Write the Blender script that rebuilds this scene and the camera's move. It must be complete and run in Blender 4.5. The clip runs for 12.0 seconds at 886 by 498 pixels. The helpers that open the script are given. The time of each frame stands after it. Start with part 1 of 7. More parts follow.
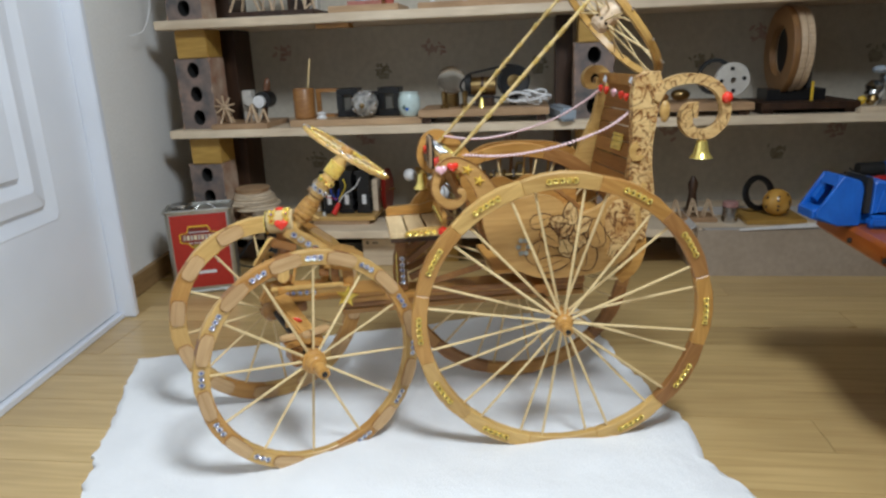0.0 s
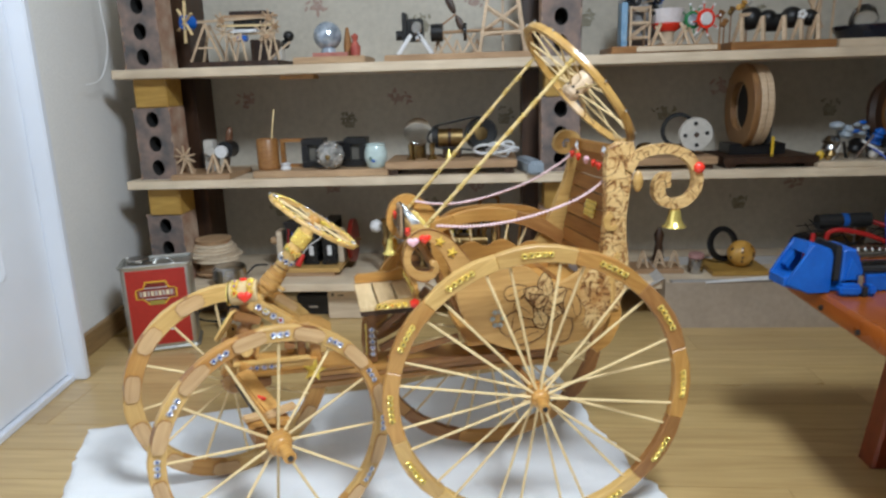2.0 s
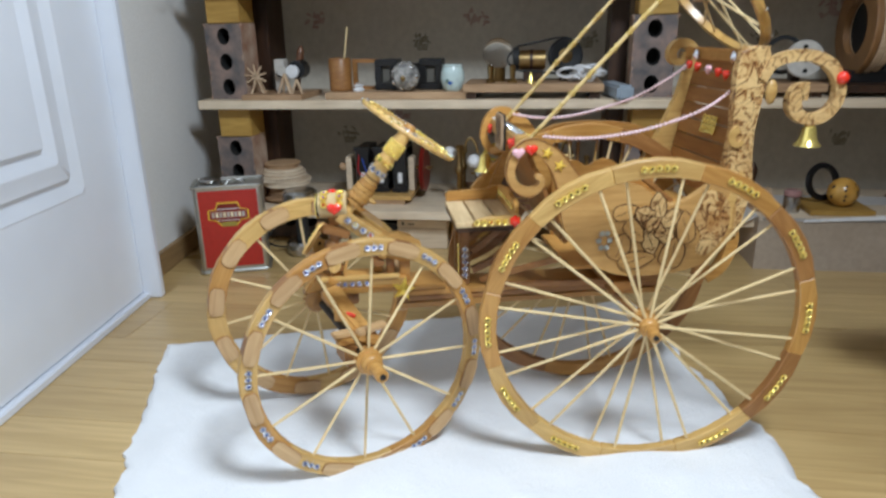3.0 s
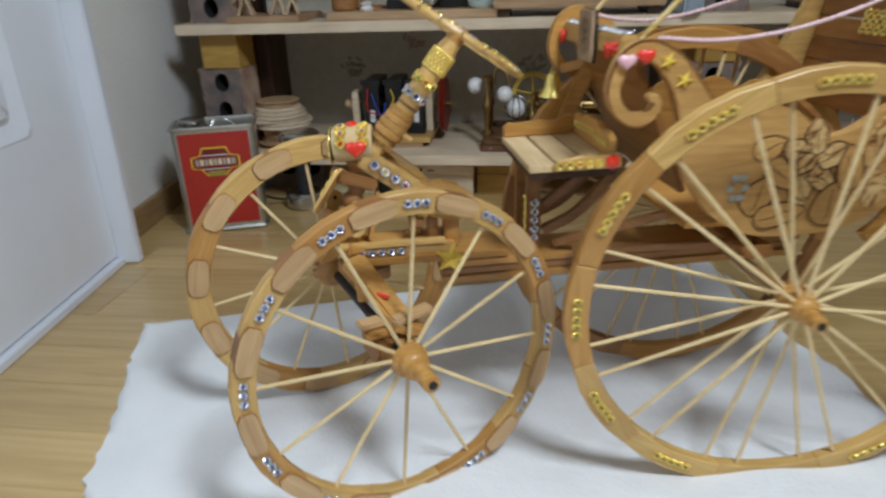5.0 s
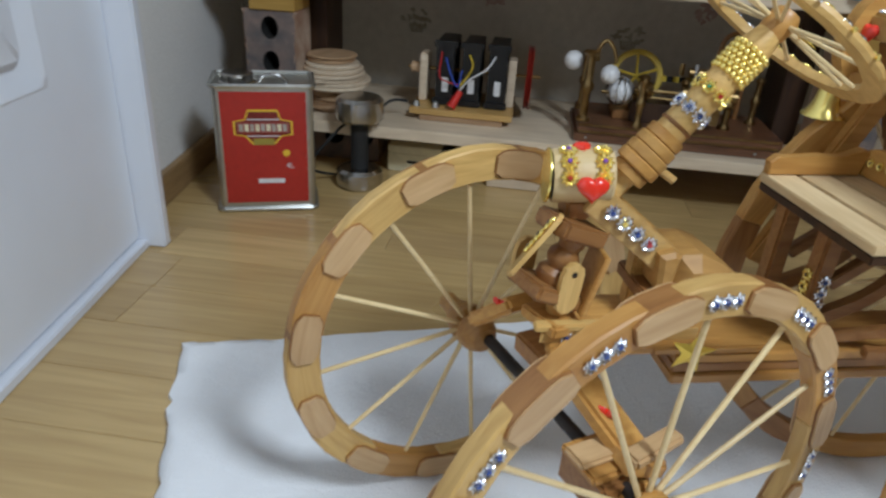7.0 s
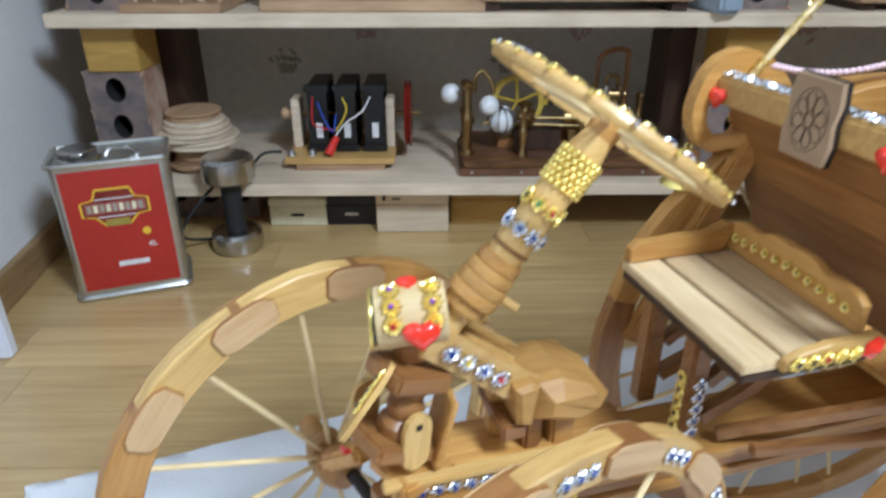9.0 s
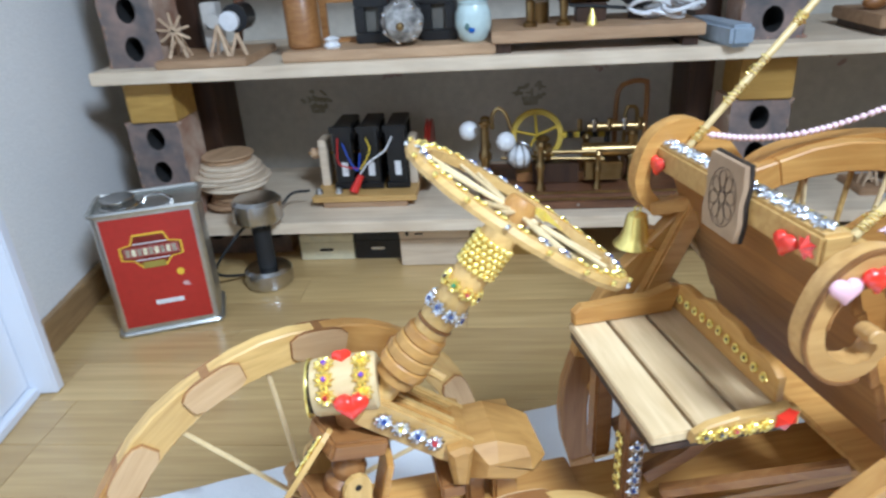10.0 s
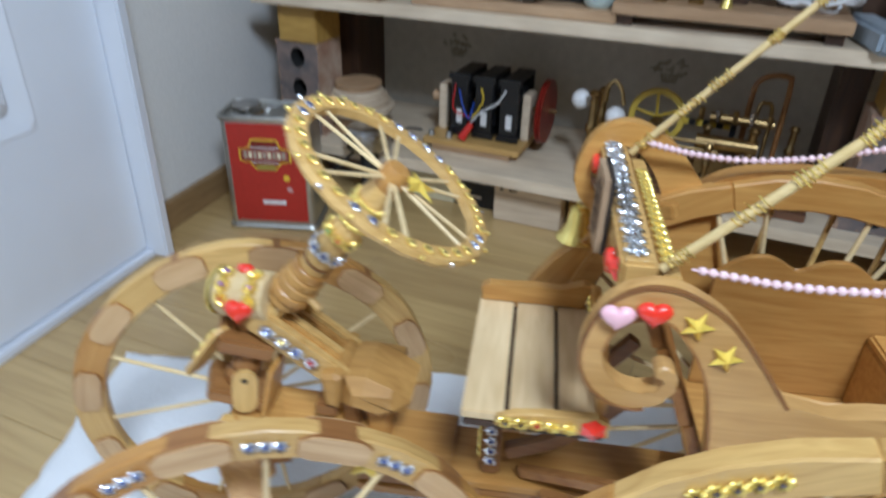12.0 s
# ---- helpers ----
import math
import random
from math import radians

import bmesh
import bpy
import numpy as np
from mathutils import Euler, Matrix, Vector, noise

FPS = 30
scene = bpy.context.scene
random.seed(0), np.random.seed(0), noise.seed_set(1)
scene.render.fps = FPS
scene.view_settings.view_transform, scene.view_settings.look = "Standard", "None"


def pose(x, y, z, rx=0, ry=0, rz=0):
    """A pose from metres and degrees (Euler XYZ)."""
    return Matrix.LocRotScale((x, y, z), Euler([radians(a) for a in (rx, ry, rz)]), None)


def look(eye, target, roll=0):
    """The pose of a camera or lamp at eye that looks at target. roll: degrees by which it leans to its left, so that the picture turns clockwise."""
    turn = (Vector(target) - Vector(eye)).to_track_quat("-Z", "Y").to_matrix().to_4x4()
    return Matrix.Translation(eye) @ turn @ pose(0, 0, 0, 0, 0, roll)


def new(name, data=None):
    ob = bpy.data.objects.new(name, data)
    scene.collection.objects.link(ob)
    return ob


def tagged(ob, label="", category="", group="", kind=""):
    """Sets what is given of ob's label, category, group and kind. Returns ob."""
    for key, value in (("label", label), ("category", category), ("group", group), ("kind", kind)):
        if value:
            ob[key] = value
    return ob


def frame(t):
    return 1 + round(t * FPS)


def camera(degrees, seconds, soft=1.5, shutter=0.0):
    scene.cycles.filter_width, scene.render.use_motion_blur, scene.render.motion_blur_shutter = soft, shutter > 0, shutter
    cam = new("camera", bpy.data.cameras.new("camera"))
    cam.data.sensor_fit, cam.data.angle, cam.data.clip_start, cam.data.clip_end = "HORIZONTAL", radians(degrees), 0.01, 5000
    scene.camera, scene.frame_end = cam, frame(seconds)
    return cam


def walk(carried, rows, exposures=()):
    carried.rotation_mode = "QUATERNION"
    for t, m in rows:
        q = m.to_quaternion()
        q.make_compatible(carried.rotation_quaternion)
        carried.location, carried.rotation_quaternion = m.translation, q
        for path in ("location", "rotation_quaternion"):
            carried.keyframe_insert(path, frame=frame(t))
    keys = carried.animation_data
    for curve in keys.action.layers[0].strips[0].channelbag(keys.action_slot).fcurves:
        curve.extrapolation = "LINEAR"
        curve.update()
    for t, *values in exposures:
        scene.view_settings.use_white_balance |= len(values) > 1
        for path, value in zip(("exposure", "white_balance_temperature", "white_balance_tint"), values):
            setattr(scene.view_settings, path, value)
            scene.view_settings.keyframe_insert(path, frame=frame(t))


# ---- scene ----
cam = camera(67.2, 12.0, 2.5, 0.65)
PATH = [
    (0, (0.204, 0.29, 0.581), (-0.048, 2.192, 0.018), -2.3),
    (0.5, (0.204, 0.296, 0.591), (-0.026, 2.209, 0.054), -2.2),
    (1, (0.205, 0.302, 0.619), (-0.007, 2.235, 0.152), -2.4),
    (1.5, (0.201, 0.308, 0.632), (0.005, 2.249, 0.191), -1.7),
    (2, (0.188, 0.333, 0.63), (0.048, 2.27, 0.152), -1.7),
    (2.5, (0.133, 0.343, 0.614), (-0.073, 2.263, 0.095), -1.5),
    (3, (0.11, 0.378, 0.575), (-0.167, 2.255, -0.057), -1.1),
    (3.2, (0.107, 0.385, 0.558), (-0.172, 2.26, -0.078), -1.2),
    (4.8, (0.056, 0.568, 0.519), (-0.282, 2.38, -0.256), -2.0),
    (5, (0.009, 0.607, 0.504), (-0.255, 2.429, -0.276), -1.9),
    (5.5, (-0.068, 0.713, 0.465), (-0.255, 2.534, -0.339), -1.3),
    (6, (-0.134, 0.752, 0.455), (-0.383, 2.538, -0.41), 0.2),
    (6.5, (-0.18, 0.781, 0.481), (-0.502, 2.534, -0.425), 0.3),
    (6.7, (-0.194, 0.798, 0.488), (-0.465, 2.566, -0.407), 2.0),
    (8.3, (-0.231, 0.908, 0.502), (-0.209, 2.643, -0.492), 2.5),
    (8.5, (-0.211, 0.916, 0.51), (-0.207, 2.665, -0.461), 1.3),
    (9, (-0.154, 0.927, 0.54), (-0.133, 2.717, -0.351), 0.0),
    (9.5, (-0.128, 0.931, 0.564), (-0.146, 2.732, -0.305), -1.8),
    (10, (-0.076, 0.916, 0.585), (-0.241, 2.72, -0.264), -3.4),
    (10.5, (-0.024, 0.894, 0.598), (-0.356, 2.658, -0.283), -3.9),
    (11, (0.02, 0.867, 0.614), (-0.41, 2.604, -0.278), -1.9),
    (11.5, (0.063, 0.865, 0.617), (-0.564, 2.574, -0.213), -1.6),
    (12, (0.108, 0.929, 0.605), (-0.562, 2.54, -0.373), 1.6),
]
EXPOSURE = [(0.0, -0.22, 6380, 10), (1.0, -0.1, 6380, 10), (1.5, 0.1, 6280, 10), (2.0, 0.08, 6230, 10), (2.5, 0.1, 6130, 10), (3.0, -0.08, 6080, 10), (5.0, -0.46, 6250, 10), (6.5, -0.44, 6080, 10), (8.5, -0.13, 5950, 10), (9.0, 0.17, 5600, 10), (9.5, 0.42, 5450, 10), (10.5, 0.35, 5350, 10), (11.0, 0.12, 5380, 10), (11.5, -0.05, 5480, 10), (12.0, -0.15, 5620, 10)]
walk(cam, [(t, look(eye, target, roll)) for t, eye, target, roll in PATH], EXPOSURE)

# ---- light ----
world = bpy.data.worlds.new("world")
scene.world = world
world.use_nodes = True
world.node_tree.nodes["Background"].inputs[0].default_value = (0.75, 0.85, 1.0, 1)
world.node_tree.nodes["Background"].inputs[1].default_value = 0.025


def room_lamp(x, y, sx, sy, watts, color):
    data = bpy.data.lights.new("room_lamp", "AREA")
    data.shape, data.size, data.size_y, data.energy, data.color = "RECTANGLE", sx, sy, watts, color
    ob = new("room_lamp", data)
    ob.matrix_world = pose(x, y, 1.60, 8, 42, 0)  # leans towards the door
    return ob


room_lamp(0.54, 0.54, 0.36, 0.36, 35.5, (0.855, 0.94, 1.01))

# ---- materials ----


def nodes(name, rough=0.5, metal=0.0):
    m = bpy.data.materials.new(name)
    m.use_nodes = True
    nt = m.node_tree
    b = nt.nodes["Principled BSDF"]
    b.inputs["Roughness"].default_value = rough
    b.inputs["Metallic"].default_value = metal
    return m, nt, b


def ramp(nt, fac, stops):
    r = nt.nodes.new("ShaderNodeValToRGB")
    e = r.color_ramp.elements
    while len(e) < len(stops):
        e.new(0.5)
    for el, (p, c) in zip(e, stops):
        el.position, el.color = p, (*c, 1)
    nt.links.new(fac, r.inputs[0])
    return r.outputs[0]


def coords(nt, scale, which="Object"):
    tc = nt.nodes.new("ShaderNodeTexCoord")
    mp = nt.nodes.new("ShaderNodeMapping")
    mp.inputs["Scale"].default_value = scale
    nt.links.new(tc.outputs[which], mp.inputs[0])
    # shifts the pattern from object to object
    info = nt.nodes.new("ShaderNodeObjectInfo")
    mul = nt.nodes.new("ShaderNodeMath")
    mul.operation, mul.inputs[1].default_value = "MULTIPLY", 37.0
    nt.links.new(info.outputs["Random"], mul.inputs[0])
    add = nt.nodes.new("ShaderNodeVectorMath")
    nt.links.new(mp.outputs[0], add.inputs[0])
    nt.links.new(mul.outputs[0], add.inputs[1])
    return add.outputs[0], info.outputs["Random"]


def noise_tex(nt, vec, scale, detail=3.0, distort=0.0):
    n = nt.nodes.new("ShaderNodeTexNoise")
    n.inputs["Scale"].default_value, n.inputs["Detail"].default_value = scale, detail
    n.inputs["Distortion"].default_value = distort
    nt.links.new(vec, n.inputs["Vector"])
    return n.outputs["Fac"]


def mix(nt, a, b, fac, mode="MIX"):
    m = nt.nodes.new("ShaderNodeMix")
    m.data_type, m.blend_type = "RGBA", mode
    for sock, v in ((m.inputs[6], a), (m.inputs[7], b), (m.inputs[0], fac)):
        if isinstance(v, bpy.types.NodeSocket):
            nt.links.new(v, sock)
        elif isinstance(v, tuple):
            sock.default_value = (*v, 1)
        else:
            sock.default_value = v
    return m.outputs[2]


def bump(nt, b, height, strength, dist=0.002):
    n = nt.nodes.new("ShaderNodeBump")
    n.inputs["Strength"].default_value, n.inputs["Distance"].default_value = strength, dist
    nt.links.new(height, n.inputs["Height"])
    nt.links.new(n.outputs[0], b.inputs["Normal"])


def wood(name, dark, light, grain=(6, 60, 60), rough=0.45, vary=0.35, big=9.0, coat=0.0):
    """Grain runs along the object's x."""
    m, nt, b = nodes(name, rough)
    vec, rnd = coords(nt, grain)
    fine = noise_tex(nt, vec, 3.0, 5.0, 0.6)
    col = ramp(nt, fine, [(0.3, dark), (0.72, light)])
    v2, _ = coords(nt, (1, 1, 1))
    patch = noise_tex(nt, v2, big, 2.0)
    col = mix(nt, col, ramp(nt, patch, [(0.3, (0.72, 0.68, 0.64)), (0.7, (1.08, 1.06, 1.04))]), 0.6, "MULTIPLY")
    lo = tuple(1 - vary * k for k in (0.8, 1.0, 1.15))
    col = mix(nt, col, ramp(nt, rnd, [(0.0, lo), (1.0, (1.06, 1.06, 1.05))]), 1.0, "MULTIPLY")
    nt.links.new(col, b.inputs["Base Color"])
    rr = nt.nodes.new("ShaderNodeMapRange")
    rr.inputs[3].default_value, rr.inputs[4].default_value = rough - 0.1, rough + 0.12
    nt.links.new(patch, rr.inputs[0])
    nt.links.new(rr.outputs[0], b.inputs["Roughness"])
    b.inputs["Coat Weight"].default_value = coat
    b.inputs["Coat Roughness"].default_value = 0.2
    bump(nt, b, fine, 0.12, 0.001)
    return m


def mottled(name, a, c, scale=8.0, rough=0.6, metal=0.0, strength=0.1, detail=4.0, fine=90.0):
    m, nt, b = nodes(name, rough, metal)
    vec, rnd = coords(nt, (1, 1, 1))
    big = noise_tex(nt, vec, scale, detail)
    small = noise_tex(nt, vec, fine, 3.0)
    col = ramp(nt, big, [(0.3, a), (0.7, c)])
    col = mix(nt, col, ramp(nt, small, [(0.3, (0.86, 0.86, 0.86)), (0.7, (1.05, 1.05, 1.05))]), 0.7, "MULTIPLY")
    nt.links.new(col, b.inputs["Base Color"])
    bump(nt, b, small, strength, 0.001)
    return m


def burned_wood(name, size=1.0, lines_mix=0.9, leaf_mix=0.85, scorch_mix=0.8):
    """Light wood with burned-in branches (flowing thin lines) and dark leaves."""
    m, nt, b = nodes(name, 0.45)
    vec, rnd = coords(nt, (1, 1, 1))
    flow = noise_tex(nt, vec, 26.0 * size, 2.0, 1.3)
    white, dark = (1, 1, 1), (0.20, 0.085, 0.03)
    lines = ramp(nt, flow, [(0.405, white), (0.42, dark), (0.43, dark), (0.445, white), (0.535, white), (0.55, dark), (0.56, dark), (0.575, white)])
    leaves = ramp(nt, noise_tex(nt, vec, 60.0 * size, 4.0, 2.2), [(0.52, white), (0.60, (0.50, 0.29, 0.14)), (0.68, (0.22, 0.10, 0.04))])
    scorch = ramp(nt, noise_tex(nt, vec, 24.0 * size, 3.0, 0.5), [(0.42, white), (0.66, (0.50, 0.32, 0.16))])
    grain, _ = coords(nt, (8, 60, 60))
    base = ramp(nt, noise_tex(nt, grain, 3.0, 4.0, 0.5), [(0.3, (0.60, 0.39, 0.155)), (0.7, (0.76, 0.54, 0.25))])
    col = mix(nt, base, lines, lines_mix, "MULTIPLY")
    col = mix(nt, col, leaves, leaf_mix, "MULTIPLY")
    col = mix(nt, col, scorch, scorch_mix, "MULTIPLY")
    nt.links.new(col, b.inputs["Base Color"])
    return m


def plain(name, color, rough=0.5, metal=0.0, **extra):
    m, nt, b = nodes(name, rough, metal)
    b.inputs["Base Color"].default_value = (*color, 1)
    for key, value in extra.items():
        b.inputs[key.replace("_", " ")].default_value = value
    return m


OLDYELLOW = mottled("old_yellow_paint", (0.50, 0.34, 0.03), (0.62, 0.44, 0.05), 30, 0.45)
PINE = wood("pine", (0.558, 0.34, 0.104), (0.738, 0.496, 0.178), vary=0.2, coat=0.15)
HONEY = wood("honey_wood", (0.477, 0.231, 0.052), (0.639, 0.361, 0.1), vary=0.26, coat=0.15)
BROWN = wood("brown_wood", (0.279, 0.122, 0.034), (0.423, 0.212, 0.068), vary=0.35, coat=0.1)
PALE = wood("pale_stick_wood", (0.75, 0.57, 0.284), (0.845, 0.681, 0.387), vary=0.12)
SHELF = wood("shelf_pine", (0.66, 0.54, 0.39), (0.80, 0.69, 0.53), grain=(3, 30, 30), vary=0.12)
BOARD = wood("plain_board", (0.42, 0.27, 0.15), (0.58, 0.40, 0.24), grain=(4, 30, 30), vary=0.3)
DARKWOOD = wood("dark_stained_wood", (0.028, 0.013, 0.007), (0.075, 0.035, 0.016), grain=(20, 20, 3), vary=0.3)
YELLOWWOOD = wood("yellow_wood", (0.40, 0.235, 0.05), (0.54, 0.34, 0.085), grain=(4, 30, 30), vary=0.2)
TABLEWOOD = wood("orange_table_wood", (0.27, 0.062, 0.007), (0.43, 0.12, 0.015), grain=(12, 2, 12), rough=0.3, coat=0.3)
PLANK = wood("floor_plank", (0.49, 0.335, 0.138), (0.63, 0.455, 0.205), grain=(1.6, 26, 26), rough=0.30, vary=0.14, big=3.0, coat=0.45)
RINGWOOD = wood("varnished_ring_wood", (0.42, 0.235, 0.06), (0.60, 0.375, 0.12), grain=(14, 14, 14), vary=0.1, rough=0.3, coat=0.5)
STAYWOOD = wood("pale_stay_wood", (0.62, 0.46, 0.19), (0.74, 0.58, 0.29), vary=0.1, rough=0.4)
PATCHWOOD = wood("rosy_patch_wood", (0.522, 0.328, 0.148), (0.666, 0.454, 0.237), vary=0.14, coat=0.2)
MAHOGANY = wood("dark_mahogany", (0.10, 0.042, 0.02), (0.21, 0.095, 0.045), grain=(5, 30, 30), vary=0.15, rough=0.35, coat=0.2)
NOSEWOOD = wood("amber_nose_wood", (0.40, 0.205, 0.05), (0.56, 0.32, 0.09), grain=(10, 40, 40), vary=0.12, rough=0.55)
LEGWOOD = wood("red_brown_leg_wood", (0.13, 0.018, 0.006), (0.21, 0.034, 0.011), grain=(4, 12, 12), vary=0.15, rough=0.35, coat=0.3)
RINGBROWN = wood("brown_ring_wood", (0.24, 0.12, 0.045), (0.38, 0.21, 0.085), grain=(20, 6, 6), vary=0.2)
DIMWALL = mottled("beige_painted_wall", (0.33, 0.27, 0.19), (0.40, 0.33, 0.24), 2.0, 0.8)
STICKWOOD = wood("aged_stick_wood", (0.54, 0.40, 0.26), (0.72, 0.56, 0.39), vary=0.3)
IVORY = mottled("grey_ivory_plastic", (0.50, 0.47, 0.42), (0.60, 0.57, 0.52), 20, 0.4)
FRONTWALL = mottled("pale_papered_wall", (0.62, 0.605, 0.57), (0.68, 0.665, 0.63), 2.0, 0.8)
BURNED = burned_wood("burned_drawing_wood")
TWIGWOOD = burned_wood("wood_with_burned_twigs", 0.8, 0.85, 0.45, 0.3)
CHAR = mottled("charred_edge", (0.012, 0.009, 0.007), (0.03, 0.02, 0.015), 60)
GOLD = plain("gold_foil", (1.0, 0.80, 0.24), 0.24, 0.8)
STARGOLD = plain("bright_gold_foil", (0.95, 0.70, 0.12), 0.3, 0.55)
BRASS = mottled("old_brass", (0.23, 0.145, 0.058), (0.42, 0.295, 0.13), 25, 0.32, 1.0, 0.05)
SILVER = plain("silver_foil", (0.86, 0.88, 0.92), 0.16, 1.0)
STEEL = mottled("tin_plate", (0.50, 0.50, 0.47), (0.66, 0.66, 0.62), 12, 0.32, 0.9, 0.05)
CHROME = mottled("worn_chrome", (0.42, 0.42, 0.42), (0.62, 0.61, 0.60), 20, 0.22, 1.0, 0.05)
RED = plain("red_resin", (0.80, 0.04, 0.02), 0.18, 0.0, Coat_Weight=0.6)
PINK = plain("pink_resin", (0.85, 0.50, 0.55), 0.2, 0.0, Coat_Weight=0.6)
PEARL = plain("pink_pearl", (0.86, 0.62, 0.63), 0.25, 0.0, Coat_Weight=0.5)
REDGEM = plain("red_gem", (0.45, 0.03, 0.03), 0.12, 0.0, Coat_Weight=1.0)
GREENGEM = plain("green_gem", (0.05, 0.28, 0.12), 0.12, 0.0, Coat_Weight=1.0)
VIOLETGEM = plain("violet_gem", (0.20, 0.07, 0.42), 0.1, 0.0, Coat_Weight=1.0)
BLUEGEM = plain("blue_gem", (0.03, 0.06, 0.24), 0.1, 0.0, Coat_Weight=1.0)
DARKGEM = plain("dark_gem", (0.05, 0.03, 0.03), 0.12, 0.0, Coat_Weight=1.0)
BLACK = plain("black_plastic", (0.007, 0.007, 0.008), 0.4)
RUBBER = plain("black_rubber", (0.015, 0.015, 0.015), 0.7)
WHITE = mottled("white_plastic", (0.72, 0.72, 0.72), (0.82, 0.82, 0.82), 10, 0.35)
BLUEPAINT = mottled("blue_paint", (0.006, 0.085, 0.40), (0.012, 0.135, 0.55), 14, 0.38)
CANRED = mottled("red_print", (0.38, 0.022, 0.015), (0.46, 0.03, 0.02), 9, 0.38, 0.0, 0.02)
YELLOW = plain("yellow_paint", (0.80, 0.52, 0.04), 0.4)
DARKRED = mottled("dark_red_lacquer", (0.16, 0.012, 0.008), (0.26, 0.025, 0.015), 30, 0.3)
CREAM = mottled("cream_card", (0.76, 0.70, 0.46), (0.84, 0.78, 0.55), 10, 0.6)
CARD = mottled("grey_cardboard", (0.34, 0.27, 0.20), (0.44, 0.36, 0.28), 4, 0.75)
CARDIN = mottled("pale_cardboard", (0.42, 0.39, 0.36), (0.52, 0.49, 0.46), 4, 0.75)
STONE = mottled("blue_stone", (0.30, 0.36, 0.42), (0.46, 0.52, 0.58), 25, 0.35)
CELADON = mottled("pale_celadon", (0.50, 0.62, 0.60), (0.62, 0.74, 0.72), 12, 0.2)
REDWIRE = plain("red_wire", (0.5, 0.02, 0.02), 0.4)
BLUEWIRE = plain("blue_wire", (0.03, 0.08, 0.45), 0.4)
YELLOWWIRE = plain("yellow_wire", (0.7, 0.5, 0.03), 0.4)
GLASS = plain("clear_glass", (1, 1, 1), 0.02, 0.0, Transmission_Weight=1.0, IOR=1.45)
PAINTWALL = mottled("white_wallpaper", (0.82, 0.81, 0.78), (0.86, 0.85, 0.82), 2.0, 0.7, 0.0, 0.15, 3.0, 260.0)
WALLPAPER = mottled("beige_wallpaper", (0.52, 0.48, 0.405), (0.60, 0.56, 0.475), 3.0, 0.75, 0.0, 0.06, 4.0, 60.0)
PRINT = mottled("faded_green_print", (0.23, 0.205, 0.14), (0.38, 0.35, 0.27), 40, 0.75)
PRINTRED = mottled("faded_red_print", (0.38, 0.24, 0.20), (0.47, 0.36, 0.30), 40, 0.75)
DOORPAINT = mottled("white_door_paint", (0.77, 0.80, 0.86), (0.79, 0.82, 0.88), 1.5, 0.42, 0.0, 0.0, 2.0, 3.0)
CEILWHITE = mottled("white_ceiling_paper", (0.70, 0.70, 0.68), (0.76, 0.76, 0.74), 2.0, 0.8)
CLAY = mottled("red_clay", (0.30, 0.145, 0.085), (0.50, 0.38, 0.28), 22, 0.85, 0.0, 0.5)
GREYCLAY = mottled("grey_fired_clay", (0.105, 0.10, 0.10), (0.29, 0.205, 0.17), 26, 0.8, 0.0, 0.4)
# near-black colour that stands for the shade inside openings
HOLESHADE = plain("hole_shade", (0.012, 0.011, 0.010), 0.9)
ORANGE = mottled("amber_wood_ball", (0.45, 0.22, 0.04), (0.66, 0.38, 0.09), 30, 0.2)
PLAQUE = mottled("burned_plaque_wood", (0.31, 0.20, 0.115), (0.42, 0.29, 0.175), 30, 0.6)


def cloth_material():
    m, nt, b = nodes("white_quilt_cotton", 0.85)
    vec, _ = coords(nt, (1, 1, 1))
    n = noise_tex(nt, vec, 14.0, 4.0)
    w = noise_tex(nt, vec, 420.0, 2.0)
    nt.links.new(ramp(nt, n, [(0.3, (0.84, 0.85, 0.86)), (0.7, (0.88, 0.89, 0.90))]), b.inputs["Base Color"])
    soft = noise_tex(nt, vec, 70.0, 5.0)
    both = nt.nodes.new("ShaderNodeMath")
    both.operation = "ADD"
    nt.links.new(w, both.inputs[0])
    nt.links.new(soft, both.inputs[1])
    bump(nt, b, both.outputs[0], 0.5, 0.003)
    b.inputs["Sheen Weight"].default_value = 0.2
    return m


CLOTH = cloth_material()
CHARLINE = mottled("burned_line", (0.060, 0.026, 0.010), (0.14, 0.065, 0.024), 90, 0.6)

# ---- mesh helpers ----
UP = Vector((0, 0, 1))


def solid(bm, name, materials):
    me = bpy.data.meshes.new(name)
    bmesh.ops.recalc_face_normals(bm, faces=bm.faces)
    bm.to_mesh(me)
    bm.free()
    for m in materials if isinstance(materials, (list, tuple)) else [materials]:
        me.materials.append(m)
    return me


def smooth(me, angle=40):
    me.set_sharp_from_angle(angle=radians(angle))
    me.polygons.foreach_set("use_smooth", [True] * len(me.polygons))
    return me


def part(name, bm, material, parent=None, label="", m=None, angle=35):
    """One mesh object from a bmesh (or a mesh that is shared), under a thing or a part."""
    me = bm if isinstance(bm, bpy.types.Mesh) else smooth(solid(bm, name, material), angle)
    ob = new(name, me)
    if parent is not None:
        ob.parent = parent
    if m is not None:
        ob.matrix_basis = m
    if label:
        ob["label"] = label
    return ob


def thing(name, label, category, m=None, group="", kind=""):
    ob = new(name)
    ob.empty_display_size = 0.02
    if m is not None:
        ob.matrix_basis = m
    return tagged(ob, label, category, group, kind)


def lone(name, bm, material, label, category, m=None, group="", kind="", angle=35):
    return tagged(part(name, bm, material, None, "", m, angle), label, category, group, kind)


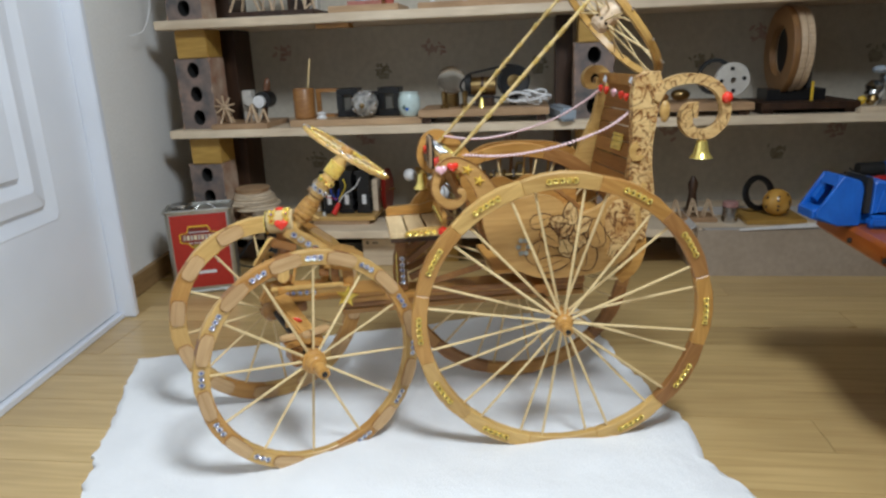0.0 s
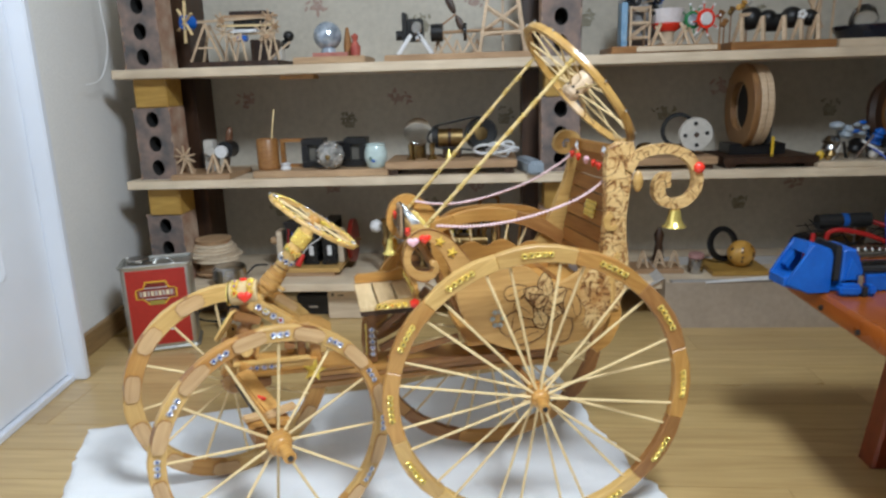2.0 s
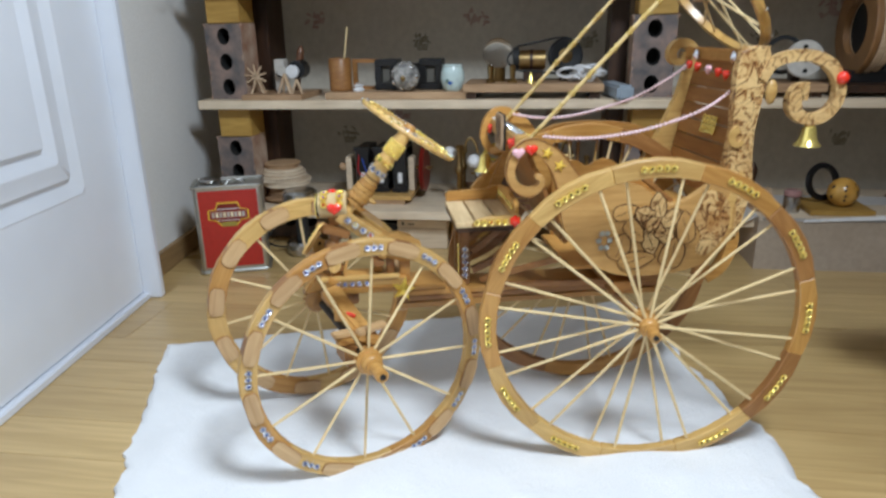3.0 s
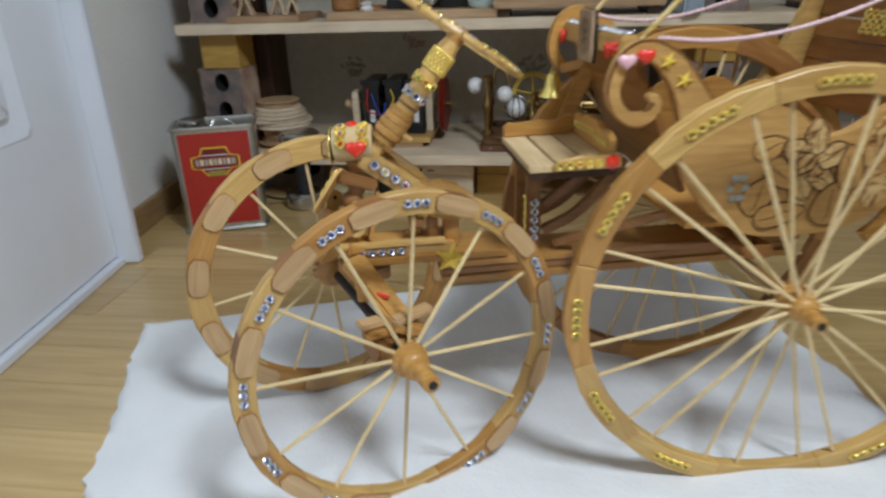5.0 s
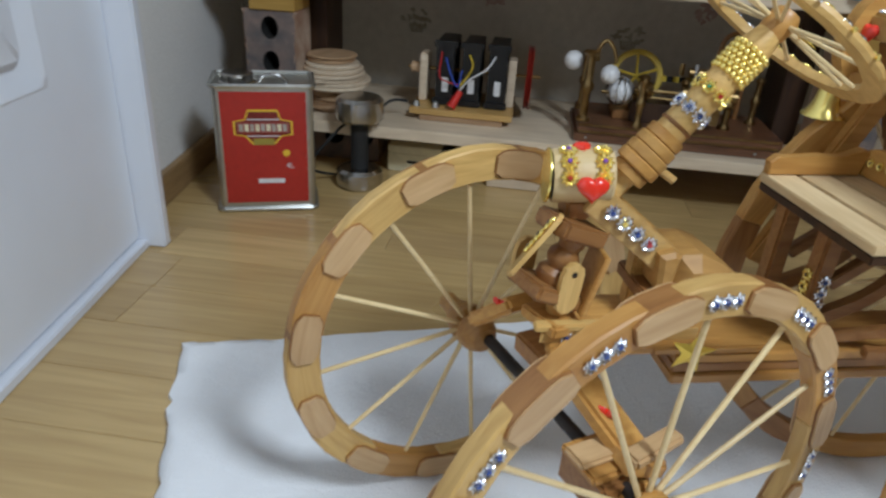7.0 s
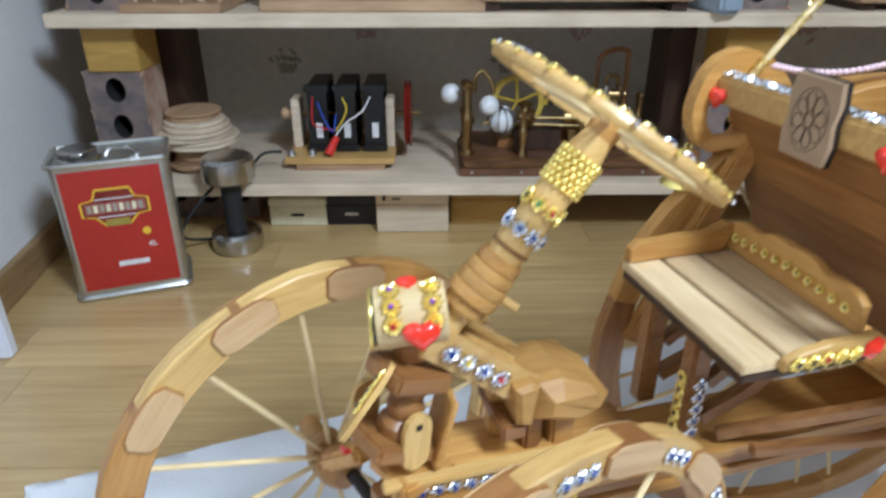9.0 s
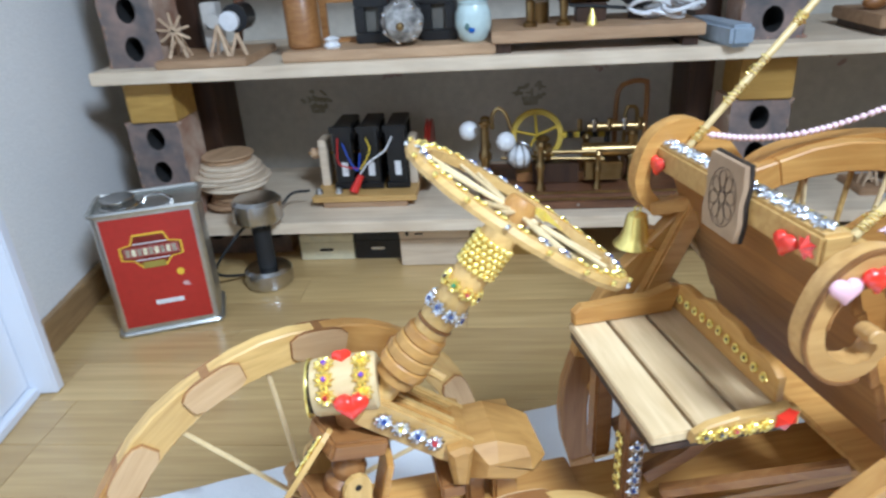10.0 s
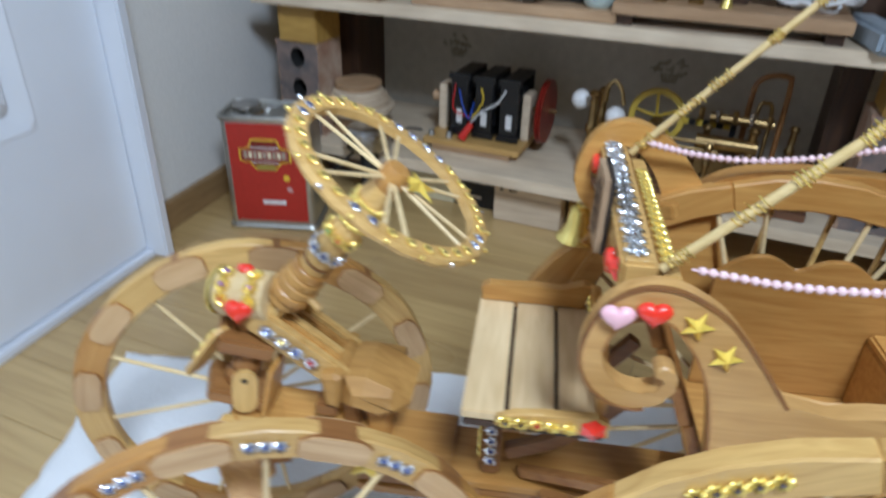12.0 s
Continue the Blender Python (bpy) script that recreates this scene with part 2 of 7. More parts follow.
def box(x0, x1, y0, y1, z0, z1, bevel=0.0, bm=None, m=None, mi=0):
    bm = bm or bmesh.new()
    mat = Matrix.LocRotScale(((x0 + x1) / 2, (y0 + y1) / 2, (z0 + z1) / 2), None, (x1 - x0, y1 - y0, z1 - z0))
    got = bmesh.ops.create_cube(bm, size=1.0, matrix=(m or Matrix()) @ mat)["verts"]
    faces = {f for v in got for f in v.link_faces}
    for f in faces:
        f.material_index = mi
    if bevel:
        edges = {e for v in got for e in v.link_edges}
        bmesh.ops.bevel(bm, geom=list(edges), offset=bevel, segments=2, affect="EDGES", material=-1)
    return bm


def beam(p, q, w, h, bevel=0.0, bm=None, mi=0, up=UP):
    """A bar with the section w by h from p to q."""
    p, q = Vector(p), Vector(q)
    d = q - p
    x = d.normalized()
    y = Vector(up).cross(x)
    y = y.normalized() if y.length > 1e-4 else Vector((0, 1, 0))
    z = x.cross(y)
    rot = Matrix((x, y, z)).transposed().to_4x4()
    n = d.length
    return box(0, n, -w / 2, w / 2, -h / 2, h / 2, bevel, bm, Matrix.Translation(p) @ rot, mi)


def rod(p, q, r0, r1=None, seg=12, bm=None, mi=0):
    bm = bm or bmesh.new()
    p, q = Vector(p), Vector(q)
    d = q - p
    rot = d.to_track_quat("Z", "Y").to_matrix().to_4x4()
    got = bmesh.ops.create_cone(bm, cap_ends=True, segments=seg, radius1=r0, radius2=r0 if r1 is None else r1, depth=d.length, matrix=Matrix.Translation((p + q) / 2) @ rot)["verts"]
    for f in {f for v in got for f in v.link_faces}:
        f.material_index = mi
    return bm


def ball(c, r, seg=16, bm=None, mi=0, scale=(1, 1, 1)):
    bm = bm or bmesh.new()
    got = bmesh.ops.create_uvsphere(bm, u_segments=seg, v_segments=max(6, seg // 2), radius=r, matrix=Matrix.LocRotScale(Vector(c), None, scale))["verts"]
    for f in {f for v in got for f in v.link_faces}:
        f.material_index = mi
    return bm


def lathe(profile, seg=24, bm=None, m=None, mi=0, wave=None):
    """Turns (radius, height) pairs round z. wave(angle): a factor on the radius."""
    bm = bm or bmesh.new()
    m = m or Matrix()
    rings = []
    for r, z in profile[:-1] if profile[0] == profile[-1] else profile:
        if r < 1e-6:
            rings.append([bm.verts.new(m @ Vector((0, 0, z)))])
        else:
            rings.append([bm.verts.new(m @ Vector((r * (wave(a) if wave else 1) * math.cos(a), r * (wave(a) if wave else 1) * math.sin(a), z))) for a in (2 * math.pi * i / seg for i in range(seg))])
    for a, b in zip(rings, rings[1:] + ([rings[0]] if profile[0] == profile[-1] else [])):
        for i in range(seg):
            j = (i + 1) % seg
            if len(a) == 1 and len(b) == 1:
                continue
            if len(a) == 1:
                f = bm.faces.new((a[0], b[i], b[j]))
            elif len(b) == 1:
                f = bm.faces.new((a[i], a[j], b[0]))
            else:
                f = bm.faces.new((a[i], a[j], b[j], b[i]))
            f.material_index = mi
    loop = profile[0] == profile[-1]
    for ring, last in ((rings[0], False), (rings[-1], True)):
        if len(ring) > 1 and not loop:
            f = bm.faces.new(ring if last else ring[::-1])
            f.material_index = mi
    return bm


def tube(points, r, seg=8, bm=None, closed=False, mi=0, radii=None):
    bm = bm or bmesh.new()
    pts = [Vector(p) for p in points]
    n = len(pts)
    rings, side = [], None
    for i, p in enumerate(pts):
        a = pts[i - 1] if i or closed else p
        b = pts[(i + 1) % n] if i < n - 1 or closed else p
        t = (b - a).normalized()
        if side is None:
            side = t.orthogonal().normalized()
        side = (side - t * side.dot(t)).normalized()
        other = t.cross(side)
        rr = radii[i] if radii else r
        rings.append([bm.verts.new(p + rr * (math.cos(k) * side + math.sin(k) * other)) for k in (2 * math.pi * j / seg for j in range(seg))])
    pairs = list(zip(rings, rings[1:])) + ([(rings[-1], rings[0])] if closed else [])
    for a, b in pairs:
        for j in range(seg):
            k = (j + 1) % seg
            f = bm.faces.new((a[j], a[k], b[k], b[j]))
            f.material_index = mi
    if not closed:
        for ring in (rings[0][::-1], rings[-1]):
            bm.faces.new(ring).material_index = mi
    return bm


def curve(points, steps=8):
    """A smooth line through the points."""
    pts = [Vector(p) for p in points]
    ext = [2 * pts[0] - pts[1], *pts, 2 * pts[-1] - pts[-2]]
    out = []
    for a, b, c, d in zip(ext, ext[1:], ext[2:], ext[3:]):
        for i in range(steps):
            t = i / steps
            out.append(0.5 * (2 * b + (c - a) * t + (2 * a - 5 * b + 4 * c - d) * t * t + (3 * b - a - 3 * c + d) * t ** 3))
    return [*out, pts[-1]]


def ribbon(line, widths, y0, y1, bm=None, mi=0):
    """A flat strip in the xz plane that follows line, cut from a board that lies from y0 to y1."""
    bm = bm or bmesh.new()
    pts = [Vector((p[0], 0, p[1])) if len(p) == 2 else Vector((p[0], 0, p[2])) for p in line]
    n = len(pts)
    rows = []
    for i, p in enumerate(pts):
        t = (pts[min(i + 1, n - 1)] - pts[max(i - 1, 0)]).normalized()
        s = Vector((-t.z, 0, t.x))
        f = i / (n - 1) * (len(widths) - 1)
        k = min(int(f), len(widths) - 2)
        w = (widths[k] + (widths[k + 1] - widths[k]) * (f - k)) / 2
        rows.append([bm.verts.new((q.x, y, q.z)) for y in (y0, y1) for q in (p + s * w, p - s * w)])
    for a, b in zip(rows, rows[1:]):
        for i, j in ((0, 1), (1, 3), (3, 2), (2, 0)):
            bm.faces.new((a[i], a[j], b[j], b[i])).material_index = mi
    for r in (rows[0], rows[-1]):
        bm.faces.new((r[0], r[1], r[3], r[2])).material_index = mi
    return bm


def extrude_x(outline, x0, x1):
    """A flat sheet of the outline (y, z), from x0 to x1."""
    bm = bmesh.new()
    a = [bm.verts.new((x0, y, z)) for y, z in outline]
    b = [bm.verts.new((x1, y, z)) for y, z in outline]
    bm.faces.new(a)
    bm.faces.new(b[::-1])
    for i in range(len(a)):
        bm.faces.new((a[i], b[i], b[(i + 1) % len(a)], a[(i + 1) % len(a)]))
    bmesh.ops.recalc_face_normals(bm, faces=bm.faces)
    return bm


def plate(outline, y0, y1, bm=None, mi=0, bevel=0.0, m=None):
    """A board of the outline (x, z), from y0 to y1."""
    bm = bm or bmesh.new()
    m = m or Matrix()
    front = [bm.verts.new(m @ Vector((x, y0, z))) for x, z in outline]
    back = [bm.verts.new(m @ Vector((x, y1, z))) for x, z in outline]
    faces = [bm.faces.new(front), bm.faces.new(back[::-1])]
    n = len(front)
    for i in range(n):
        faces.append(bm.faces.new((front[i], back[i], back[(i + 1) % n], front[(i + 1) % n])))
    for f in faces:
        f.material_index = mi
    if bevel:
        edges = [e for f in faces[:2] for e in f.edges]
        bmesh.ops.bevel(bm, geom=edges, offset=bevel, segments=1, affect="EDGES")
    return bm


def spiral(cx, cz, r0, r1, a0, a1, n=40):
    return [(cx + (r0 + (r1 - r0) * t) * math.cos(a), cz + (r0 + (r1 - r0) * t) * math.sin(a)) for t, a in ((i / n, radians(a0 + (a1 - a0) * i / n)) for i in range(n + 1))]


def oblong(w, h, n=6):
    r = h / 2
    return [(sx * (w / 2 - r) + r * math.cos(a), r * math.sin(a)) for sx, a0 in ((1, -90), (-1, 90)) for a in (radians(a0 + 180 * i / n) for i in range(n + 1))]


def text_mesh(word, size, depth=0.0004):
    cu = bpy.data.curves.new("text", "FONT")
    cu.body, cu.size, cu.extrude, cu.align_x = word, size, depth, "CENTER"
    tmp = bpy.data.objects.new("text", cu)
    me = bpy.data.meshes.new_from_object(tmp)
    bpy.data.objects.remove(tmp)
    bpy.data.curves.remove(cu)
    return me


def flower_bead(r, cup, gem, petals=8):
    """A foil flower of round petals with a stone in the middle, lying in the xy plane."""
    bm = lathe([(r * 0.80, 0), (r * 0.95, 0.12 * r), (r * 0.92, 0.32 * r), (r * 0.74, 0.46 * r), (r * 0.52, 0.36 * r), (r * 0.34, 0.22 * r), (r * 0.30, 0.50 * r), (r * 0.2, 0.64 * r), (0, 0.64 * r)], petals * 4, wave=lambda a: 1 + 0.20 * math.cos(petals * a))
    for f in bm.faces:
        if f.calc_center_median().xy.length < 0.33 * r and f.calc_center_median().z > 0.1 * r:
            f.material_index = 1
    return smooth(solid(bm, "bead", [cup, gem]), 50)


def swept(points, steps=4):
    """Rounds an outline of (x, z) points."""
    return [(p.x, p.z) for p in curve([(x, 0, z) for x, z in points], steps)]


def heart_shape(w, t, rounded=0.35):
    """A puffed heart in the xz plane that looks to -y."""
    bm = bmesh.new()
    n = 28
    ring = [(16 * math.sin(a) ** 3 / 32 * w, (13 * math.cos(a) - 3.4 * math.cos(2 * a) - 1.7 * math.cos(3 * a) - 0.6 * math.cos(4 * a)) / 32 * w) for a in (2 * math.pi * i / n for i in range(n))]
    levels = ((1.0, 0.0), (1.02, -0.25 * t), (0.94, -0.55 * t), (0.76, -0.8 * t), (0.5, -0.94 * t), (0.2, -t))
    rows = [[bm.verts.new((x * s, y, z * s)) for x, z in ring] for s, y in levels]
    for a, b in zip(rows, rows[1:]):
        for i in range(n):
            bm.faces.new((a[i], a[(i + 1) % n], b[(i + 1) % n], b[i]))
    bm.faces.new(rows[0])
    bm.faces.new(rows[-1][::-1])
    return bm


def star_shape(r, t, points=5, inner=0.42):
    bm = bmesh.new()
    ring = []
    for i in range(points * 2):
        a = math.pi / 2 + math.pi * i / points
        q = r if i % 2 == 0 else r * inner
        ring.append((q * math.cos(a), q * math.sin(a)))
    flat = [bm.verts.new((x, 0, z)) for x, z in ring]
    top = bm.verts.new((0, -t, 0))
    bm.faces.new(flat)
    for i in range(len(flat)):
        bm.faces.new((flat[i], flat[(i + 1) % len(flat)], top))
    return bm


def facing(p, normal, spin=0.0):
    """Lays something that is flat in the xy plane at p, with its z along normal."""
    rot = Vector(normal).to_track_quat("Z", "Y").to_matrix().to_4x4()
    return Matrix.Translation(p) @ rot @ pose(0, 0, 0, 0, 0, spin)

# ---- the room ----
WALL_Y, SHELF_Y, LEFT_X = 2.376, 2.033, -0.82
lone("wall_back", box(-1.2, 3.1, WALL_Y, WALL_Y + 0.1, 0, 2.3), WALLPAPER, "beige wallpapered wall with faded flower baskets behind the shelves", "wall", kind="structure")
lone("wall_right", box(3.0, 3.1, -1.6, WALL_Y, 0, 2.3), DIMWALL, "plain beige papered wall", "wall", kind="structure")
lone("wall_front", box(-1.2, 3.1, -1.7, -1.6, 0, 2.3), FRONTWALL, "plain pale papered wall", "wall", kind="structure")
lone("ceiling", box(-1.2, 3.1, -1.7, WALL_Y + 0.1, 2.3, 2.38), CEILWHITE, "plain white papered ceiling", "ceiling", kind="structure")
LW = pose(-0.80, 1.715, 0, 0, 0, 96)  # x runs along the left wall towards the back, y into it
lone("wall_left", box(-0.03, 0.75, 0.012, 0.11, 0, 2.3, bm=box(-3.4, -0.92, 0.012, 0.11, 0, 2.3, bm=box(-0.92, -0.03, 0.012, 0.11, 2.06, 2.3))), PAINTWALL, "white papered wall beside the door", "wall", LW, kind="structure")
lone("baseboard", box(-0.018, 0.68, -0.004, 0.0118, 0, 0.055, 0.002), wood("baseboard_wood", (0.30, 0.19, 0.085), (0.42, 0.28, 0.13)), "narrow brown wooden baseboard along the papered wall", "baseboard", LW, kind="structure")

door = thing("door_1", "closed white panel door in a white frame", "door", LW, kind="structure")
bm = box(-0.903, -0.76, -0.025, -0.001, 0.0172, 2.03)
box(-0.190, -0.043, -0.025, -0.001, 0.0172, 2.03, bm=bm)
for z0, z1 in ((0.0172, 0.281), (0.98, 1.12), (1.9, 2.03)):
    box(-0.76, -0.190, -0.025, -0.001, z0, z1, bm=bm)
box(-0.903, -0.043, -0.001, 0.011, 0.0172, 2.03, bm=bm)
part("door_leaf", bm, DOORPAINT, door)
for z0, z1 in ((0.281, 0.98), (1.12, 1.9)):
    for x0, x1 in ((-0.76, -0.190),):
        bm = bmesh.new()
        loops = []
        for inset, depth in ((0, 0.0), (0.002, 0.0), (0.004, -0.0015), (0.008, -0.001), (0.026, 0.010), (0.030, 0.010), (0.040, 0.0), (0.066, -0.001), (0.070, -0.0025), (0.074, -0.002), (0.092, 0.009), (0.096, 0.009), (0.106, -0.002)):
            r = 0.0004 if inset == 0 else max(0.016 - inset * 0.08, 0.004)
            ring = []
            for cx, cz, a0 in ((x1 - inset - r, z1 - inset - r, 0), (x0 + inset + r, z1 - inset - r, 90), (x0 + inset + r, z0 + inset + r, 180), (x1 - inset - r, z0 + inset + r, 270)):
                for i in range(6):
                    a = radians(a0 + 18 * i)
                    ring.append(bm.verts.new((cx + r * math.cos(a), depth - 0.025, cz + r * math.sin(a))))
            loops.append(ring)
        for a, b in zip(loops, loops[1:]):
            for i in range(len(a)):
                bm.faces.new((a[i], a[(i + 1) % len(a)], b[(i + 1) % len(b)], b[i]))
        bm.faces.new(loops[-1])
        part("panel", bm, DOORPAINT, door, "moulded panel with rounded corners")
part("jamb", box(-0.0405, -0.020, -0.064, 0.011, 0, 2.09, 0.003), DOORPAINT, door)
part("jamb", box(-0.927, -0.9055, -0.064, 0.011, 0, 2.09, 0.003), DOORPAINT, door)
part("head", box(-0.905, -0.041, -0.064, 0.011, 2.033, 2.09, 0.003), DOORPAINT, door)
# black strip added to draw the shade in the gap under the leaf
part("seal", box(-0.903, -0.043, -0.020, 0.010, 0.0139, 0.0171), RUBBER, door, "thin black strip standing for the shaded gap under the door leaf")
part("threshold", box(-0.905, -0.041, -0.038, 0.0105, 0, 0.0138, 0.0015), DOORPAINT, door)

# printed flower baskets of the wallpaper
rng = random.Random(4)
paper = bpy.data.objects["wall_back"]


def motif(x, z, s, material, seed):
    """A printed bunch of small leaves and petals, for the green ones in a basket."""
    r = random.Random(seed)
    bm = bmesh.new()
    for i in range(17):
        a, d = r.uniform(0, 6.28), r.uniform(0.1, 1.0) * s
        cx, cz = x + d * math.cos(a) * 1.1, z + 0.25 * s + d * math.sin(a) * 0.75
        turn, ln, wd = r.uniform(0, 3.14), r.uniform(0.18, 0.36) * s, r.uniform(0.08, 0.17) * s
        ring = []
        for k in (6.28 * j / 8 for j in range(8)):
            u, w = ln * math.cos(k), wd * math.sin(k) * r.uniform(0.8, 1.2)
            ring.append(bm.verts.new((cx + u * math.cos(turn) - w * math.sin(turn), WALL_Y - 0.0006 - i * 0.00002, cz + u * math.sin(turn) + w * math.cos(turn))))
        bm.faces.new(ring)
    if material is PRINT:
        for i in range(5):
            u = -0.55 + 0.28 * i
            bm.faces.new([bm.verts.new((x + q * s, WALL_Y - 0.0011, z + w * s)) for q, w in ((u - 0.10, -0.05), (u + 0.12, -0.05), (u * 0.7 + 0.09, -0.72), (u * 0.7 - 0.09, -0.72))])
    part("printed_motif", bm, material, paper)


for row in range(5):
    for col in range(9):
        motif(-0.94 + 0.47 * col + (0.0 if row % 2 == 0 else -0.235), 0.262 + 0.27 * row, 0.029, PRINT, row * 20 + col)
        motif(-0.78 + 0.47 * col + (0.0 if row % 2 == 0 else -0.235), 0.32 + 0.27 * row, 0.034, PRINTRED, row * 31 + col + 7)

# ---- shelves ----
for name, z0, z1 in (("low", 0.095, 0.117), ("middle", 0.382, 0.404), ("top", 0.667, 0.690)):
    lone("shelf_board", box(-0.771, 2.2, SHELF_Y, WALL_Y - 0.002, z0, z1, 0.002), SHELF, f"long pale pine {name} shelf board carried by bricks", "shelf", group="shelf boards")


def brick_mesh():
    """A wire-cut brick on its end, its three holes to the front (-y)."""
    bm = bmesh.new()
    w, h, d, n = 0.1, 0.19, 0.085, 16
    cells = []
    for k in range(3):
        z0, z1 = h * k / 3, h * (k + 1) / 3
        cz = (z0 + z1) / 2
        outer, inner, deep = [], [], []
        for i in range(n):
            a = 2 * math.pi * (i + 0.5) / n
            c, s = math.cos(a), math.sin(a)
            f = min(w / 2 / max(abs(c), 1e-6), (z1 - z0) / 2 / max(abs(s), 1e-6))
            outer.append(bm.verts.new((c * f, 0, cz + s * f)))
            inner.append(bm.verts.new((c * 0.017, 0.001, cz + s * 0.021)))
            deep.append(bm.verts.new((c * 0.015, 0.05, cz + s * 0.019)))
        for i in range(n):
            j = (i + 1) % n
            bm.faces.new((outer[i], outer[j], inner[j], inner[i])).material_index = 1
            # walls and bottom of each hole get their shade as a near-black colour
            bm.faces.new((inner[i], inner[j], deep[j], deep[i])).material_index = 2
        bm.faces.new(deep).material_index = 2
    for pts in (((-w / 2, 0, 0), (-w / 2, d, 0), (-w / 2, d, h), (-w / 2, 0, h)), ((w / 2, 0, 0), (w / 2, d, 0), (w / 2, d, h), (w / 2, 0, h)), ((-w / 2, 0, h), (w / 2, 0, h), (w / 2, d, h), (-w / 2, d, h)), ((-w / 2, 0, 0), (w / 2, 0, 0), (w / 2, d, 0), (-w / 2, d, 0)), ((-w / 2, d, 0), (w / 2, d, 0), (w / 2, d, h), (-w / 2, d, h))):
        bm.faces.new([bm.verts.new(p) for p in pts])
    # uneven, worn border round the front
    r = random.Random(2)
    for i in range(26):
        t = i / 25
        for sx in (-1, 1):
            if r.random() < 0.55:
                ball((sx * (w / 2 - r.uniform(0.001, 0.004)), 0.003, t * h), r.uniform(0.002, 0.0042), 6, bm, 0, (1, 1, r.uniform(1.2, 3.0)))
    for i in range(14):
        for z in (0.003, h - 0.003):
            if r.random() < 0.6:
                ball((-w / 2 + w * i / 13, 0.003, z), r.uniform(0.002, 0.004), 6, bm, 0, (r.uniform(1.2, 2.6), 1, 1))
    return smooth(solid(bm, "brick", [CLAY, GREYCLAY, HOLESHADE]), 50)


BRICK = brick_mesh()
for cx, y in ((-0.697, 2.072), (0.37, 2.075), (1.42, 2.075)):
    for z, top in ((0.117, 0.382), (0.404, 0.667), (0.690, 0.97)):
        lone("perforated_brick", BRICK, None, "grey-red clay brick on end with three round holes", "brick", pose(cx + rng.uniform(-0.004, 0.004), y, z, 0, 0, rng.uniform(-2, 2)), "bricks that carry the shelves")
        lone("spacer_block", box(-0.044, 0.044, 0.0, 0.09, 0, top - z - 0.19, 0.002), YELLOWWOOD, "yellowish wooden block between brick and shelf", "wood block", pose(cx + 0.006, y - 0.005, z + 0.19), "blocks on the bricks")
        lone("shelf_upright", box(0, 0.045, 0, 0.12, 0, top - z, 0.002), DARKWOOD, "dark stained upright plank behind the brick", "plank", pose(cx + (0.030 if cx < 0 else -0.09), 2.185, z), "dark uprights")
lone("floor_brick", BRICK, None, "clay brick lying under the low shelf", "brick", pose(-0.697, 2.16, 0.05, 0, 90, 0), "")

# ---- white quilt on the floor ----


def quilt():
    bm = bmesh.new()
    nx, ny = 70, 80
    A, B, C, D = Vector((-0.592, 1.442)), Vector((0.312, 1.755)), Vector((0.65, 0.50)), Vector((-0.185, 0.45))
    grid = []
    for j in range(ny + 1):
        row = []
        for i in range(nx + 1):
            u, v = i / nx, j / ny
            p = (A.lerp(B, u)).lerp(D.lerp(C, u), v)
            edge = min(u, 1 - u, v, 1 - v)
            wob = noise.noise((p.x * 9, p.y * 9, 1.0)) * 0.016 * (1 if edge < 0.04 else 0.3)
            if edge < 0.02:
                wob += 0.007 * noise.noise((p.x * 55, p.y * 55, 5.0))
            z = 0.009 + 0.008 * noise.noise((p.x * 7, p.y * 7, 0)) + 0.003 * noise.noise((p.x * 24, p.y * 24, 3))
            k = math.exp(-((p.x - 0.34) ** 2 + (p.y - 1.62) ** 2) / 0.0025)
            z += 0.012 * k
            z = max(z, 0.004)
            if edge < 0.012:
                z *= 0.8
            row.append(bm.verts.new((p.x + wob, p.y + wob * 0.7, z)))
        grid.append(row)
    for a, b in zip(grid, grid[1:]):
        for i in range(nx):
            bm.faces.new((a[i], a[i + 1], b[i + 1], b[i]))
    border = [e for e in bm.edges if e.is_boundary]
    new_edges = bmesh.ops.extrude_edge_only(bm, edges=border)["geom"]
    for v in new_edges:
        if isinstance(v, bmesh.types.BMVert):
            v.co.z = 0.0005
    return bm


lone("white_quilt", quilt(), CLOTH, "white padded cotton quilt spread on the floor under the carriage", "blanket", angle=80)

# ---- the model carriage ----
CAR = pose(0.217, 1.292, 0, 0, 0, 15)  # x to its rear, y to its far side
car = thing("model_carriage", "honey-coloured handmade wooden model carriage with foil flowers and hearts", "model carriage", CAR)
BEADS = {"small_silver": flower_bead(0.0036, SILVER, BLUEGEM), "small_gilt": flower_bead(0.0034, GOLD, DARKGEM), "dull": flower_bead(0.0040, STEEL, CELADON), "big_silver": flower_bead(0.0060, SILVER, BLUEGEM, 10), "big_gold": flower_bead(0.0056, GOLD, BLUEGEM, 10), "big_red": flower_bead(0.0056, GOLD, REDGEM, 10), "big_violet": flower_bead(0.0056, GOLD, VIOLETGEM, 10), "big_gilt": flower_bead(0.0056, GOLD, GOLD, 10), "silver_red": flower_bead(0.0060, SILVER, REDGEM, 10), "silver_gilt": flower_bead(0.0060, SILVER, GOLD, 10), "silver": flower_bead(0.0048, SILVER, BLUEGEM), "gold": flower_bead(0.0048, GOLD, DARKGEM), "red": flower_bead(0.0044, GOLD, REDGEM), "gilt": flower_bead(0.0046, GOLD, GOLD), "green": flower_bead(0.0044, GOLD, GREENGEM)}


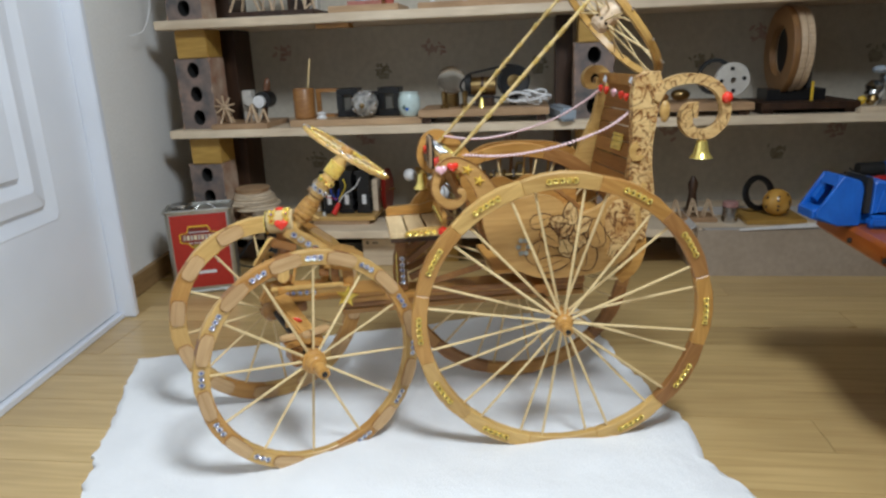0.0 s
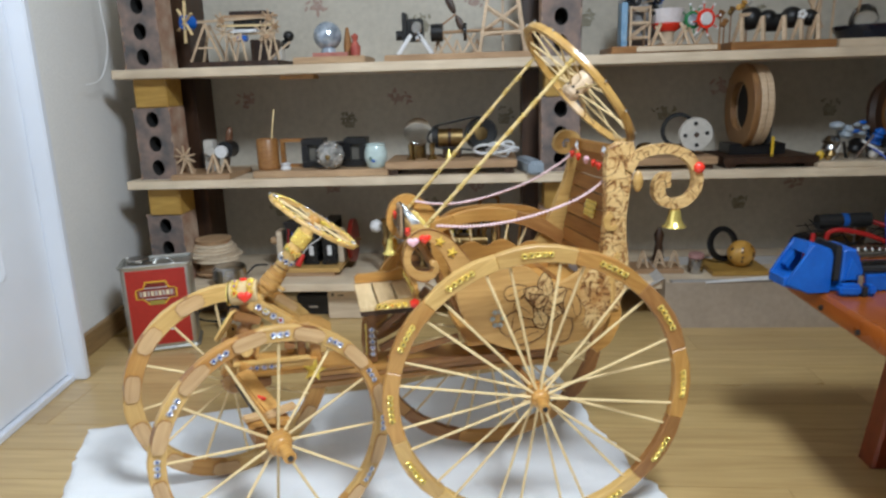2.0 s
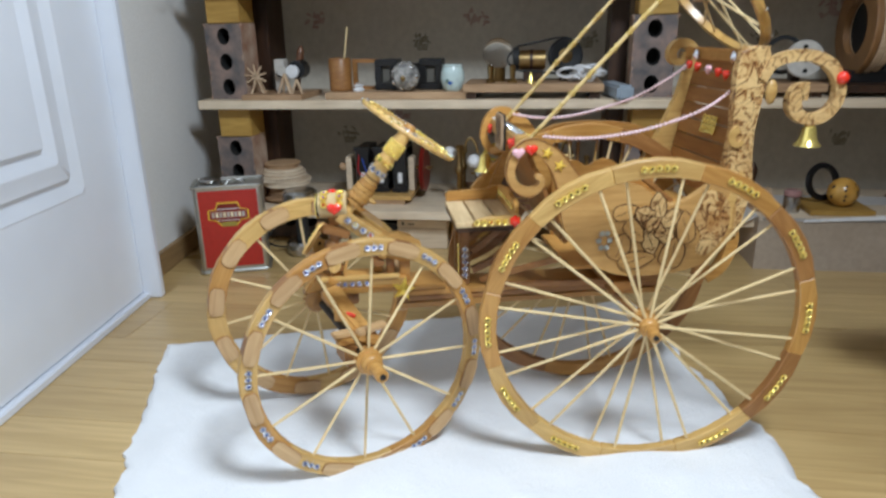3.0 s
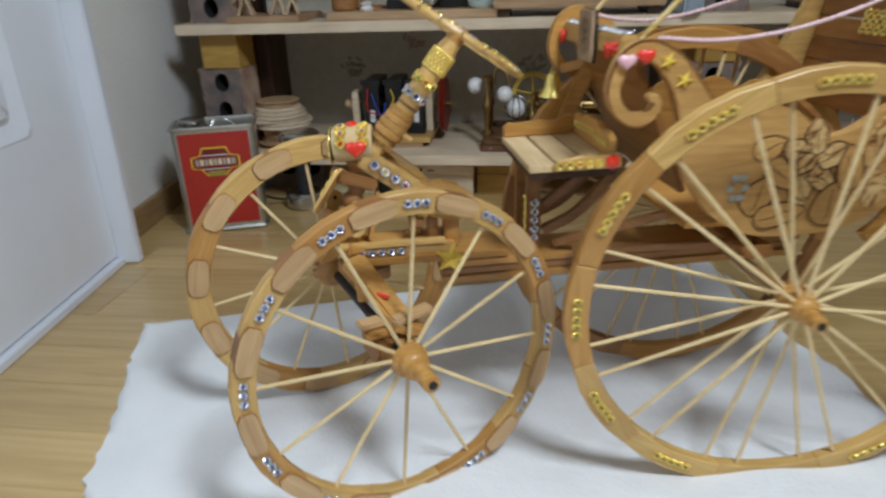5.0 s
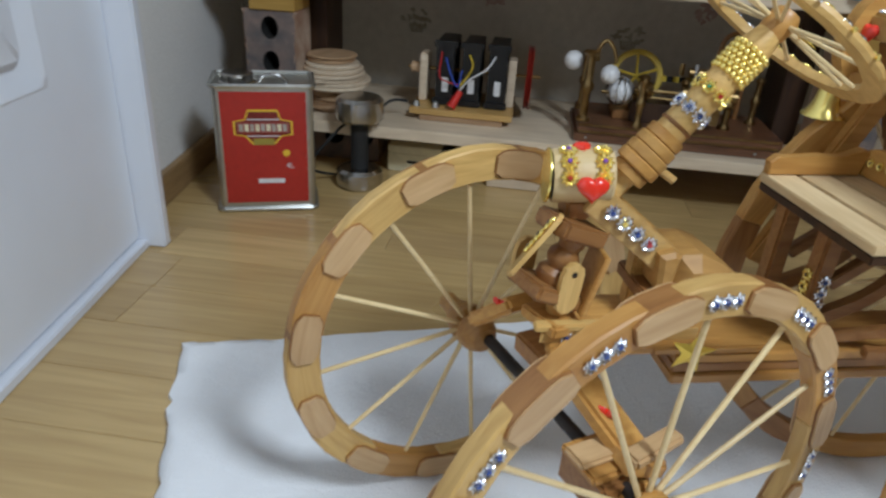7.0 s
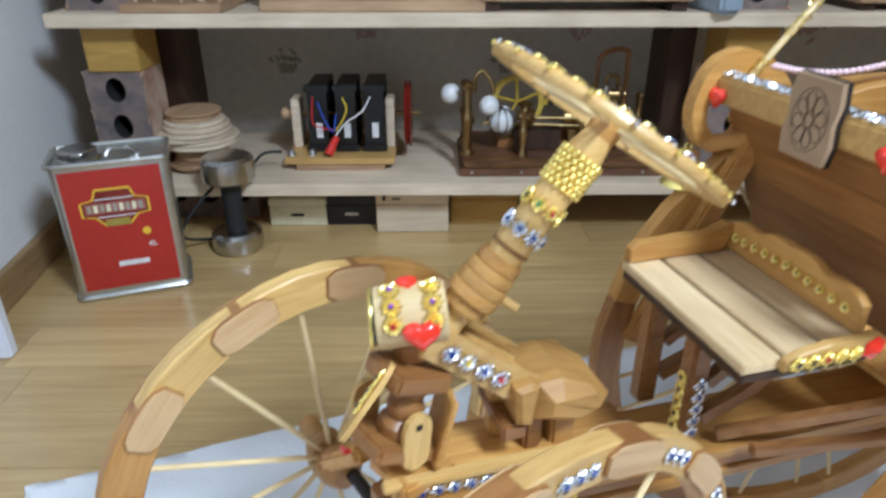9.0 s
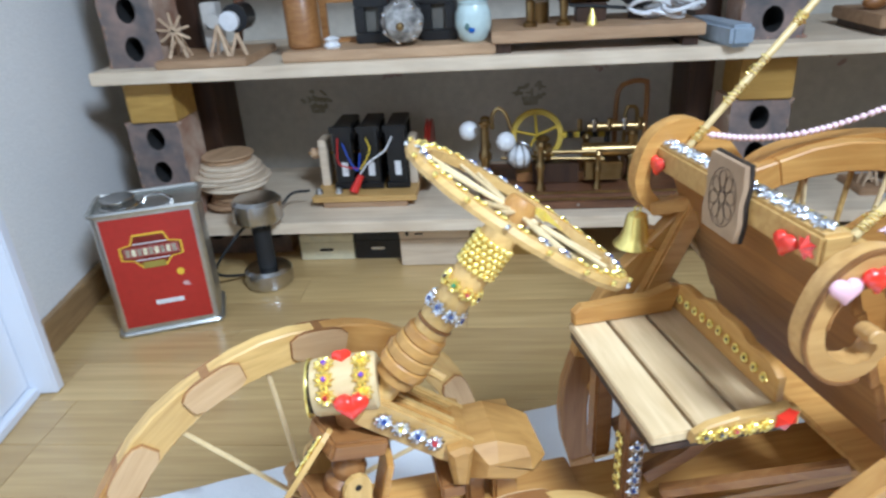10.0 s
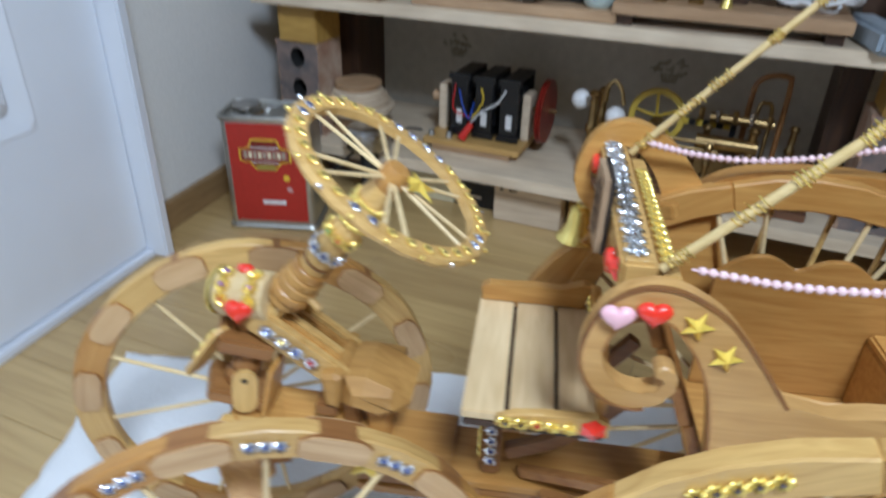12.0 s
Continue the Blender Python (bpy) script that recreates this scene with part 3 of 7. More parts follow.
def felloe_mesh(R, w, t, material, span=30.0, n=4):
    """A piece of a rim round y, centred on the top."""
    bm = bmesh.new()
    rows = []
    for i in range(n + 1):
        a = radians(90 + span * (i / n - 0.5))
        flat = 1.0 - 0.012 * abs(2 * i / n - 1) ** 2
        rows.append([bm.verts.new((r * math.cos(a), y, r * math.sin(a))) for r, y in ((R * flat, -t / 2), (R * flat, t / 2), (R - w, t / 2), (R - w, -t / 2))])
    for a, b in zip(rows, rows[1:]):
        for i in range(4):
            bm.faces.new((a[i], a[(i + 1) % 4], b[(i + 1) % 4], b[i]))
    for r in (rows[0], rows[-1]):
        bm.faces.new(r)
    bmesh.ops.recalc_face_normals(bm, faces=bm.faces)
    bmesh.ops.bevel(bm, geom=[e for e in bm.edges if e.calc_face_angle(0) > 0.9], offset=0.0012, segments=1, affect="EDGES")
    return smooth(solid(bm, "felloe", material), 30)


def arc_plate(R, w, span, t, material):
    """A rounded patch that bridges a joint of the rim."""
    pts = []
    for i in range(9):
        a = radians(90 + span * (i / 8 - 0.5))
        pts.append((R * math.cos(a), R * math.sin(a)))
    bm = ribbon(pts, [w * 0.58, w * 0.92, w, w, w, w, w, w * 0.92, w * 0.58], -t / 2, t / 2)
    return smooth(solid(bm, "joint_patch", material), 30)


def hub_mesh(length, r, tip):
    m = pose(0, 0, 0, 90, 0, 0)  # turns round y, its tip to -y
    bm = lathe([(0, -length / 2), (r * 0.7, -length / 2), (r, -length * 0.36), (r * 1.12, -length * 0.22), (r * 1.12, -length * 0.12), (r * 0.88, -length * 0.08), (r * 0.88, -length * 0.02), (r * 1.16, length * 0.02), (r * 1.16, length * 0.13), (r * 0.92, length * 0.17), (r * 0.98, length * 0.28), (r * 0.90, length * 0.36), (r * 0.74, length * 0.40), (r * 0.70, length / 2), (r * 0.55, length / 2 + 0.001)], 14, m=m)
    lathe([(r * 0.56, length / 2), (r * 0.56, length / 2 + tip), (r * 0.4, length / 2 + tip + 0.001), (0, length / 2 + tip + 0.001)], 14, bm, m)
    lathe([(r * 0.27, length / 2 + tip), (r * 0.27, length / 2 + tip + 0.003), (0, length / 2 + tip + 0.003)], 10, bm, m, mi=1)
    return smooth(solid(bm, "wheel", [HONEY, CHAR]), 40)


def wheel(center, yaw, R, w, t, pair, spoke_angles, bead_kind, bead_count, bead_off, patches, hub_len, hub_r, tip, label, flip=False, camber=0.0, tones="PHPPHPPHPPHP"):
    m = pose(*center, camber, 0, yaw + (180 if flip else 0))
    hub = part("wheel", hub_mesh(hub_len, hub_r, tip), None, car, label, m)
    shades = {"P": felloe_mesh(R, w, t, PINE), "H": felloe_mesh(R, w, t, HONEY), "B": felloe_mesh(R, w, t, BROWN)}
    for k in range(12):
        part("felloe", shades[tones[k]], None, hub, "", pose(0, 0, 0, 0, -(bead_off + 30 * k), 0))
    if patches:
        pm = arc_plate(R - w * 0.5, w * 0.80, 16, t + 0.0062, PATCHWOOD)
        seam = arc_plate(R - w * 0.5, w * 0.86, 16.5, t + 0.0030, BROWN)
        for k in range(12):
            patch = part("joint_patch", pm, None, hub, "", pose(0, 0, 0, 0, -(bead_off + 15 + 30 * k), 0))
            part("glue_seam", seam, None, patch)
    for n, a in enumerate(spoke_angles):
        ar = radians(a)
        c, s = math.cos(ar), math.sin(ar)
        y = (-1) ** n * hub_len * 0.2 if pair else 0
        bm = rod((hub_r * 0.6 * c, y, hub_r * 0.6 * s), ((R - w + 0.003) * c, y * 0.15, (R - w + 0.003) * s), 0.0021, 0.0019, 8)
        part("spoke", bm, PALE, hub)
    mesh, step = BEADS[bead_kind], 0.0088 / (R - w / 2)
    for k in range(12):
        for i in range(bead_count):
            a = radians(90 + bead_off + 30 * k) + (i - (bead_count - 1) / 2) * step
            rr = R - w / 2
            part("bead", mesh, None, hub, "", Matrix.Translation((rr * math.cos(a), -t / 2 - 0.0002, rr * math.sin(a))) @ pose(0, 0, 0, 90, 0, 0))
    return hub


REAR = sorted(17 + 30 * k + d for k in range(12) for d in (-5, 5))
FRONT = [-5.5 + 30 * k for k in range(12)]
wheel((0.008, -0.107, 0.2090), -6.2, 0.2163, 0.023, 0.013, True, REAR, "gold", 5, 1.4, False, 0.05, 0.0135, 0.016, "large spoked wooden wheel with rows of gold foil flowers", camber=2.5, tones="PPHHPPPPBHBH")
wheel((-0.005, 0.124, 0.2215), -4, 0.2126, 0.023, 0.013, True, REAR, "gold", 5, 0, False, 0.05, 0.0135, 0.016, "large spoked wooden wheel with rows of gold foil flowers", True, tones="HBHBBHHBHBHH")
wheel((-0.350, -0.0600, 0.1600), 19.4, 0.1668, 0.022, 0.013, False, FRONT, "silver", 3, -5.4, True, 0.052, 0.0155, 0.026, "spoked wooden front wheel with silver flowers and rounded patches", camber=-0.9)
wheel((-0.430, 0.1375, 0.1715), 19, 0.1635, 0.027, 0.013, False, FRONT, "silver", 3, -5, True, 0.052, 0.0155, 0.018, "spoked wooden front wheel with silver flowers and rounded patches", True)

# ---- carriage: under-frame ----
FRONT_C = Vector((-0.390, 0.033, 0))
part("rear_axle", rod((0.007, -0.10, 0.2085), (-0.004, 0.113, 0.2215), 0.0055, seg=12), BROWN, car)
st = Matrix.Translation(FRONT_C) @ pose(0, 0, 0, 0, 0, 19)
part("front_axle", rod(st @ Vector((0, -0.1, 0.172)), st @ Vector((0, 0.1, 0.172)), 0.005, seg=12), CHAR, car, "thin black front axle")
part("axle_block", box(-0.020, 0.018, -0.092, -0.046, 0.150, 0.1790, 0.003), BROWN, car, m=st)
part("axle_collar", box(-0.026, 0.026, -0.088, -0.052, 0.1795, 0.1865, 0.002), HONEY, car, m=st)
part("axle_collar", box(-0.030, 0.012, -0.080, -0.060, 0.1870, 0.1925, 0.002), PATCHWOOD, car, m=st)
part("king_pin", rod((-0.388, 0.040, 0.176), (-0.390, 0.042, 0.262), 0.008, seg=14), HONEY, car)

for i, z in enumerate((0.1965, 0.2055, 0.2145)):
    part("main_beam", box(-0.305, 0.085, 0.018 + 0.002 * (i % 2), 0.072 - 0.002 * (i % 2), z, z + 0.0085, 0.001), (HONEY, BROWN, HONEY)[i], car)
part("front_board", box(-0.325, -0.235, 0.016, 0.076, 0.2238, 0.2305, 0.0015), HONEY, car)
part("front_deck", box(-0.402, -0.290, 0.026, 0.074, 0.2315, 0.2405, 0.0015), HONEY, car)
part("slat", box(-0.410, -0.300, 0.022, 0.030, 0.2412, 0.2470, 0.0012), PINE, car)
part("slat", box(-0.405, -0.290, 0.0245, 0.0255, 0.2312, 0.2408, 0.0002), PINE, car)
part("slat", box(-0.400, -0.270, 0.018, 0.028, 0.2235, 0.2310, 0.0012), HONEY, car)
for i in range(5):
    part("bead", BEADS["silver"], None, car, "", facing((-0.387 + 0.0102 * i, 0.0243, 0.2360), (0, -1, 0)))
part("deck_post", box(-0.335, -0.322, 0.052, 0.066, 0.2407, 0.292, 0.002), PINE, car)
part("star", star_shape(0.0185, 0.003), STARGOLD, car, "gold foil star", Matrix.Translation((-0.296, 0.0155, 0.2265)) @ pose(0, 0, 0, 0, 12, 0))

# lever by the front hub with a heart on it
lev = [(-0.398, 0.012, 0.236), (-0.352, -0.038, 0.186)]
part("lever", beam(lev[0], lev[1], 0.027, 0.013, 0.003), HONEY, car)
part("heart", heart_shape(0.016, 0.004), RED, car, "red resin heart", Matrix.Translation((-0.3690, -0.0235, 0.2110)) @ pose(0, 0, 0, 38, 0, -38))
part("lever_foot", box(-0.018, 0.018, -0.014, 0.014, -0.007, 0.007, 0.003), HONEY, car, m=Matrix.Translation((-0.352, -0.04, 0.186)) @ pose(0, 0, 0, 0, 25, 19))
part("lever_foot", box(-0.022, 0.020, -0.007, 0.007, -0.004, 0.004, 0.002), PATCHWOOD, car, m=Matrix.Translation((-0.343, -0.044, 0.1985)) @ pose(0, 0, 0, 0, -6, 24))
part("lever", beam((-0.410, 0.062, 0.242), (-0.430, 0.105, 0.200), 0.025, 0.012, 0.003), HONEY, car)
part("heart", heart_shape(0.015, 0.004), RED, car, "red resin heart", Matrix.Translation((-0.422, 0.07, 0.236)) @ pose(0, 0, 0, 35, 0, -50))

# stack of blocks round the king pin
for x, z, w, d, h, yaw, roll, mat in ((-0.386, 0.212, 0.044, 0.044, 0.016, 19, 0, BROWN), (-0.388, 0.2405, 0.040, 0.038, 0.010, 24, 6, HONEY), (-0.389, 0.3110, 0.039, 0.034, 0.0125, 22, 22, BROWN), (-0.401, 0.2650, 0.044, 0.038, 0.011, 22, 26, BROWN)):
    part("stack_block", box(-w / 2, w / 2, -d / 2, d / 2, -h / 2, h / 2, 0.002), mat, car, m=Matrix.Translation((x, 0.042, z)) @ pose(0, 0, 0, 0, roll, yaw))
spool = lathe([(0.010, 0.0), (0.012, 0.003), (0.012, 0.009), (0.008, 0.013), (0.011, 0.018), (0.011, 0.023), (0.0075, 0.028), (0.009, 0.032), (0.009, 0.036)], 16, m=Matrix.Translation((-0.399, 0.042, 0.270)) @ pose(0, 0, 0, 0, 22, 0))
part("spool", spool, BROWN, car, "small turned spool")
for x, y, z, yaw in ((-0.389, 0.028, 0.2725, 19), (-0.412, 0.064, 0.275, 19)):
    bm = plate([(a, b) for a, b in oblong(0.038, 0.018, 5)], -0.002, 0.002)
    rod((0.011, -0.0026, 0), (0.011, -0.0019, 0), 0.0022, seg=8, bm=bm, mi=1)
    part("side_plate", bm, [PINE, CHAR], car, "pale rounded plate with a small hole", Matrix.Translation((x, y, z)) @ pose(0, 0, 0, 0, -84, yaw))
lx = Vector((0.58, 0.02, 0.81)).normalized()
ly = Vector((0.78, -0.36, -0.50))
ly = (ly - lx * ly.dot(lx)).normalized()
lean = Matrix.Translation((-0.4150, 0.033, 0.3025)) @ Matrix((lx, ly, lx.cross(ly))).transposed().to_4x4()
part("side_plate", plate(oblong(0.054, 0.020, 5), -0.0016, 0.0016), PINE, car, "", lean)
for i in range(3):
    part("bead", BEADS["gold"], None, car, "", lean @ Matrix.Translation((-0.002 + 0.0098 * i, -0.0018, -0.004)) @ pose(0, 0, 0, 90, 0, 0))

# ---- carriage: lamp, nose, steering column ----
LA, LB = Vector((-0.4050, 0.0510, 0.3440)), Vector((-0.3665, 0.0455, 0.3465))
ax = (LB - LA).normalized()
lm_ = Matrix.Translation(LA) @ ax.to_track_quat("Z", "Y").to_matrix().to_4x4()
lamp = part("head_lamp", lathe([(0, 0.0012), (0.0145, 0.0012), (0.0165, 0.0), (0.0174, 0.002), (0.0176, 0.020), (0.0174, 0.0370), (0.0160, 0.0388), (0, 0.0388)], 28, m=lm_), PALE, car, "pale wooden drum lamp with gold flowers and a red heart")
part("lamp_ring", lathe([(0, -0.0035), (0.0178, -0.0035), (0.0180, -0.0028), (0.0178, -0.0021), (0, -0.0021)], 24, m=lm_ @ pose(0, 0, 0, 4, 0, 0)), GOLD, lamp)
part("lamp_face", lathe([(0, -0.0022), (0.0150, -0.0022), (0.0150, 0.0010), (0, 0.0010)], 20, m=lm_), CHAR, lamp)
for z, kinds in ((0.0092, ("big_violet", "big_violet", "big_red")), (0.0310, ("big_gilt", "big_violet", "big_gilt"))):
    for k in range(3):
        d = (UP * math.cos(radians(12 + 31 * k)) + Vector((0, -1, 0)) * math.sin(radians(12 + 31 * k)))
        d = (d - ax * d.dot(ax)).normalized()
        p = LA + ax * z + d * 0.0176
        part("bead", BEADS[kinds[k]], None, lamp, "", facing(p, d))
part("heart", heart_shape(0.0205, 0.0060), RED, lamp, "red resin heart", Matrix.Translation((-0.3845, 0.0285, 0.3445)) @ pose(0, 0, 0, -10, 0, -4))
part("heart", heart_shape(0.012, 0.004), RED, lamp, "red resin heart", Matrix.Translation((-0.3870, 0.0515, 0.3625)) @ pose(0, 0, 0, -80, 0, 0))
part("lamp_foot", box(-0.395, -0.378, 0.040, 0.060, 0.316, 0.331, 0.002), BROWN, car)

N0, N1 = Vector((-0.379, 0.052, 0.3345)), Vector((-0.311, 0.052, 0.2815))
nd = (N1 - N0).normalized()
nup = Vector((-nd.z, 0, nd.x))
for i in range(5):
    y = 0.0305 + 0.0085 * i
    part("nose_strip", beam(N0 + Vector((0, y - 0.046, 0)), N1 + Vector((0, y - 0.046, 0)), 0.0064, 0.021 if i in (0, 4) else 0.017, 0.0012), (PINE, HONEY)[i % 2], car)
part("nose_core", beam(N0 + Vector((0, 0.0015, -0.002)), N1 + Vector((0, 0.0015, -0.002)), 0.040, 0.010, 0.001), DARKWOOD, car)
for i in range(4):
    p = N0 + (N1 - N0) * (0.17 + 0.145 * i)
    part("bead", BEADS[("big_silver", "silver_gilt", "big_silver", "silver_red")[i]], None, car, "", facing((p.x, 0.0322, p.z + 0.001), (0, -1, 0)))
bm = plate([(0.010, 0.004), (0.040, 0.0), (0.058, 0.010), (0.060, 0.020), (0.046, 0.027), (0.026, 0.033), (0.010, 0.030)], -0.030, 0.030, bevel=0.0095)
nose = Matrix.Translation((-0.3285, 0.052, 0.2670)) @ pose(0, 0, 0, 0, 8, 0)
part("nose_block", bm, NOSEWOOD, car, "many-sided chamfered wooden nose block", nose, angle=12)
part("nose_plate", plate([(0.0, 0.004), (0.0097, 0.003), (0.0097, 0.032), (0.004, 0.034), (-0.006, 0.030)], -0.028, 0.028, bevel=0.003), NOSEWOOD, car, "", nose, angle=12)
part("nose_base", box(-0.336, -0.3205, 0.028, 0.076, 0.2580, 0.2690, 0.0015), BROWN, car)
part("nose_post", box(-0.318, -0.306, 0.036, 0.048, 0.2407, 0.282, 0.002), BROWN, car)
part("nose_post", box(-0.300, -0.284, 0.036, 0.054, 0.2310, 0.270, 0.002), HONEY, car)
part("slant_board", beam((-0.3660, 0.040, 0.2960), (-0.3770, 0.040, 0.2500), 0.030, 0.004, 0.0008), HONEY, car)

C0, C1 = Vector((-0.3655, 0.044, 0.337)), Vector((-0.284, 0.044, 0.4395))
cd = (C1 - C0).normalized()
cm = Matrix.Translation(C0) @ cd.to_track_quat("Z", "Y").to_matrix().to_4x4()
L_ = (C1 - C0).length
part("column", lathe([(0, 0), (0.0075, 0), (0.0075, 0.02), (0.0105, 0.05), (0.0105, L_ - 0.012), (0.008, L_)], 18, m=cm), PINE, car)
for i, (z, r) in enumerate(((0.016, 0.0128), (0.0235, 0.0152), (0.031, 0.0148), (0.0385, 0.0142), (0.046, 0.0130))):
    part("collar_disc", lathe([(r - 0.0010, z - 0.0037), (r, z - 0.0027), (r, z + 0.0027), (r - 0.0010, z + 0.0037)], 14, m=cm @ pose(0, 0, 0, 0, 0, 14 * i)), (NOSEWOOD, HONEY, NOSEWOOD)[i % 3], car, angle=30)
part("peg", rod(cm @ Vector((-0.006, -0.012, 0.03)), cm @ Vector((-0.010, -0.022, 0.031)), 0.0028, seg=8), PINE, car)
part("dark_ring", lathe([(0.0108, 0.0545), (0.0115, 0.0552), (0.0115, 0.0565), (0.0108, 0.057)], 18, m=cm), BROWN, car)
for z, kind, gem in ((0.068, "silver", 0), (0.084, "gold", 0)):
    for k in range(8):
        a = 2 * math.pi * k / 8
        d = cm.to_3x3() @ Vector((math.cos(a), math.sin(a), 0))
        part("bead", BEADS[("green", "red", "gold")[k % 3] if kind == "gold" else kind], None, car, "", facing(cm @ Vector((0.0106 * math.cos(a), 0.0106 * math.sin(a), z)), d))
bm = bmesh.new()
for j in range(6):
    for k in range(18):
        a = 2 * math.pi * (k + 0.5 * (j % 2)) / 18
        ball(cm @ Vector((0.0112 * math.cos(a), 0.0112 * math.sin(a), 0.0975 + 0.0036 * j)), 0.0021, 6, bm)
part("gold_mesh_band", bm, GOLD, car, "band of small gold beads", angle=80)

# steering wheel
SWC = C1 + cd * 0.006
sm = Matrix.Translation(SWC) @ (cd + Vector((-0.05, 0.015, 0.03))).to_track_quat("Z", "Y").to_matrix().to_4x4()
swheel = part("steering_wheel", lathe([(0, -0.012), (0.007, -0.012), (0.009, -0.006), (0.0095, 0.004), (0.0075, 0.008), (0, 0.009)], 16, m=sm), HONEY, car, "wooden steering wheel edged with silver and gold foil")
part("rim", lathe([(0.0590, -0.0026), (0.0712, -0.0026), (0.0718, 0.0), (0.0705, 0.0030), (0.0598, 0.0030), (0.0590, -0.0026)], 20, m=sm), PINE, swheel, angle=20)
for k in range(12):
    a = 2 * math.pi * (k // 2 + 0.25 + (0.12 if k % 2 else -0.12)) / 6
    part("spoke", rod(sm @ Vector((0.006 * math.cos(a), 0.006 * math.sin(a), 0)), sm @ Vector((0.0585 * math.cos(a), 0.0585 * math.sin(a), 0)), 0.0013, seg=6), PALE, swheel)
for k in range(34):
    a = 2 * math.pi * k / 34
    part("bead", BEADS["small_silver" if (k // 2) % 4 == 0 else "small_gilt"], None, swheel, "", facing(sm @ Vector((0.0648 * math.cos(a), 0.0648 * math.sin(a), 0.0031)), cd))
for k in range(20):
    a = 2 * math.pi * (k + 0.5) / 20
    d = sm.to_3x3() @ Vector((math.cos(a), math.sin(a), 0))
    part("edge_glitter", ball((0, 0, 0), 0.0016, 6), GOLD if k % 4 else SILVER, swheel, "", Matrix.Translation(sm @ Vector((0.0722 * math.cos(a), 0.0722 * math.sin(a), 0.002))))
part("star", star_shape(0.0155, 0.004), STARGOLD, swheel, "gold foil star", Matrix.Translation(SWC + Vector((0.0150, 0.004, -0.0060))) @ sm.to_3x3().to_4x4() @ pose(0, 0, 0, -90, 0, 0))

SEATPINE = wood("seat_pine", (0.60, 0.44, 0.235), (0.74, 0.58, 0.345), grain=(60, 6, 60), vary=0.2)
# grain runs across; the front planks' shade is put into this darker colour
CROSSWOOD = wood("crosswise_wood", (0.25, 0.102, 0.022), (0.37, 0.175, 0.045), grain=(60, 6, 60))
# ---- carriage: driver's seat ----
for x0, x1 in ((-0.2255, -0.2003), (-0.1975, -0.1707), (-0.1680, -0.1420)):
    part("seat_plank", box(x0, x1, -0.026, 0.100, 0.3240, 0.3305, 0.0008), SEATPINE, car)
part("seat_frame", box(-0.2245, -0.141, -0.025, 0.099, 0.3170, 0.3236, 0.001), DARKWOOD, car)
near_rail = plate([(-0.205, 0.3265), (-0.140, 0.3265), (-0.140, 0.3365), (-0.147, 0.341), (-0.160, 0.3385), (-0.178, 0.3395), (-0.195, 0.337), (-0.204, 0.3325)], -0.0325, -0.0262, bevel=0.001)
part("seat_rail", near_rail, PINE, car)
for i in range(5):
    part("bead", BEADS[("gold", "gold", "red", "gilt", "gilt")[i]], None, car, "", facing((-0.199 + 0.0092 * i, -0.0329, 0.3320), (0, -1, 0)))
part("flower", star_shape(0.008, 0.004, 6, 0.8), RED, car, "red resin flower", Matrix.Translation((-0.149, -0.033, 0.3325)))
part("seat_rail", plate([(-0.224, 0.331), (-0.150, 0.331), (-0.145, 0.350), (-0.152, 0.352), (-0.168, 0.345), (-0.185, 0.347), (-0.205, 0.344), (-0.219, 0.346), (-0.225, 0.341)], 0.092, 0.100, bevel=0.001), HONEY, car)
pts = [(-0.018, 0.331), (0.098, 0.331)] + [(0.098 - 0.116 * i / 24, 0.349 + 0.008 * (1 - abs(2 * i / 24 - 1)) + 0.004 * abs(math.sin(i * math.pi / 6))) for i in range(25)]
part("scalloped_back", plate([(y, z) for y, z in pts], 0, 0.006, bevel=0.0008), HONEY, car, "scalloped board behind the seat with gold beads", Matrix.Translation((-0.1405, 0, 0)) @ pose(0, 0, 0, 0, 0, 90))
for i in range(11):
    part("bead", BEADS["small_gilt"], None, car, "", facing((-0.1470, -0.008 + 0.0095 * i, 0.343 + 0.003 * (1 - abs(2 * i / 10 - 1))), (-1, 0, 0.1)))
for y in (0.031, 0.080):
    part("seat_post", box(-0.214, -0.200, y - 0.007, y + 0.007, 0.2245, 0.316, 0.002), BROWN, car)
    part("seat_brace", ribbon([(p.x, p.z) for p in curve([(-0.196, 0, 0.244), (-0.160, 0, 0.262), (-0.128, 0, 0.296), (-0.112, 0, 0.318)], 6)], [0.010, 0.010], y - 0.004, y + 0.004), BROWN, car)
    part("seat_brace", beam((-0.197, y, 0.272), (-0.145, y, 0.312), 0.008, 0.010, 0.001), BROWN, car)
for i in range(5):
    part("bead", BEADS["silver"], None, car, "", facing((-0.207, 0.0236, 0.240 + 0.0095 * i), (0, -1, 0)))
    part("bead", BEADS["gold"], None, car, "", facing((-0.2143, 0.031, 0.242 + 0.0095 * i), (-1, 0, 0)))

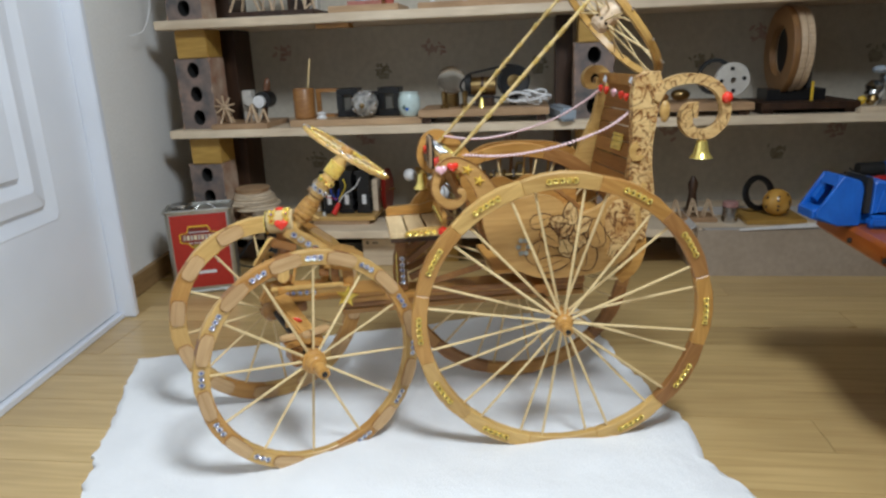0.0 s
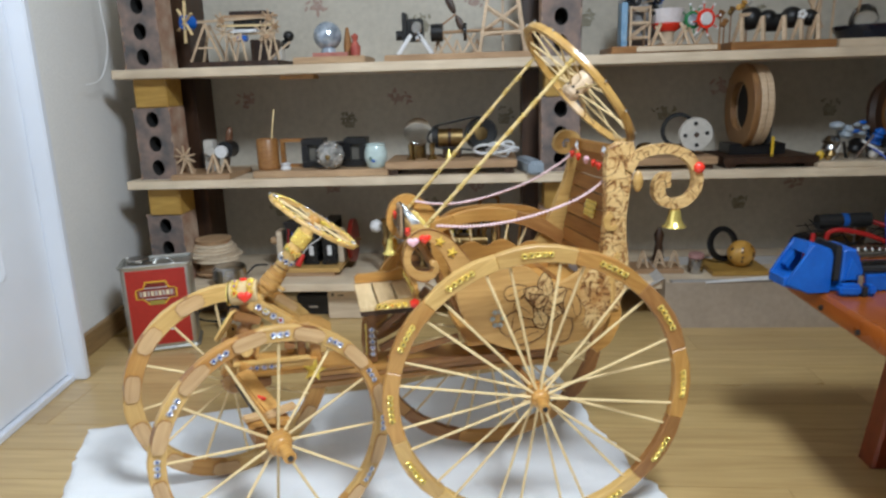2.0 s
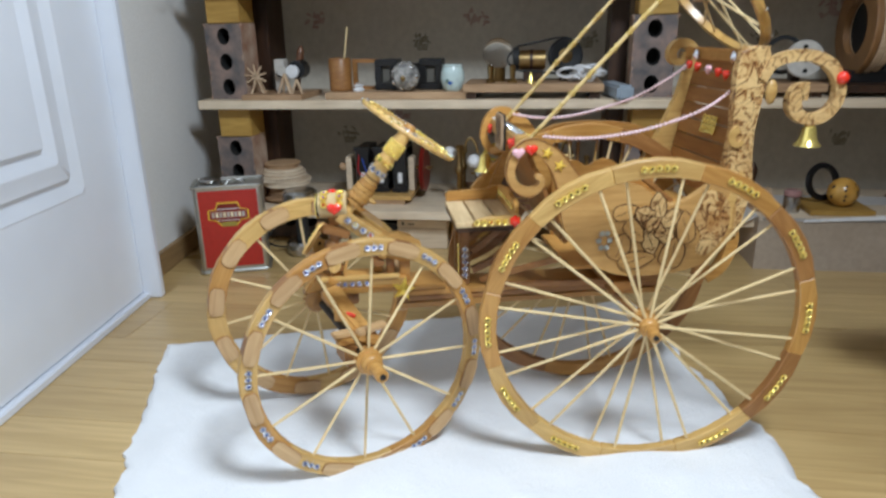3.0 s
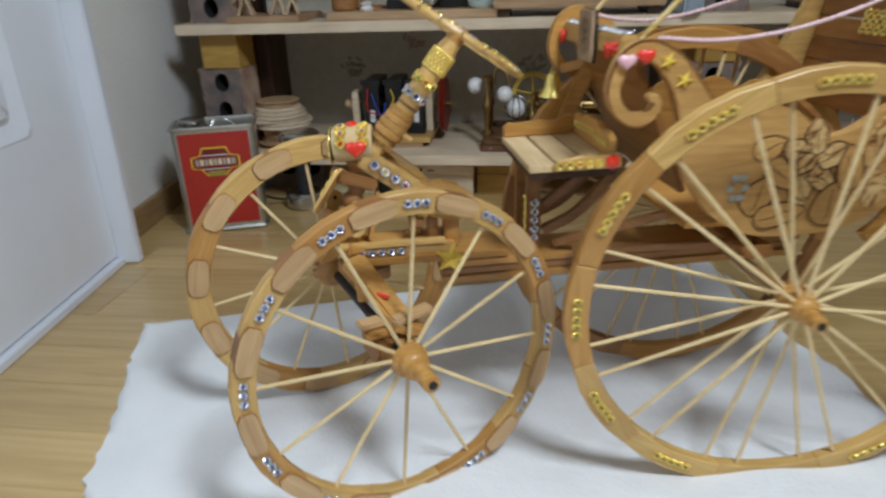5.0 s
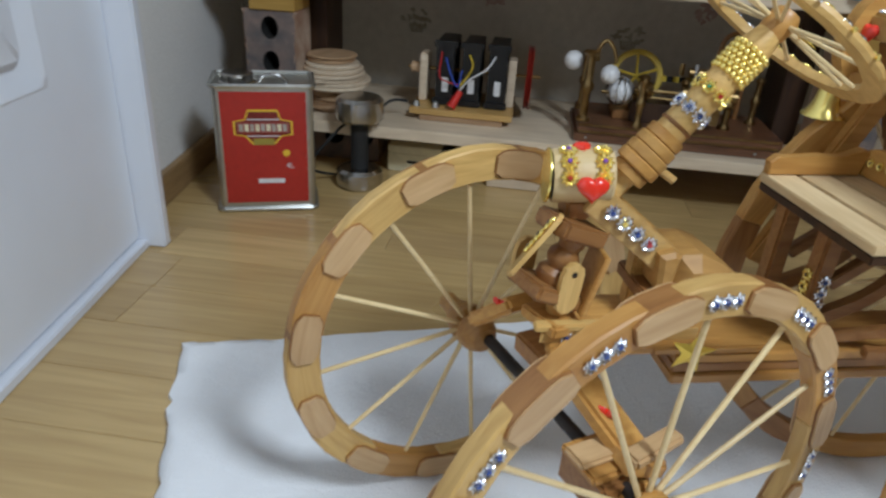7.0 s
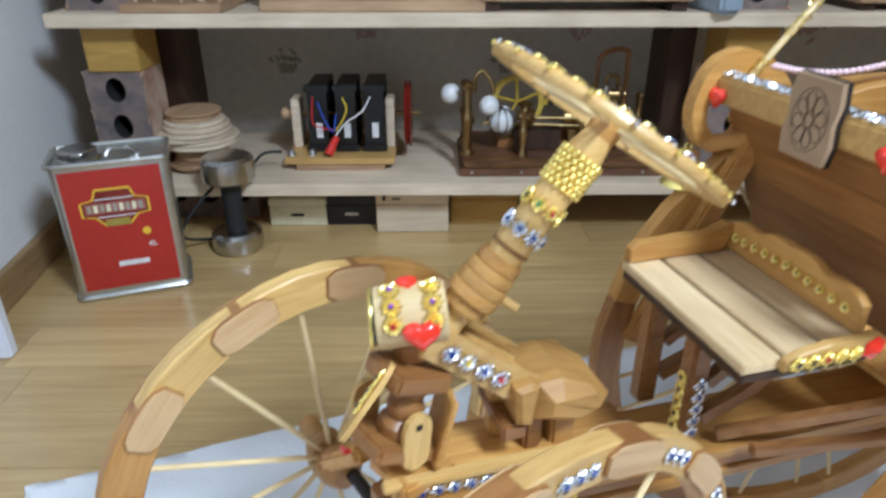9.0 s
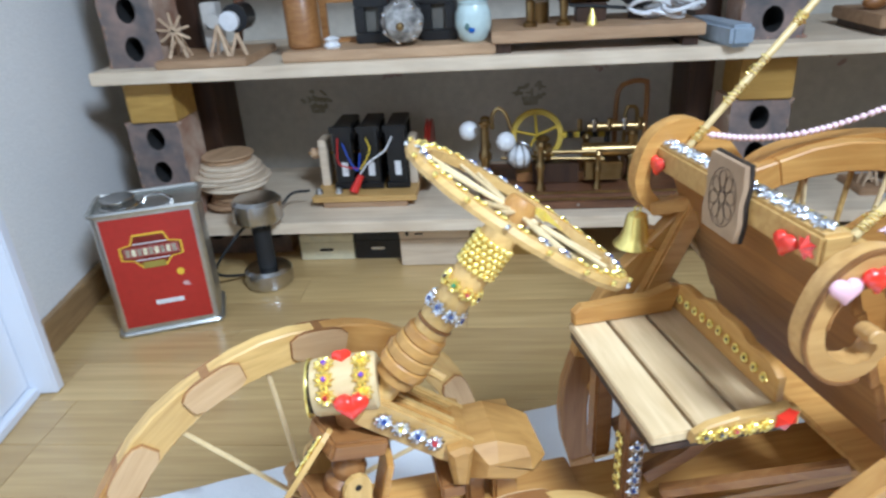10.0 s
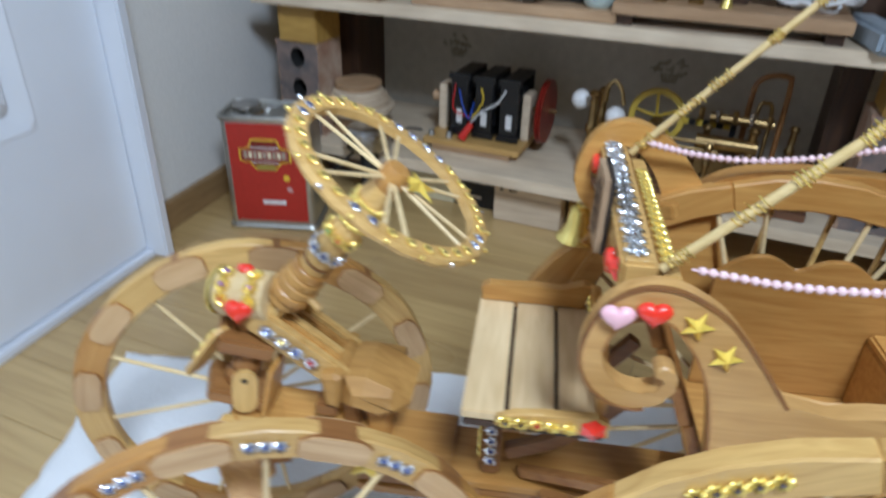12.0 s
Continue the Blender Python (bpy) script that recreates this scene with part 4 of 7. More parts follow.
# ---- carriage: body ----
SIDEWOOD = wood("honey_side_wood", (0.495, 0.277, 0.085), (0.648, 0.395, 0.141), vary=0.15, coat=0.2)
YN0, YN1, YF0, YF1 = -0.052, -0.040, 0.132, 0.144
hook = swept([(-0.062, 0.380), (-0.079, 0.4035), (-0.096, 0.424), (-0.110, 0.4345), (-0.126, 0.4412), (-0.143, 0.440), (-0.158, 0.427), (-0.1655, 0.403), (-0.161, 0.384), (-0.148, 0.3715), (-0.133, 0.3685), (-0.1205, 0.3755), (-0.1155, 0.386), (-0.1185, 0.3945), (-0.1245, 0.3965), (-0.1280, 0.3930), (-0.1265, 0.3890), (-0.1240, 0.3905), (-0.1222, 0.3880), (-0.1240, 0.3825), (-0.1320, 0.3795), (-0.143, 0.3820), (-0.1520, 0.391), (-0.1545, 0.403), (-0.150, 0.4165), (-0.140, 0.4235), (-0.126, 0.423), (-0.114, 0.410), (-0.1055, 0.396), (-0.099, 0.378), (-0.095, 0.358), (-0.092, 0.336)])
belly = swept([(-0.086, 0.317), (-0.072, 0.297), (-0.055, 0.278), (-0.032, 0.263), (-0.004, 0.254), (0.040, 0.252), (0.080, 0.256), (0.112, 0.267), (0.133, 0.285), (0.146, 0.318), (0.142, 0.352), (0.126, 0.378), (0.105, 0.372), (0.080, 0.356), (0.055, 0.347), (0.035, 0.357), (0.015, 0.374), (-0.012, 0.380), (-0.040, 0.376)], 3)
for y0, y1, lift, mat in ((YN0, YN1, 0.0, SIDEWOOD), (YF0, YF1, 0.019, HONEY)):
    outline = [(x, z + lift * min(1, max(0, (z - 0.30) / 0.06))) for x, z in hook] + [(x, min(z, 0.345) if lift else z) for x, z in belly]
    part("side_panel", plate(outline, y0, y1, bevel=0.0010), mat, car, "wooden side panel with an open snail scroll at the front")

rim_line = hook[:42]
part("scroll_border", ribbon(rim_line, [0.0016, 0.0016], YN0 - 0.0008, YN0 + 0.002), BROWN, car, "thin burned line round the scroll")
part("scroll_border", ribbon(hook[92:124], [0.0012, 0.0012], YN0 - 0.0008, YN0 + 0.002), BROWN, car, "thin burned line round the scroll")
for x, z, mat in ((-0.151, 0.4255, PINK), (-0.1345, 0.4290, RED)):
    part("heart", heart_shape(0.0165, 0.005), mat, car, "pink resin heart" if mat is PINK else "red resin heart", Matrix.Translation((x, YN0 - 0.001, z)))
for x, z in ((-0.114, 0.4235), (-0.0975, 0.407)):
    part("star", star_shape(0.0088, 0.004), STARGOLD, car, "gold foil star", Matrix.Translation((x, YN0 - 0.001, z)) @ pose(0, 0, 0, 0, 20, 0))
for k in range(6):
    a = k * math.pi / 3
    part("bead", BEADS["dull"], None, car, "", facing((-0.034 + 0.0075 * math.cos(a), YN0 - 0.0003, 0.305 + 0.011 * math.sin(a)), (0, -1, 0)))
# burned drawing on the rear half of the side: a scorched column and a peony with its leaves
orn = [(0.092, 0.352), (0.108, 0.366), (0.132, 0.352), (0.137, 0.318), (0.124, 0.290), (0.106, 0.276), (0.094, 0.285), (0.099, 0.305), (0.089, 0.325)]
part("burned_ornament", plate(swept(orn + orn[:1], 4)[:-1], YN0 - 0.0016, YN0 - 0.0001), BURNED, car, "dense burned-in leaves on a scorched ground")


def drawn_leaf(x, z, length, width, turn, level, fill, lobes=0.0):
    """A leaf or petal in thin relief with a burned outline and a midrib."""
    n, c, sn = 26, math.cos(radians(turn)), math.sin(radians(turn))
    pts = []
    for i in range(n):
        a = 2 * math.pi * i / n
        u = length / 2 * math.cos(a)
        w = width / 2 * math.sin(a) * (1 - 0.35 * math.cos(a)) * (1 + lobes * math.cos(5 * a))
        pts.append((x + u * c - w * sn, z + u * sn + w * c))
    y = YN0 - 0.0006 - 0.0006 * level
    leaf = part("burned_leaf", plate(pts, y, YN0 - 0.00005), fill, car)
    part("burned_outline", ribbon(pts + pts[:1], [0.0010, 0.0017, 0.0009, 0.0016, 0.0010], y - 0.0003, y + 0.0002), CHARLINE, leaf)
    rib = [(x + length * t * c + width * 0.10 * math.sin(5 * t) * -sn, z + length * t * sn + width * 0.10 * math.sin(5 * t) * c) for t in (-0.42 + 0.09 * k for k in range(9))]
    part("burned_outline", ribbon(rib, [0.0005, 0.0011, 0.0004], y - 0.0003, y + 0.0002), CHARLINE, leaf)


for k, (x, z, ln, wd, turn, fill, lobes) in enumerate((
        (-0.006, 0.342, 0.036, 0.022, 12, SIDEWOOD, 0.05), (-0.012, 0.296, 0.040, 0.030, 60, SIDEWOOD, 0.04), (0.012, 0.276, 0.052, 0.024, 8, SIDEWOOD, 0.04),
        (0.062, 0.284, 0.046, 0.034, 70, SIDEWOOD, 0.05), (0.076, 0.318, 0.046, 0.026, 100, SIDEWOOD, 0.05), (0.006, 0.316, 0.038, 0.022, -50, SIDEWOOD, 0.08),
        (0.030, 0.300, 0.040, 0.024, -80, TWIGWOOD, 0.08), (0.050, 0.308, 0.036, 0.022, -45, TWIGWOOD, 0.08), (0.058, 0.332, 0.034, 0.024, 20, TWIGWOOD, 0.10),
        (0.036, 0.350, 0.036, 0.022, 95, TWIGWOOD, 0.08), (0.018, 0.338, 0.030, 0.022, 150, TWIGWOOD, 0.10), (0.030, 0.326, 0.024, 0.018, 30, BURNED, 0.16), (0.040, 0.334, 0.018, 0.014, -40, BURNED, 0.16))):
    drawn_leaf(x, z, ln, wd, turn, k % 6, fill, lobes)

GEM = flower_bead(0.0058, SILVER, SILVER)
BX, BZ = -0.141, 0.435
# front: cross bar, slanted board, plaque
part("cross_bar", beam((BX, -0.034, BZ), (BX, 0.148, BZ), 0.018, 0.018, 0.002), PINE, car)
for i in range(16):
    y = -0.024 + 0.0109 * i
    part("gem", GEM, None, car, "clear cut stone in a silver cup", facing((BX - 0.001, y, BZ + 0.0092), (0, 0, 1), i * 20))
part("bead_strip", box(-0.130, -0.119, -0.030, 0.132, 0.428, 0.4355, 0.0015), PINE, car)
for i in range(15):
    part("bead", BEADS["gilt"], None, car, "", facing((-0.1245, -0.016 + 0.0085 * i, 0.4357), (0.15, 0, 1)))
for y, s in ((0.128, 1), (-0.010, 1)):
    part("heart", heart_shape(0.0165, 0.005), RED, car, "red resin heart", Matrix.Translation((BX - 0.0095, y, BZ - 0.004)) @ pose(0, 0, 0, 0, 0, -90))
for y in (0.141, -0.024):
    part("flower", star_shape(0.0075, 0.004, 6, 0.6), RED, car, "red resin flower", Matrix.Translation((BX - 0.0095, y, BZ - 0.001)) @ pose(0, 0, 0, 0, 0, -90))
for i in range(5):
    f0, f1 = i / 5, (i + 0.97) / 5
    a, b = Vector((-0.136, 0, 0.424)), Vector((-0.080, 0, 0.300))
    p, q = a.lerp(b, f0), a.lerp(b, f1)
    mid, ln = (p + q) / 2, (q - p).length
    part("front_plank", box(-0.003, 0.003, -0.040, 0.132, -ln / 2, ln / 2, 0.0006, m=Matrix.Translation(mid) @ pose(0, 0, 0, 0, -20.7, 0)), CROSSWOOD, car)
bm = bmesh.new()
oct_ = [(0.74 * x, 0.95 * z) for x, z in [(-0.021, -0.024), (0.021, -0.024), (0.0235, -0.012), (0.021, 0.0), (0.0235, 0.012), (0.021, 0.025), (-0.021, 0.025), (-0.0235, 0.012), (-0.021, 0.0), (-0.0235, -0.012)]]
pq = part("plaque", plate(oct_, -0.0016, 0.0018), [PLAQUE], car, "small square wooden plaque with a burned rosette", Matrix.Translation((-0.1560, 0.040, 0.4385)) @ pose(0, 0, 0, 0, 2, -88))
part("plaque_edge", plate([(x * 1.04, z * 1.035) for x, z in oct_], 0.0019, 0.0045), CHAR, pq, "charred black edge")
ring = bmesh.new()
tube([(0.0127 * math.cos(a), -0.0017, 0.0180 * math.sin(a)) for a in (2 * math.pi * i / 32 for i in range(32))], 0.00025, 5, ring, True)
tube([(0.0030 * math.cos(a), -0.0017, 0.0040 * math.sin(a)) for a in (2 * math.pi * i / 20 for i in range(20))], 0.0004, 5, ring, True)
for k in range(8):
    b = k * math.pi / 4 + 0.2
    petal = []
    for i in range(16):
        a = 2 * math.pi * i / 16
        u, w = 0.0088 + 0.0048 * math.cos(a), 0.0033 * math.sin(a) * (1 + 0.4 * math.cos(a))
        petal.append((0.84 * (u * math.cos(b) - w * math.sin(b)), -0.0017, 1.2 * (u * math.sin(b) + w * math.cos(b))))
    tube(petal, 0.0003, 5, ring, True)
tagged(part("rosette", ring, DARKWOOD, pq), kind="stuff")


def bell(p, s, parent):
    b = part("bell", lathe([(0, 0.034), (0.0045, 0.0336), (0.0080, 0.0315), (0.0092, 0.027), (0.0106, 0.018), (0.0135, 0.0105), (0.0180, 0.006), (0.0182, 0.0052), (0.0160, 0.006), (0.012, 0.012), (0.0, 0.022)], 24, m=Matrix.Translation(p) @ Matrix.Scale(s, 4)), GOLD, parent, "small shiny gold bell")
    part("bell_ring", tube([Vector(p) + Vector((0.0028 * s * math.cos(a), 0, s * (0.0362 + 0.0028 * math.sin(a)))) for a in (2 * math.pi * i / 12 for i in range(12))], 0.0007, 6, None, True), GOLD, b)
    return b


bell((-0.157, 0.142, 0.3590), 0.92, car)
part("side_scroll", ribbon([(p.x, p.z) for p in curve([(-0.150, 0, 0.378), (-0.150, 0, 0.345), (-0.138, 0, 0.335)], 5)], [0.012, 0.007], 0.134, 0.143), HONEY, car)
part("front_brace", beam((-0.150, 0.135, 0.395), (-0.098, 0.100, 0.412), 0.010, 0.010, 0.001), HONEY, car)
part("front_stay", beam((-0.190, 0.128, 0.240), (-0.118, 0.118, 0.412), 0.012, 0.016, 0.002), HONEY, car)

# inside: floor, bench, far rail
part("body_floor", box(-0.075, 0.115, -0.040, 0.106, 0.262, 0.268, 0.001), HONEY, car)
part("bench", box(0.050, 0.130, -0.040, 0.1005, 0.322, 0.330, 0.002), HONEY, car)
part("bench_front", box(0.050, 0.056, -0.040, 0.1005, 0.268, 0.322, 0.001), HONEY, car)
far_top = [(-0.062, 0.2685)] + [(-0.062 + 0.16 * i / 40, 0.371 - 0.00002 * (i - 14) ** 2 + 0.013 * abs(math.sin(i * math.pi / 13.4))) for i in range(41)] + [(0.098, 0.2685)]
part("scalloped_panel", plate(far_top, 0.1010, 0.1060, bevel=0.0008), HONEY, car, "scalloped inner side board")
arm = curve([(-0.078, 0, 0.410), (-0.055, 0, 0.4225), (-0.020, 0, 0.428), (0.030, 0, 0.4275), (0.080, 0, 0.420), (0.118, 0, 0.402)], 6)
part("arm_rail", ribbon([(p.x, p.z) for p in arm], [0.010, 0.013, 0.013, 0.013, 0.009], 0.130, 0.146), HONEY, car)
for x in (-0.030, 0.012, 0.055, 0.095):
    part("spindle", rod((x, 0.138, 0.345), (x + 0.008, 0.138, 0.420), 0.0021, seg=8), PINE, car)
part("arm_slat", beam((0.010, -0.030, 0.392), (0.062, -0.030, 0.350), 0.02, 0.006, 0.001), BROWN, car)
part("underbody_block", box(0.012, 0.080, 0.000, 0.080, 0.2225, 0.2415, 0.002), BROWN, car)
part("axle_support", box(-0.016, 0.016, -0.05, 0.06, 0.2285, 0.2415, 0.002), BROWN, car)
part("axle_support", box(-0.016, 0.016, 0.062, 0.125, 0.2285, 0.2415, 0.002), BROWN, car)
part("side_brace", beam((-0.170, 0.008, 0.2285), (0.010, -0.030, 0.238), 0.008, 0.008, 0.001), BROWN, car)
part("side_brace", beam((-0.185, 0.026, 0.231), (-0.085, -0.020, 0.272), 0.007, 0.009, 0.001), BROWN, car)
part("rear_leg", ribbon([(p.x, p.z) for p in curve([(0.140, 0, 0.330), (0.150, 0, 0.290), (0.139, 0, 0.255), (0.118, 0, 0.238)], 6)], [0.020, 0.012], -0.046, -0.034), HONEY, car)

# back rest
def back_x(z):
    return 0.122 + (z - 0.345) * 0.20


for i in range(8):
    z = 0.352 + 0.0225 * i
    part("back_slat", box(-0.003, 0.003, -0.036, 0.116, 0.0, 0.0215, 0.0007, m=Matrix.Translation((back_x(z), 0, z)) @ pose(0, 0, 0, 0, 12, 0)), CROSSWOOD, car)
for k in range(3):
    for i in range(4):
        part("bead", BEADS["gold"], None, car, "", facing((back_x(0.43 + 0.008 * k) - 0.004, 0.01 + 0.010 * i, 0.432 + 0.008 * k), (-1, 0, 0.2)))
far_post = [(0.070, 0.352), (0.106, 0.415), (0.132, 0.470), (0.139, 0.506), (0.160, 0.512), (0.163, 0.470), (0.150, 0.410), (0.130, 0.350)]
part("back_post", plate(far_post, 0.118, 0.130, bevel=0.001), PINE, car)
part("post_scroll", ribbon([(0.156, 0.500), (0.157, 0.520)] + spiral(0.132, 0.529, 0.0205, 0.004, 10, 400, 36), [0.015, 0.013, 0.012, 0.008, 0.006], 0.117, 0.131), PINE, car, "curled top of the back post")
near_post = [(0.122, 0.300), (0.153, 0.300), (0.160, 0.335), (0.166, 0.373), (0.160, 0.410), (0.159, 0.442), (0.166, 0.500), (0.170, 0.530), (0.166, 0.545), (0.145, 0.546), (0.130, 0.538), (0.126, 0.515), (0.127, 0.480), (0.129, 0.444), (0.125, 0.400), (0.126, 0.370), (0.122, 0.335)]
part("back_post", plate(near_post, -0.050, -0.036, bevel=0.0012), BURNED, car, "back post with burned-in leaves")
part("post_ornament", ribbon(spiral(0.138, 0.432, 0.013, 0.005, 100, 330, 20), [0.010, 0.009, 0.005], -0.0535, -0.0495), PINE, car)
part("post_ornament", ribbon([(p.x, p.z) for p in curve([(0.148, 0, 0.388), (0.141, 0, 0.365), (0.135, 0, 0.338), (0.139, 0, 0.312)], 6)], [0.006, 0.012, 0.006], -0.0535, -0.0495), PINE, car)
part("top_rail", box(0.1385, 0.1465, -0.036, 0.118, 0.525, 0.541, 0.002), HONEY, car)
for i, y in enumerate((0.090, 0.066, 0.035, 0.008, -0.012)):
    part("heart", heart_shape(0.0145, 0.005), PINK if i == 2 else RED, car, "resin heart", Matrix.Translation((0.1335, y, 0.518 - 0.002 * i)) @ pose(0, 0, 0, 0, 0, -90))
for y in (0.078, -0.022):
    part("flower", star_shape(0.0085, 0.004, 9, 0.78), SILVER, car, "silver foil flower", Matrix.Translation((0.134, y, 0.531)) @ pose(0, 0, 0, 0, 0, -90))
part("ribbon_bow", ball((0.140, -0.042, 0.531), 0.010, 10, None, 0, (1, 0.8, 1.1)), GOLD, car, "gold foil bow")

# curled rear arm with its bell
arm2 = [(0.160, 0.505), (0.172, 0.524), (0.196, 0.5325), (0.225, 0.532), (0.250, 0.521), (0.2655, 0.500), (0.267, 0.476), (0.254, 0.459), (0.236, 0.4535), (0.216, 0.459), (0.207, 0.474), (0.212, 0.488), (0.224, 0.489)]
part("rear_arm", ribbon([(p.x, p.z) for p in curve([(x, 0, z) for x, z in arm2], 6)], [0.012, 0.0145, 0.0145, 0.014, 0.014, 0.0155, 0.019, 0.023], -0.053, -0.041), TWIGWOOD, car, "curled rear arm with burned-in twigs")
part("arm_knot", ball((0.176, -0.047, 0.489), 0.010, 12, None, 0, (0.8, 0.5, 1.6)), PINE, car)
part("berry", ball((0.2665, -0.053, 0.5045), 0.0085, 14), RED, car, "red resin berry")
bell((0.236, -0.047, 0.4140), 0.95, car)

# parasol ring on the back with its stays
PC, PA, PB = Vector((0.122, 0.048, 0.6225)), Vector((0.645, 0, -0.764)), Vector((0.05, 0.99, 0.04)).normalized()
PB = (PB - PA * PB.dot(PA)).normalized()
PN = PA.cross(PB).normalized()
pm_ = Matrix.Translation(PC) @ Matrix((PA, PB, PN)).transposed().to_4x4()
hubp = part("parasol_wheel", lathe([(0, -0.021), (0.011, -0.021), (0.0150, -0.016), (0.0135, -0.002), (0.0150, 0.003), (0.0160, 0.010), (0.0140, 0.0185), (0.007, 0.020), (0, 0.020)], 16, m=pm_), STICKWOOD, car, "tilted ring wheel with a pierced hub above the back rest")
for j in range(2):
    for k in range(9):
        a = 2 * math.pi * (k + 0.5 * j) / 9
        d = pm_.to_3x3() @ Vector((math.cos(a), math.sin(a), 0))
        part("hub_hole", rod((0, 0, -0.001), (0, 0, 0.0006), 0.0022, seg=8), CHAR, hubp, "", facing(pm_ @ Vector((0.0146 * math.cos(a), 0.0146 * math.sin(a), -0.009 + 0.017 * j)), d))
part("rim", lathe([(0.1085, -0.0050), (0.1165, -0.0050), (0.1175, 0.0), (0.1165, 0.0050), (0.1090, 0.0050), (0.1085, -0.0050)], 24, m=pm_), RINGWOOD, hubp, "varnished brown wooden ring", angle=16)
for k in range(16):
    a = 2 * math.pi * (k // 2 + (0.13 if k % 2 else -0.13)) / 8
    part("spoke", rod(pm_ @ Vector((0.009 * math.cos(a), 0.009 * math.sin(a), 0.008 if k % 2 else -0.008)), pm_ @ Vector((0.108 * math.cos(a), 0.108 * math.sin(a), 0)), 0.0014, seg=6), PALE, hubp)
for s in (1, -1):
    top = PC + PA * (-0.52 * 0.112) + PB * (s * 0.85 * 0.112)
    foot = Vector((-0.130, 0.128 if s > 0 else -0.030, 0.440))
    stay = part("stay_rod", rod(foot, top, 0.0026, seg=10), STAYWOOD, car, "thin wooden stay wound with gold tinsel")
    d = top - foot
    e1 = d.orthogonal().normalized()
    e2 = d.normalized().cross(e1)
    rt = random.Random(40 + s)
    for i in range(10):
        c0, run = (i + 0.45 + rt.uniform(-0.2, 0.2)) / 10, rt.uniform(0.03, 0.065)
        coil = []
        for j in range(30):
            rr = 0.0029 + 0.0026 * rt.random() ** 2
            coil.append(foot + d * (c0 + run * (j / 29 - 0.5)) + (e1 * math.cos(j * 1.35) + e2 * math.sin(j * 1.35)) * rr)
        part("gold_tinsel", tube(coil, 0.00045, 4), GOLD, stay, "short winding of gold tinsel")
for k in range(14):
    a = 2 * math.pi * (k + 0.3) / 14
    part("glitter", ball((0, 0, 0), 0.002, 6), SILVER, hubp, "", Matrix.Translation(pm_ @ Vector((0.1182 * math.cos(a), 0.1182 * math.sin(a), 0.004))))

# strings of pink pearls
PEARLM = smooth(solid(ball((0, 0, 0), 0.0025, 8), "pearl", PEARL), 80)
for line in (((-0.122, 0.118, 0.452), (-0.089, 0.12, 0.4455), (-0.051, 0.12, 0.444), (-0.003, 0.12, 0.451), (0.065, 0.12, 0.470), (0.115, 0.118, 0.496), (0.140, 0.112, 0.515)), ((-0.116, -0.03, 0.441), (-0.066, -0.03, 0.4365), (-0.016, -0.03, 0.439), (0.035, -0.03, 0.448), (0.095, -0.03, 0.467), (0.132, -0.03, 0.491), (0.140, -0.032, 0.505))):
    pts = curve(line, 30)
    string = part("pearl_string", tube(pts[::3], 0.0008, 5), PEARL, car, "string of small pink pearls")
    last, dist = pts[0], 0.0
    for p, q in zip(pts, pts[1:]):
        dist += (q - p).length
        if dist >= 0.0044:
            dist = 0.0
            part("pearl", PEARLM, None, string, "", Matrix.Translation(q))

# ---- tin can, dumbbell, things on and under the low shelf ----
can = thing("tin_can", "tin can with a red printed label, standing on the floor", "can", pose(-0.709, 1.830, 0, 0, 0, 20))
CW, CD, CH = 0.162, 0.098, 0.224
bm = bmesh.new()
for z0, z1, g in ((0.006, CH - 0.008, 0.0),):
    ring = []
    r = 0.010
    for cx, cy, a0 in ((CW - r, CD - r, 0), (r, CD - r, 90), (r, r, 180), (CW - r, r, 270)):
        for i in range(5):
            a = radians(a0 + 22.5 * i)
            ring.append((cx + r * math.cos(a), cy + r * math.sin(a)))
    rows = [[bm.verts.new((x, y, z)) for x, y in ring] for z in (z0, z1)]
    for i in range(len(ring)):
        j = (i + 1) % len(ring)
        bm.faces.new((rows[0][i], rows[0][j], rows[1][j], rows[1][i]))
    bm.faces.new(rows[0])
    bm.faces.new(rows[1])
part("can_body", bm, STEEL, can)


def can_rim(z, h):
    pts = [Vector((x + (0.0015 if x > CW / 2 else -0.0015), y + (0.0015 if y > CD / 2 else -0.0015), z)) for x, y in ring]
    return tube(pts, h, 6, None, True)


part("top_rim", can_rim(CH - 0.004, 0.0042), STEEL, can)
part("bottom_rim", can_rim(0.005, 0.0045), STEEL, can)
part("cap", lathe([(0.0, 0.015), (0.0245, 0.015), (0.027, 0.013), (0.027, 0.002), (0.031, 0.0), (0.031, -0.004)], 24, m=Matrix.Translation((0.040, 0.046, CH - 0.006))), CHROME, can, "round screw cap")
part("handle", tube(curve([(0.075, 0.05, CH - 0.008), (0.082, 0.05, CH + 0.002), (0.105, 0.05, CH + 0.003), (0.12, 0.05, CH - 0.008)], 6), 0.003, 8), CHROME, can, "folded wire handle")
part("label", box(0.012, CW - 0.012, -0.0012, 0.0, 0.017, 0.211, 0.0005), CANRED, can, "red label with a yellow-edged badge")
hexa = [(-0.048, 0.010), (-0.030, 0.014), (-0.024, 0.030), (0.024, 0.030), (0.030, 0.014), (0.048, 0.010), (0.048, -0.013), (0.030, -0.016), (0.018, -0.030), (-0.018, -0.030), (-0.030, -0.016), (-0.048, -0.013)]
lm2 = Matrix.Translation((0.079, -0.0013, 0.152))
part("badge_edge", plate([(x, z) for x, z in hexa], -0.0006, 0.0), YELLOW, can, "", lm2)
part("badge", plate([(x * 0.93, z * 0.88) for x, z in hexa], -0.0011, -0.0004), DARKRED, can, "", lm2)
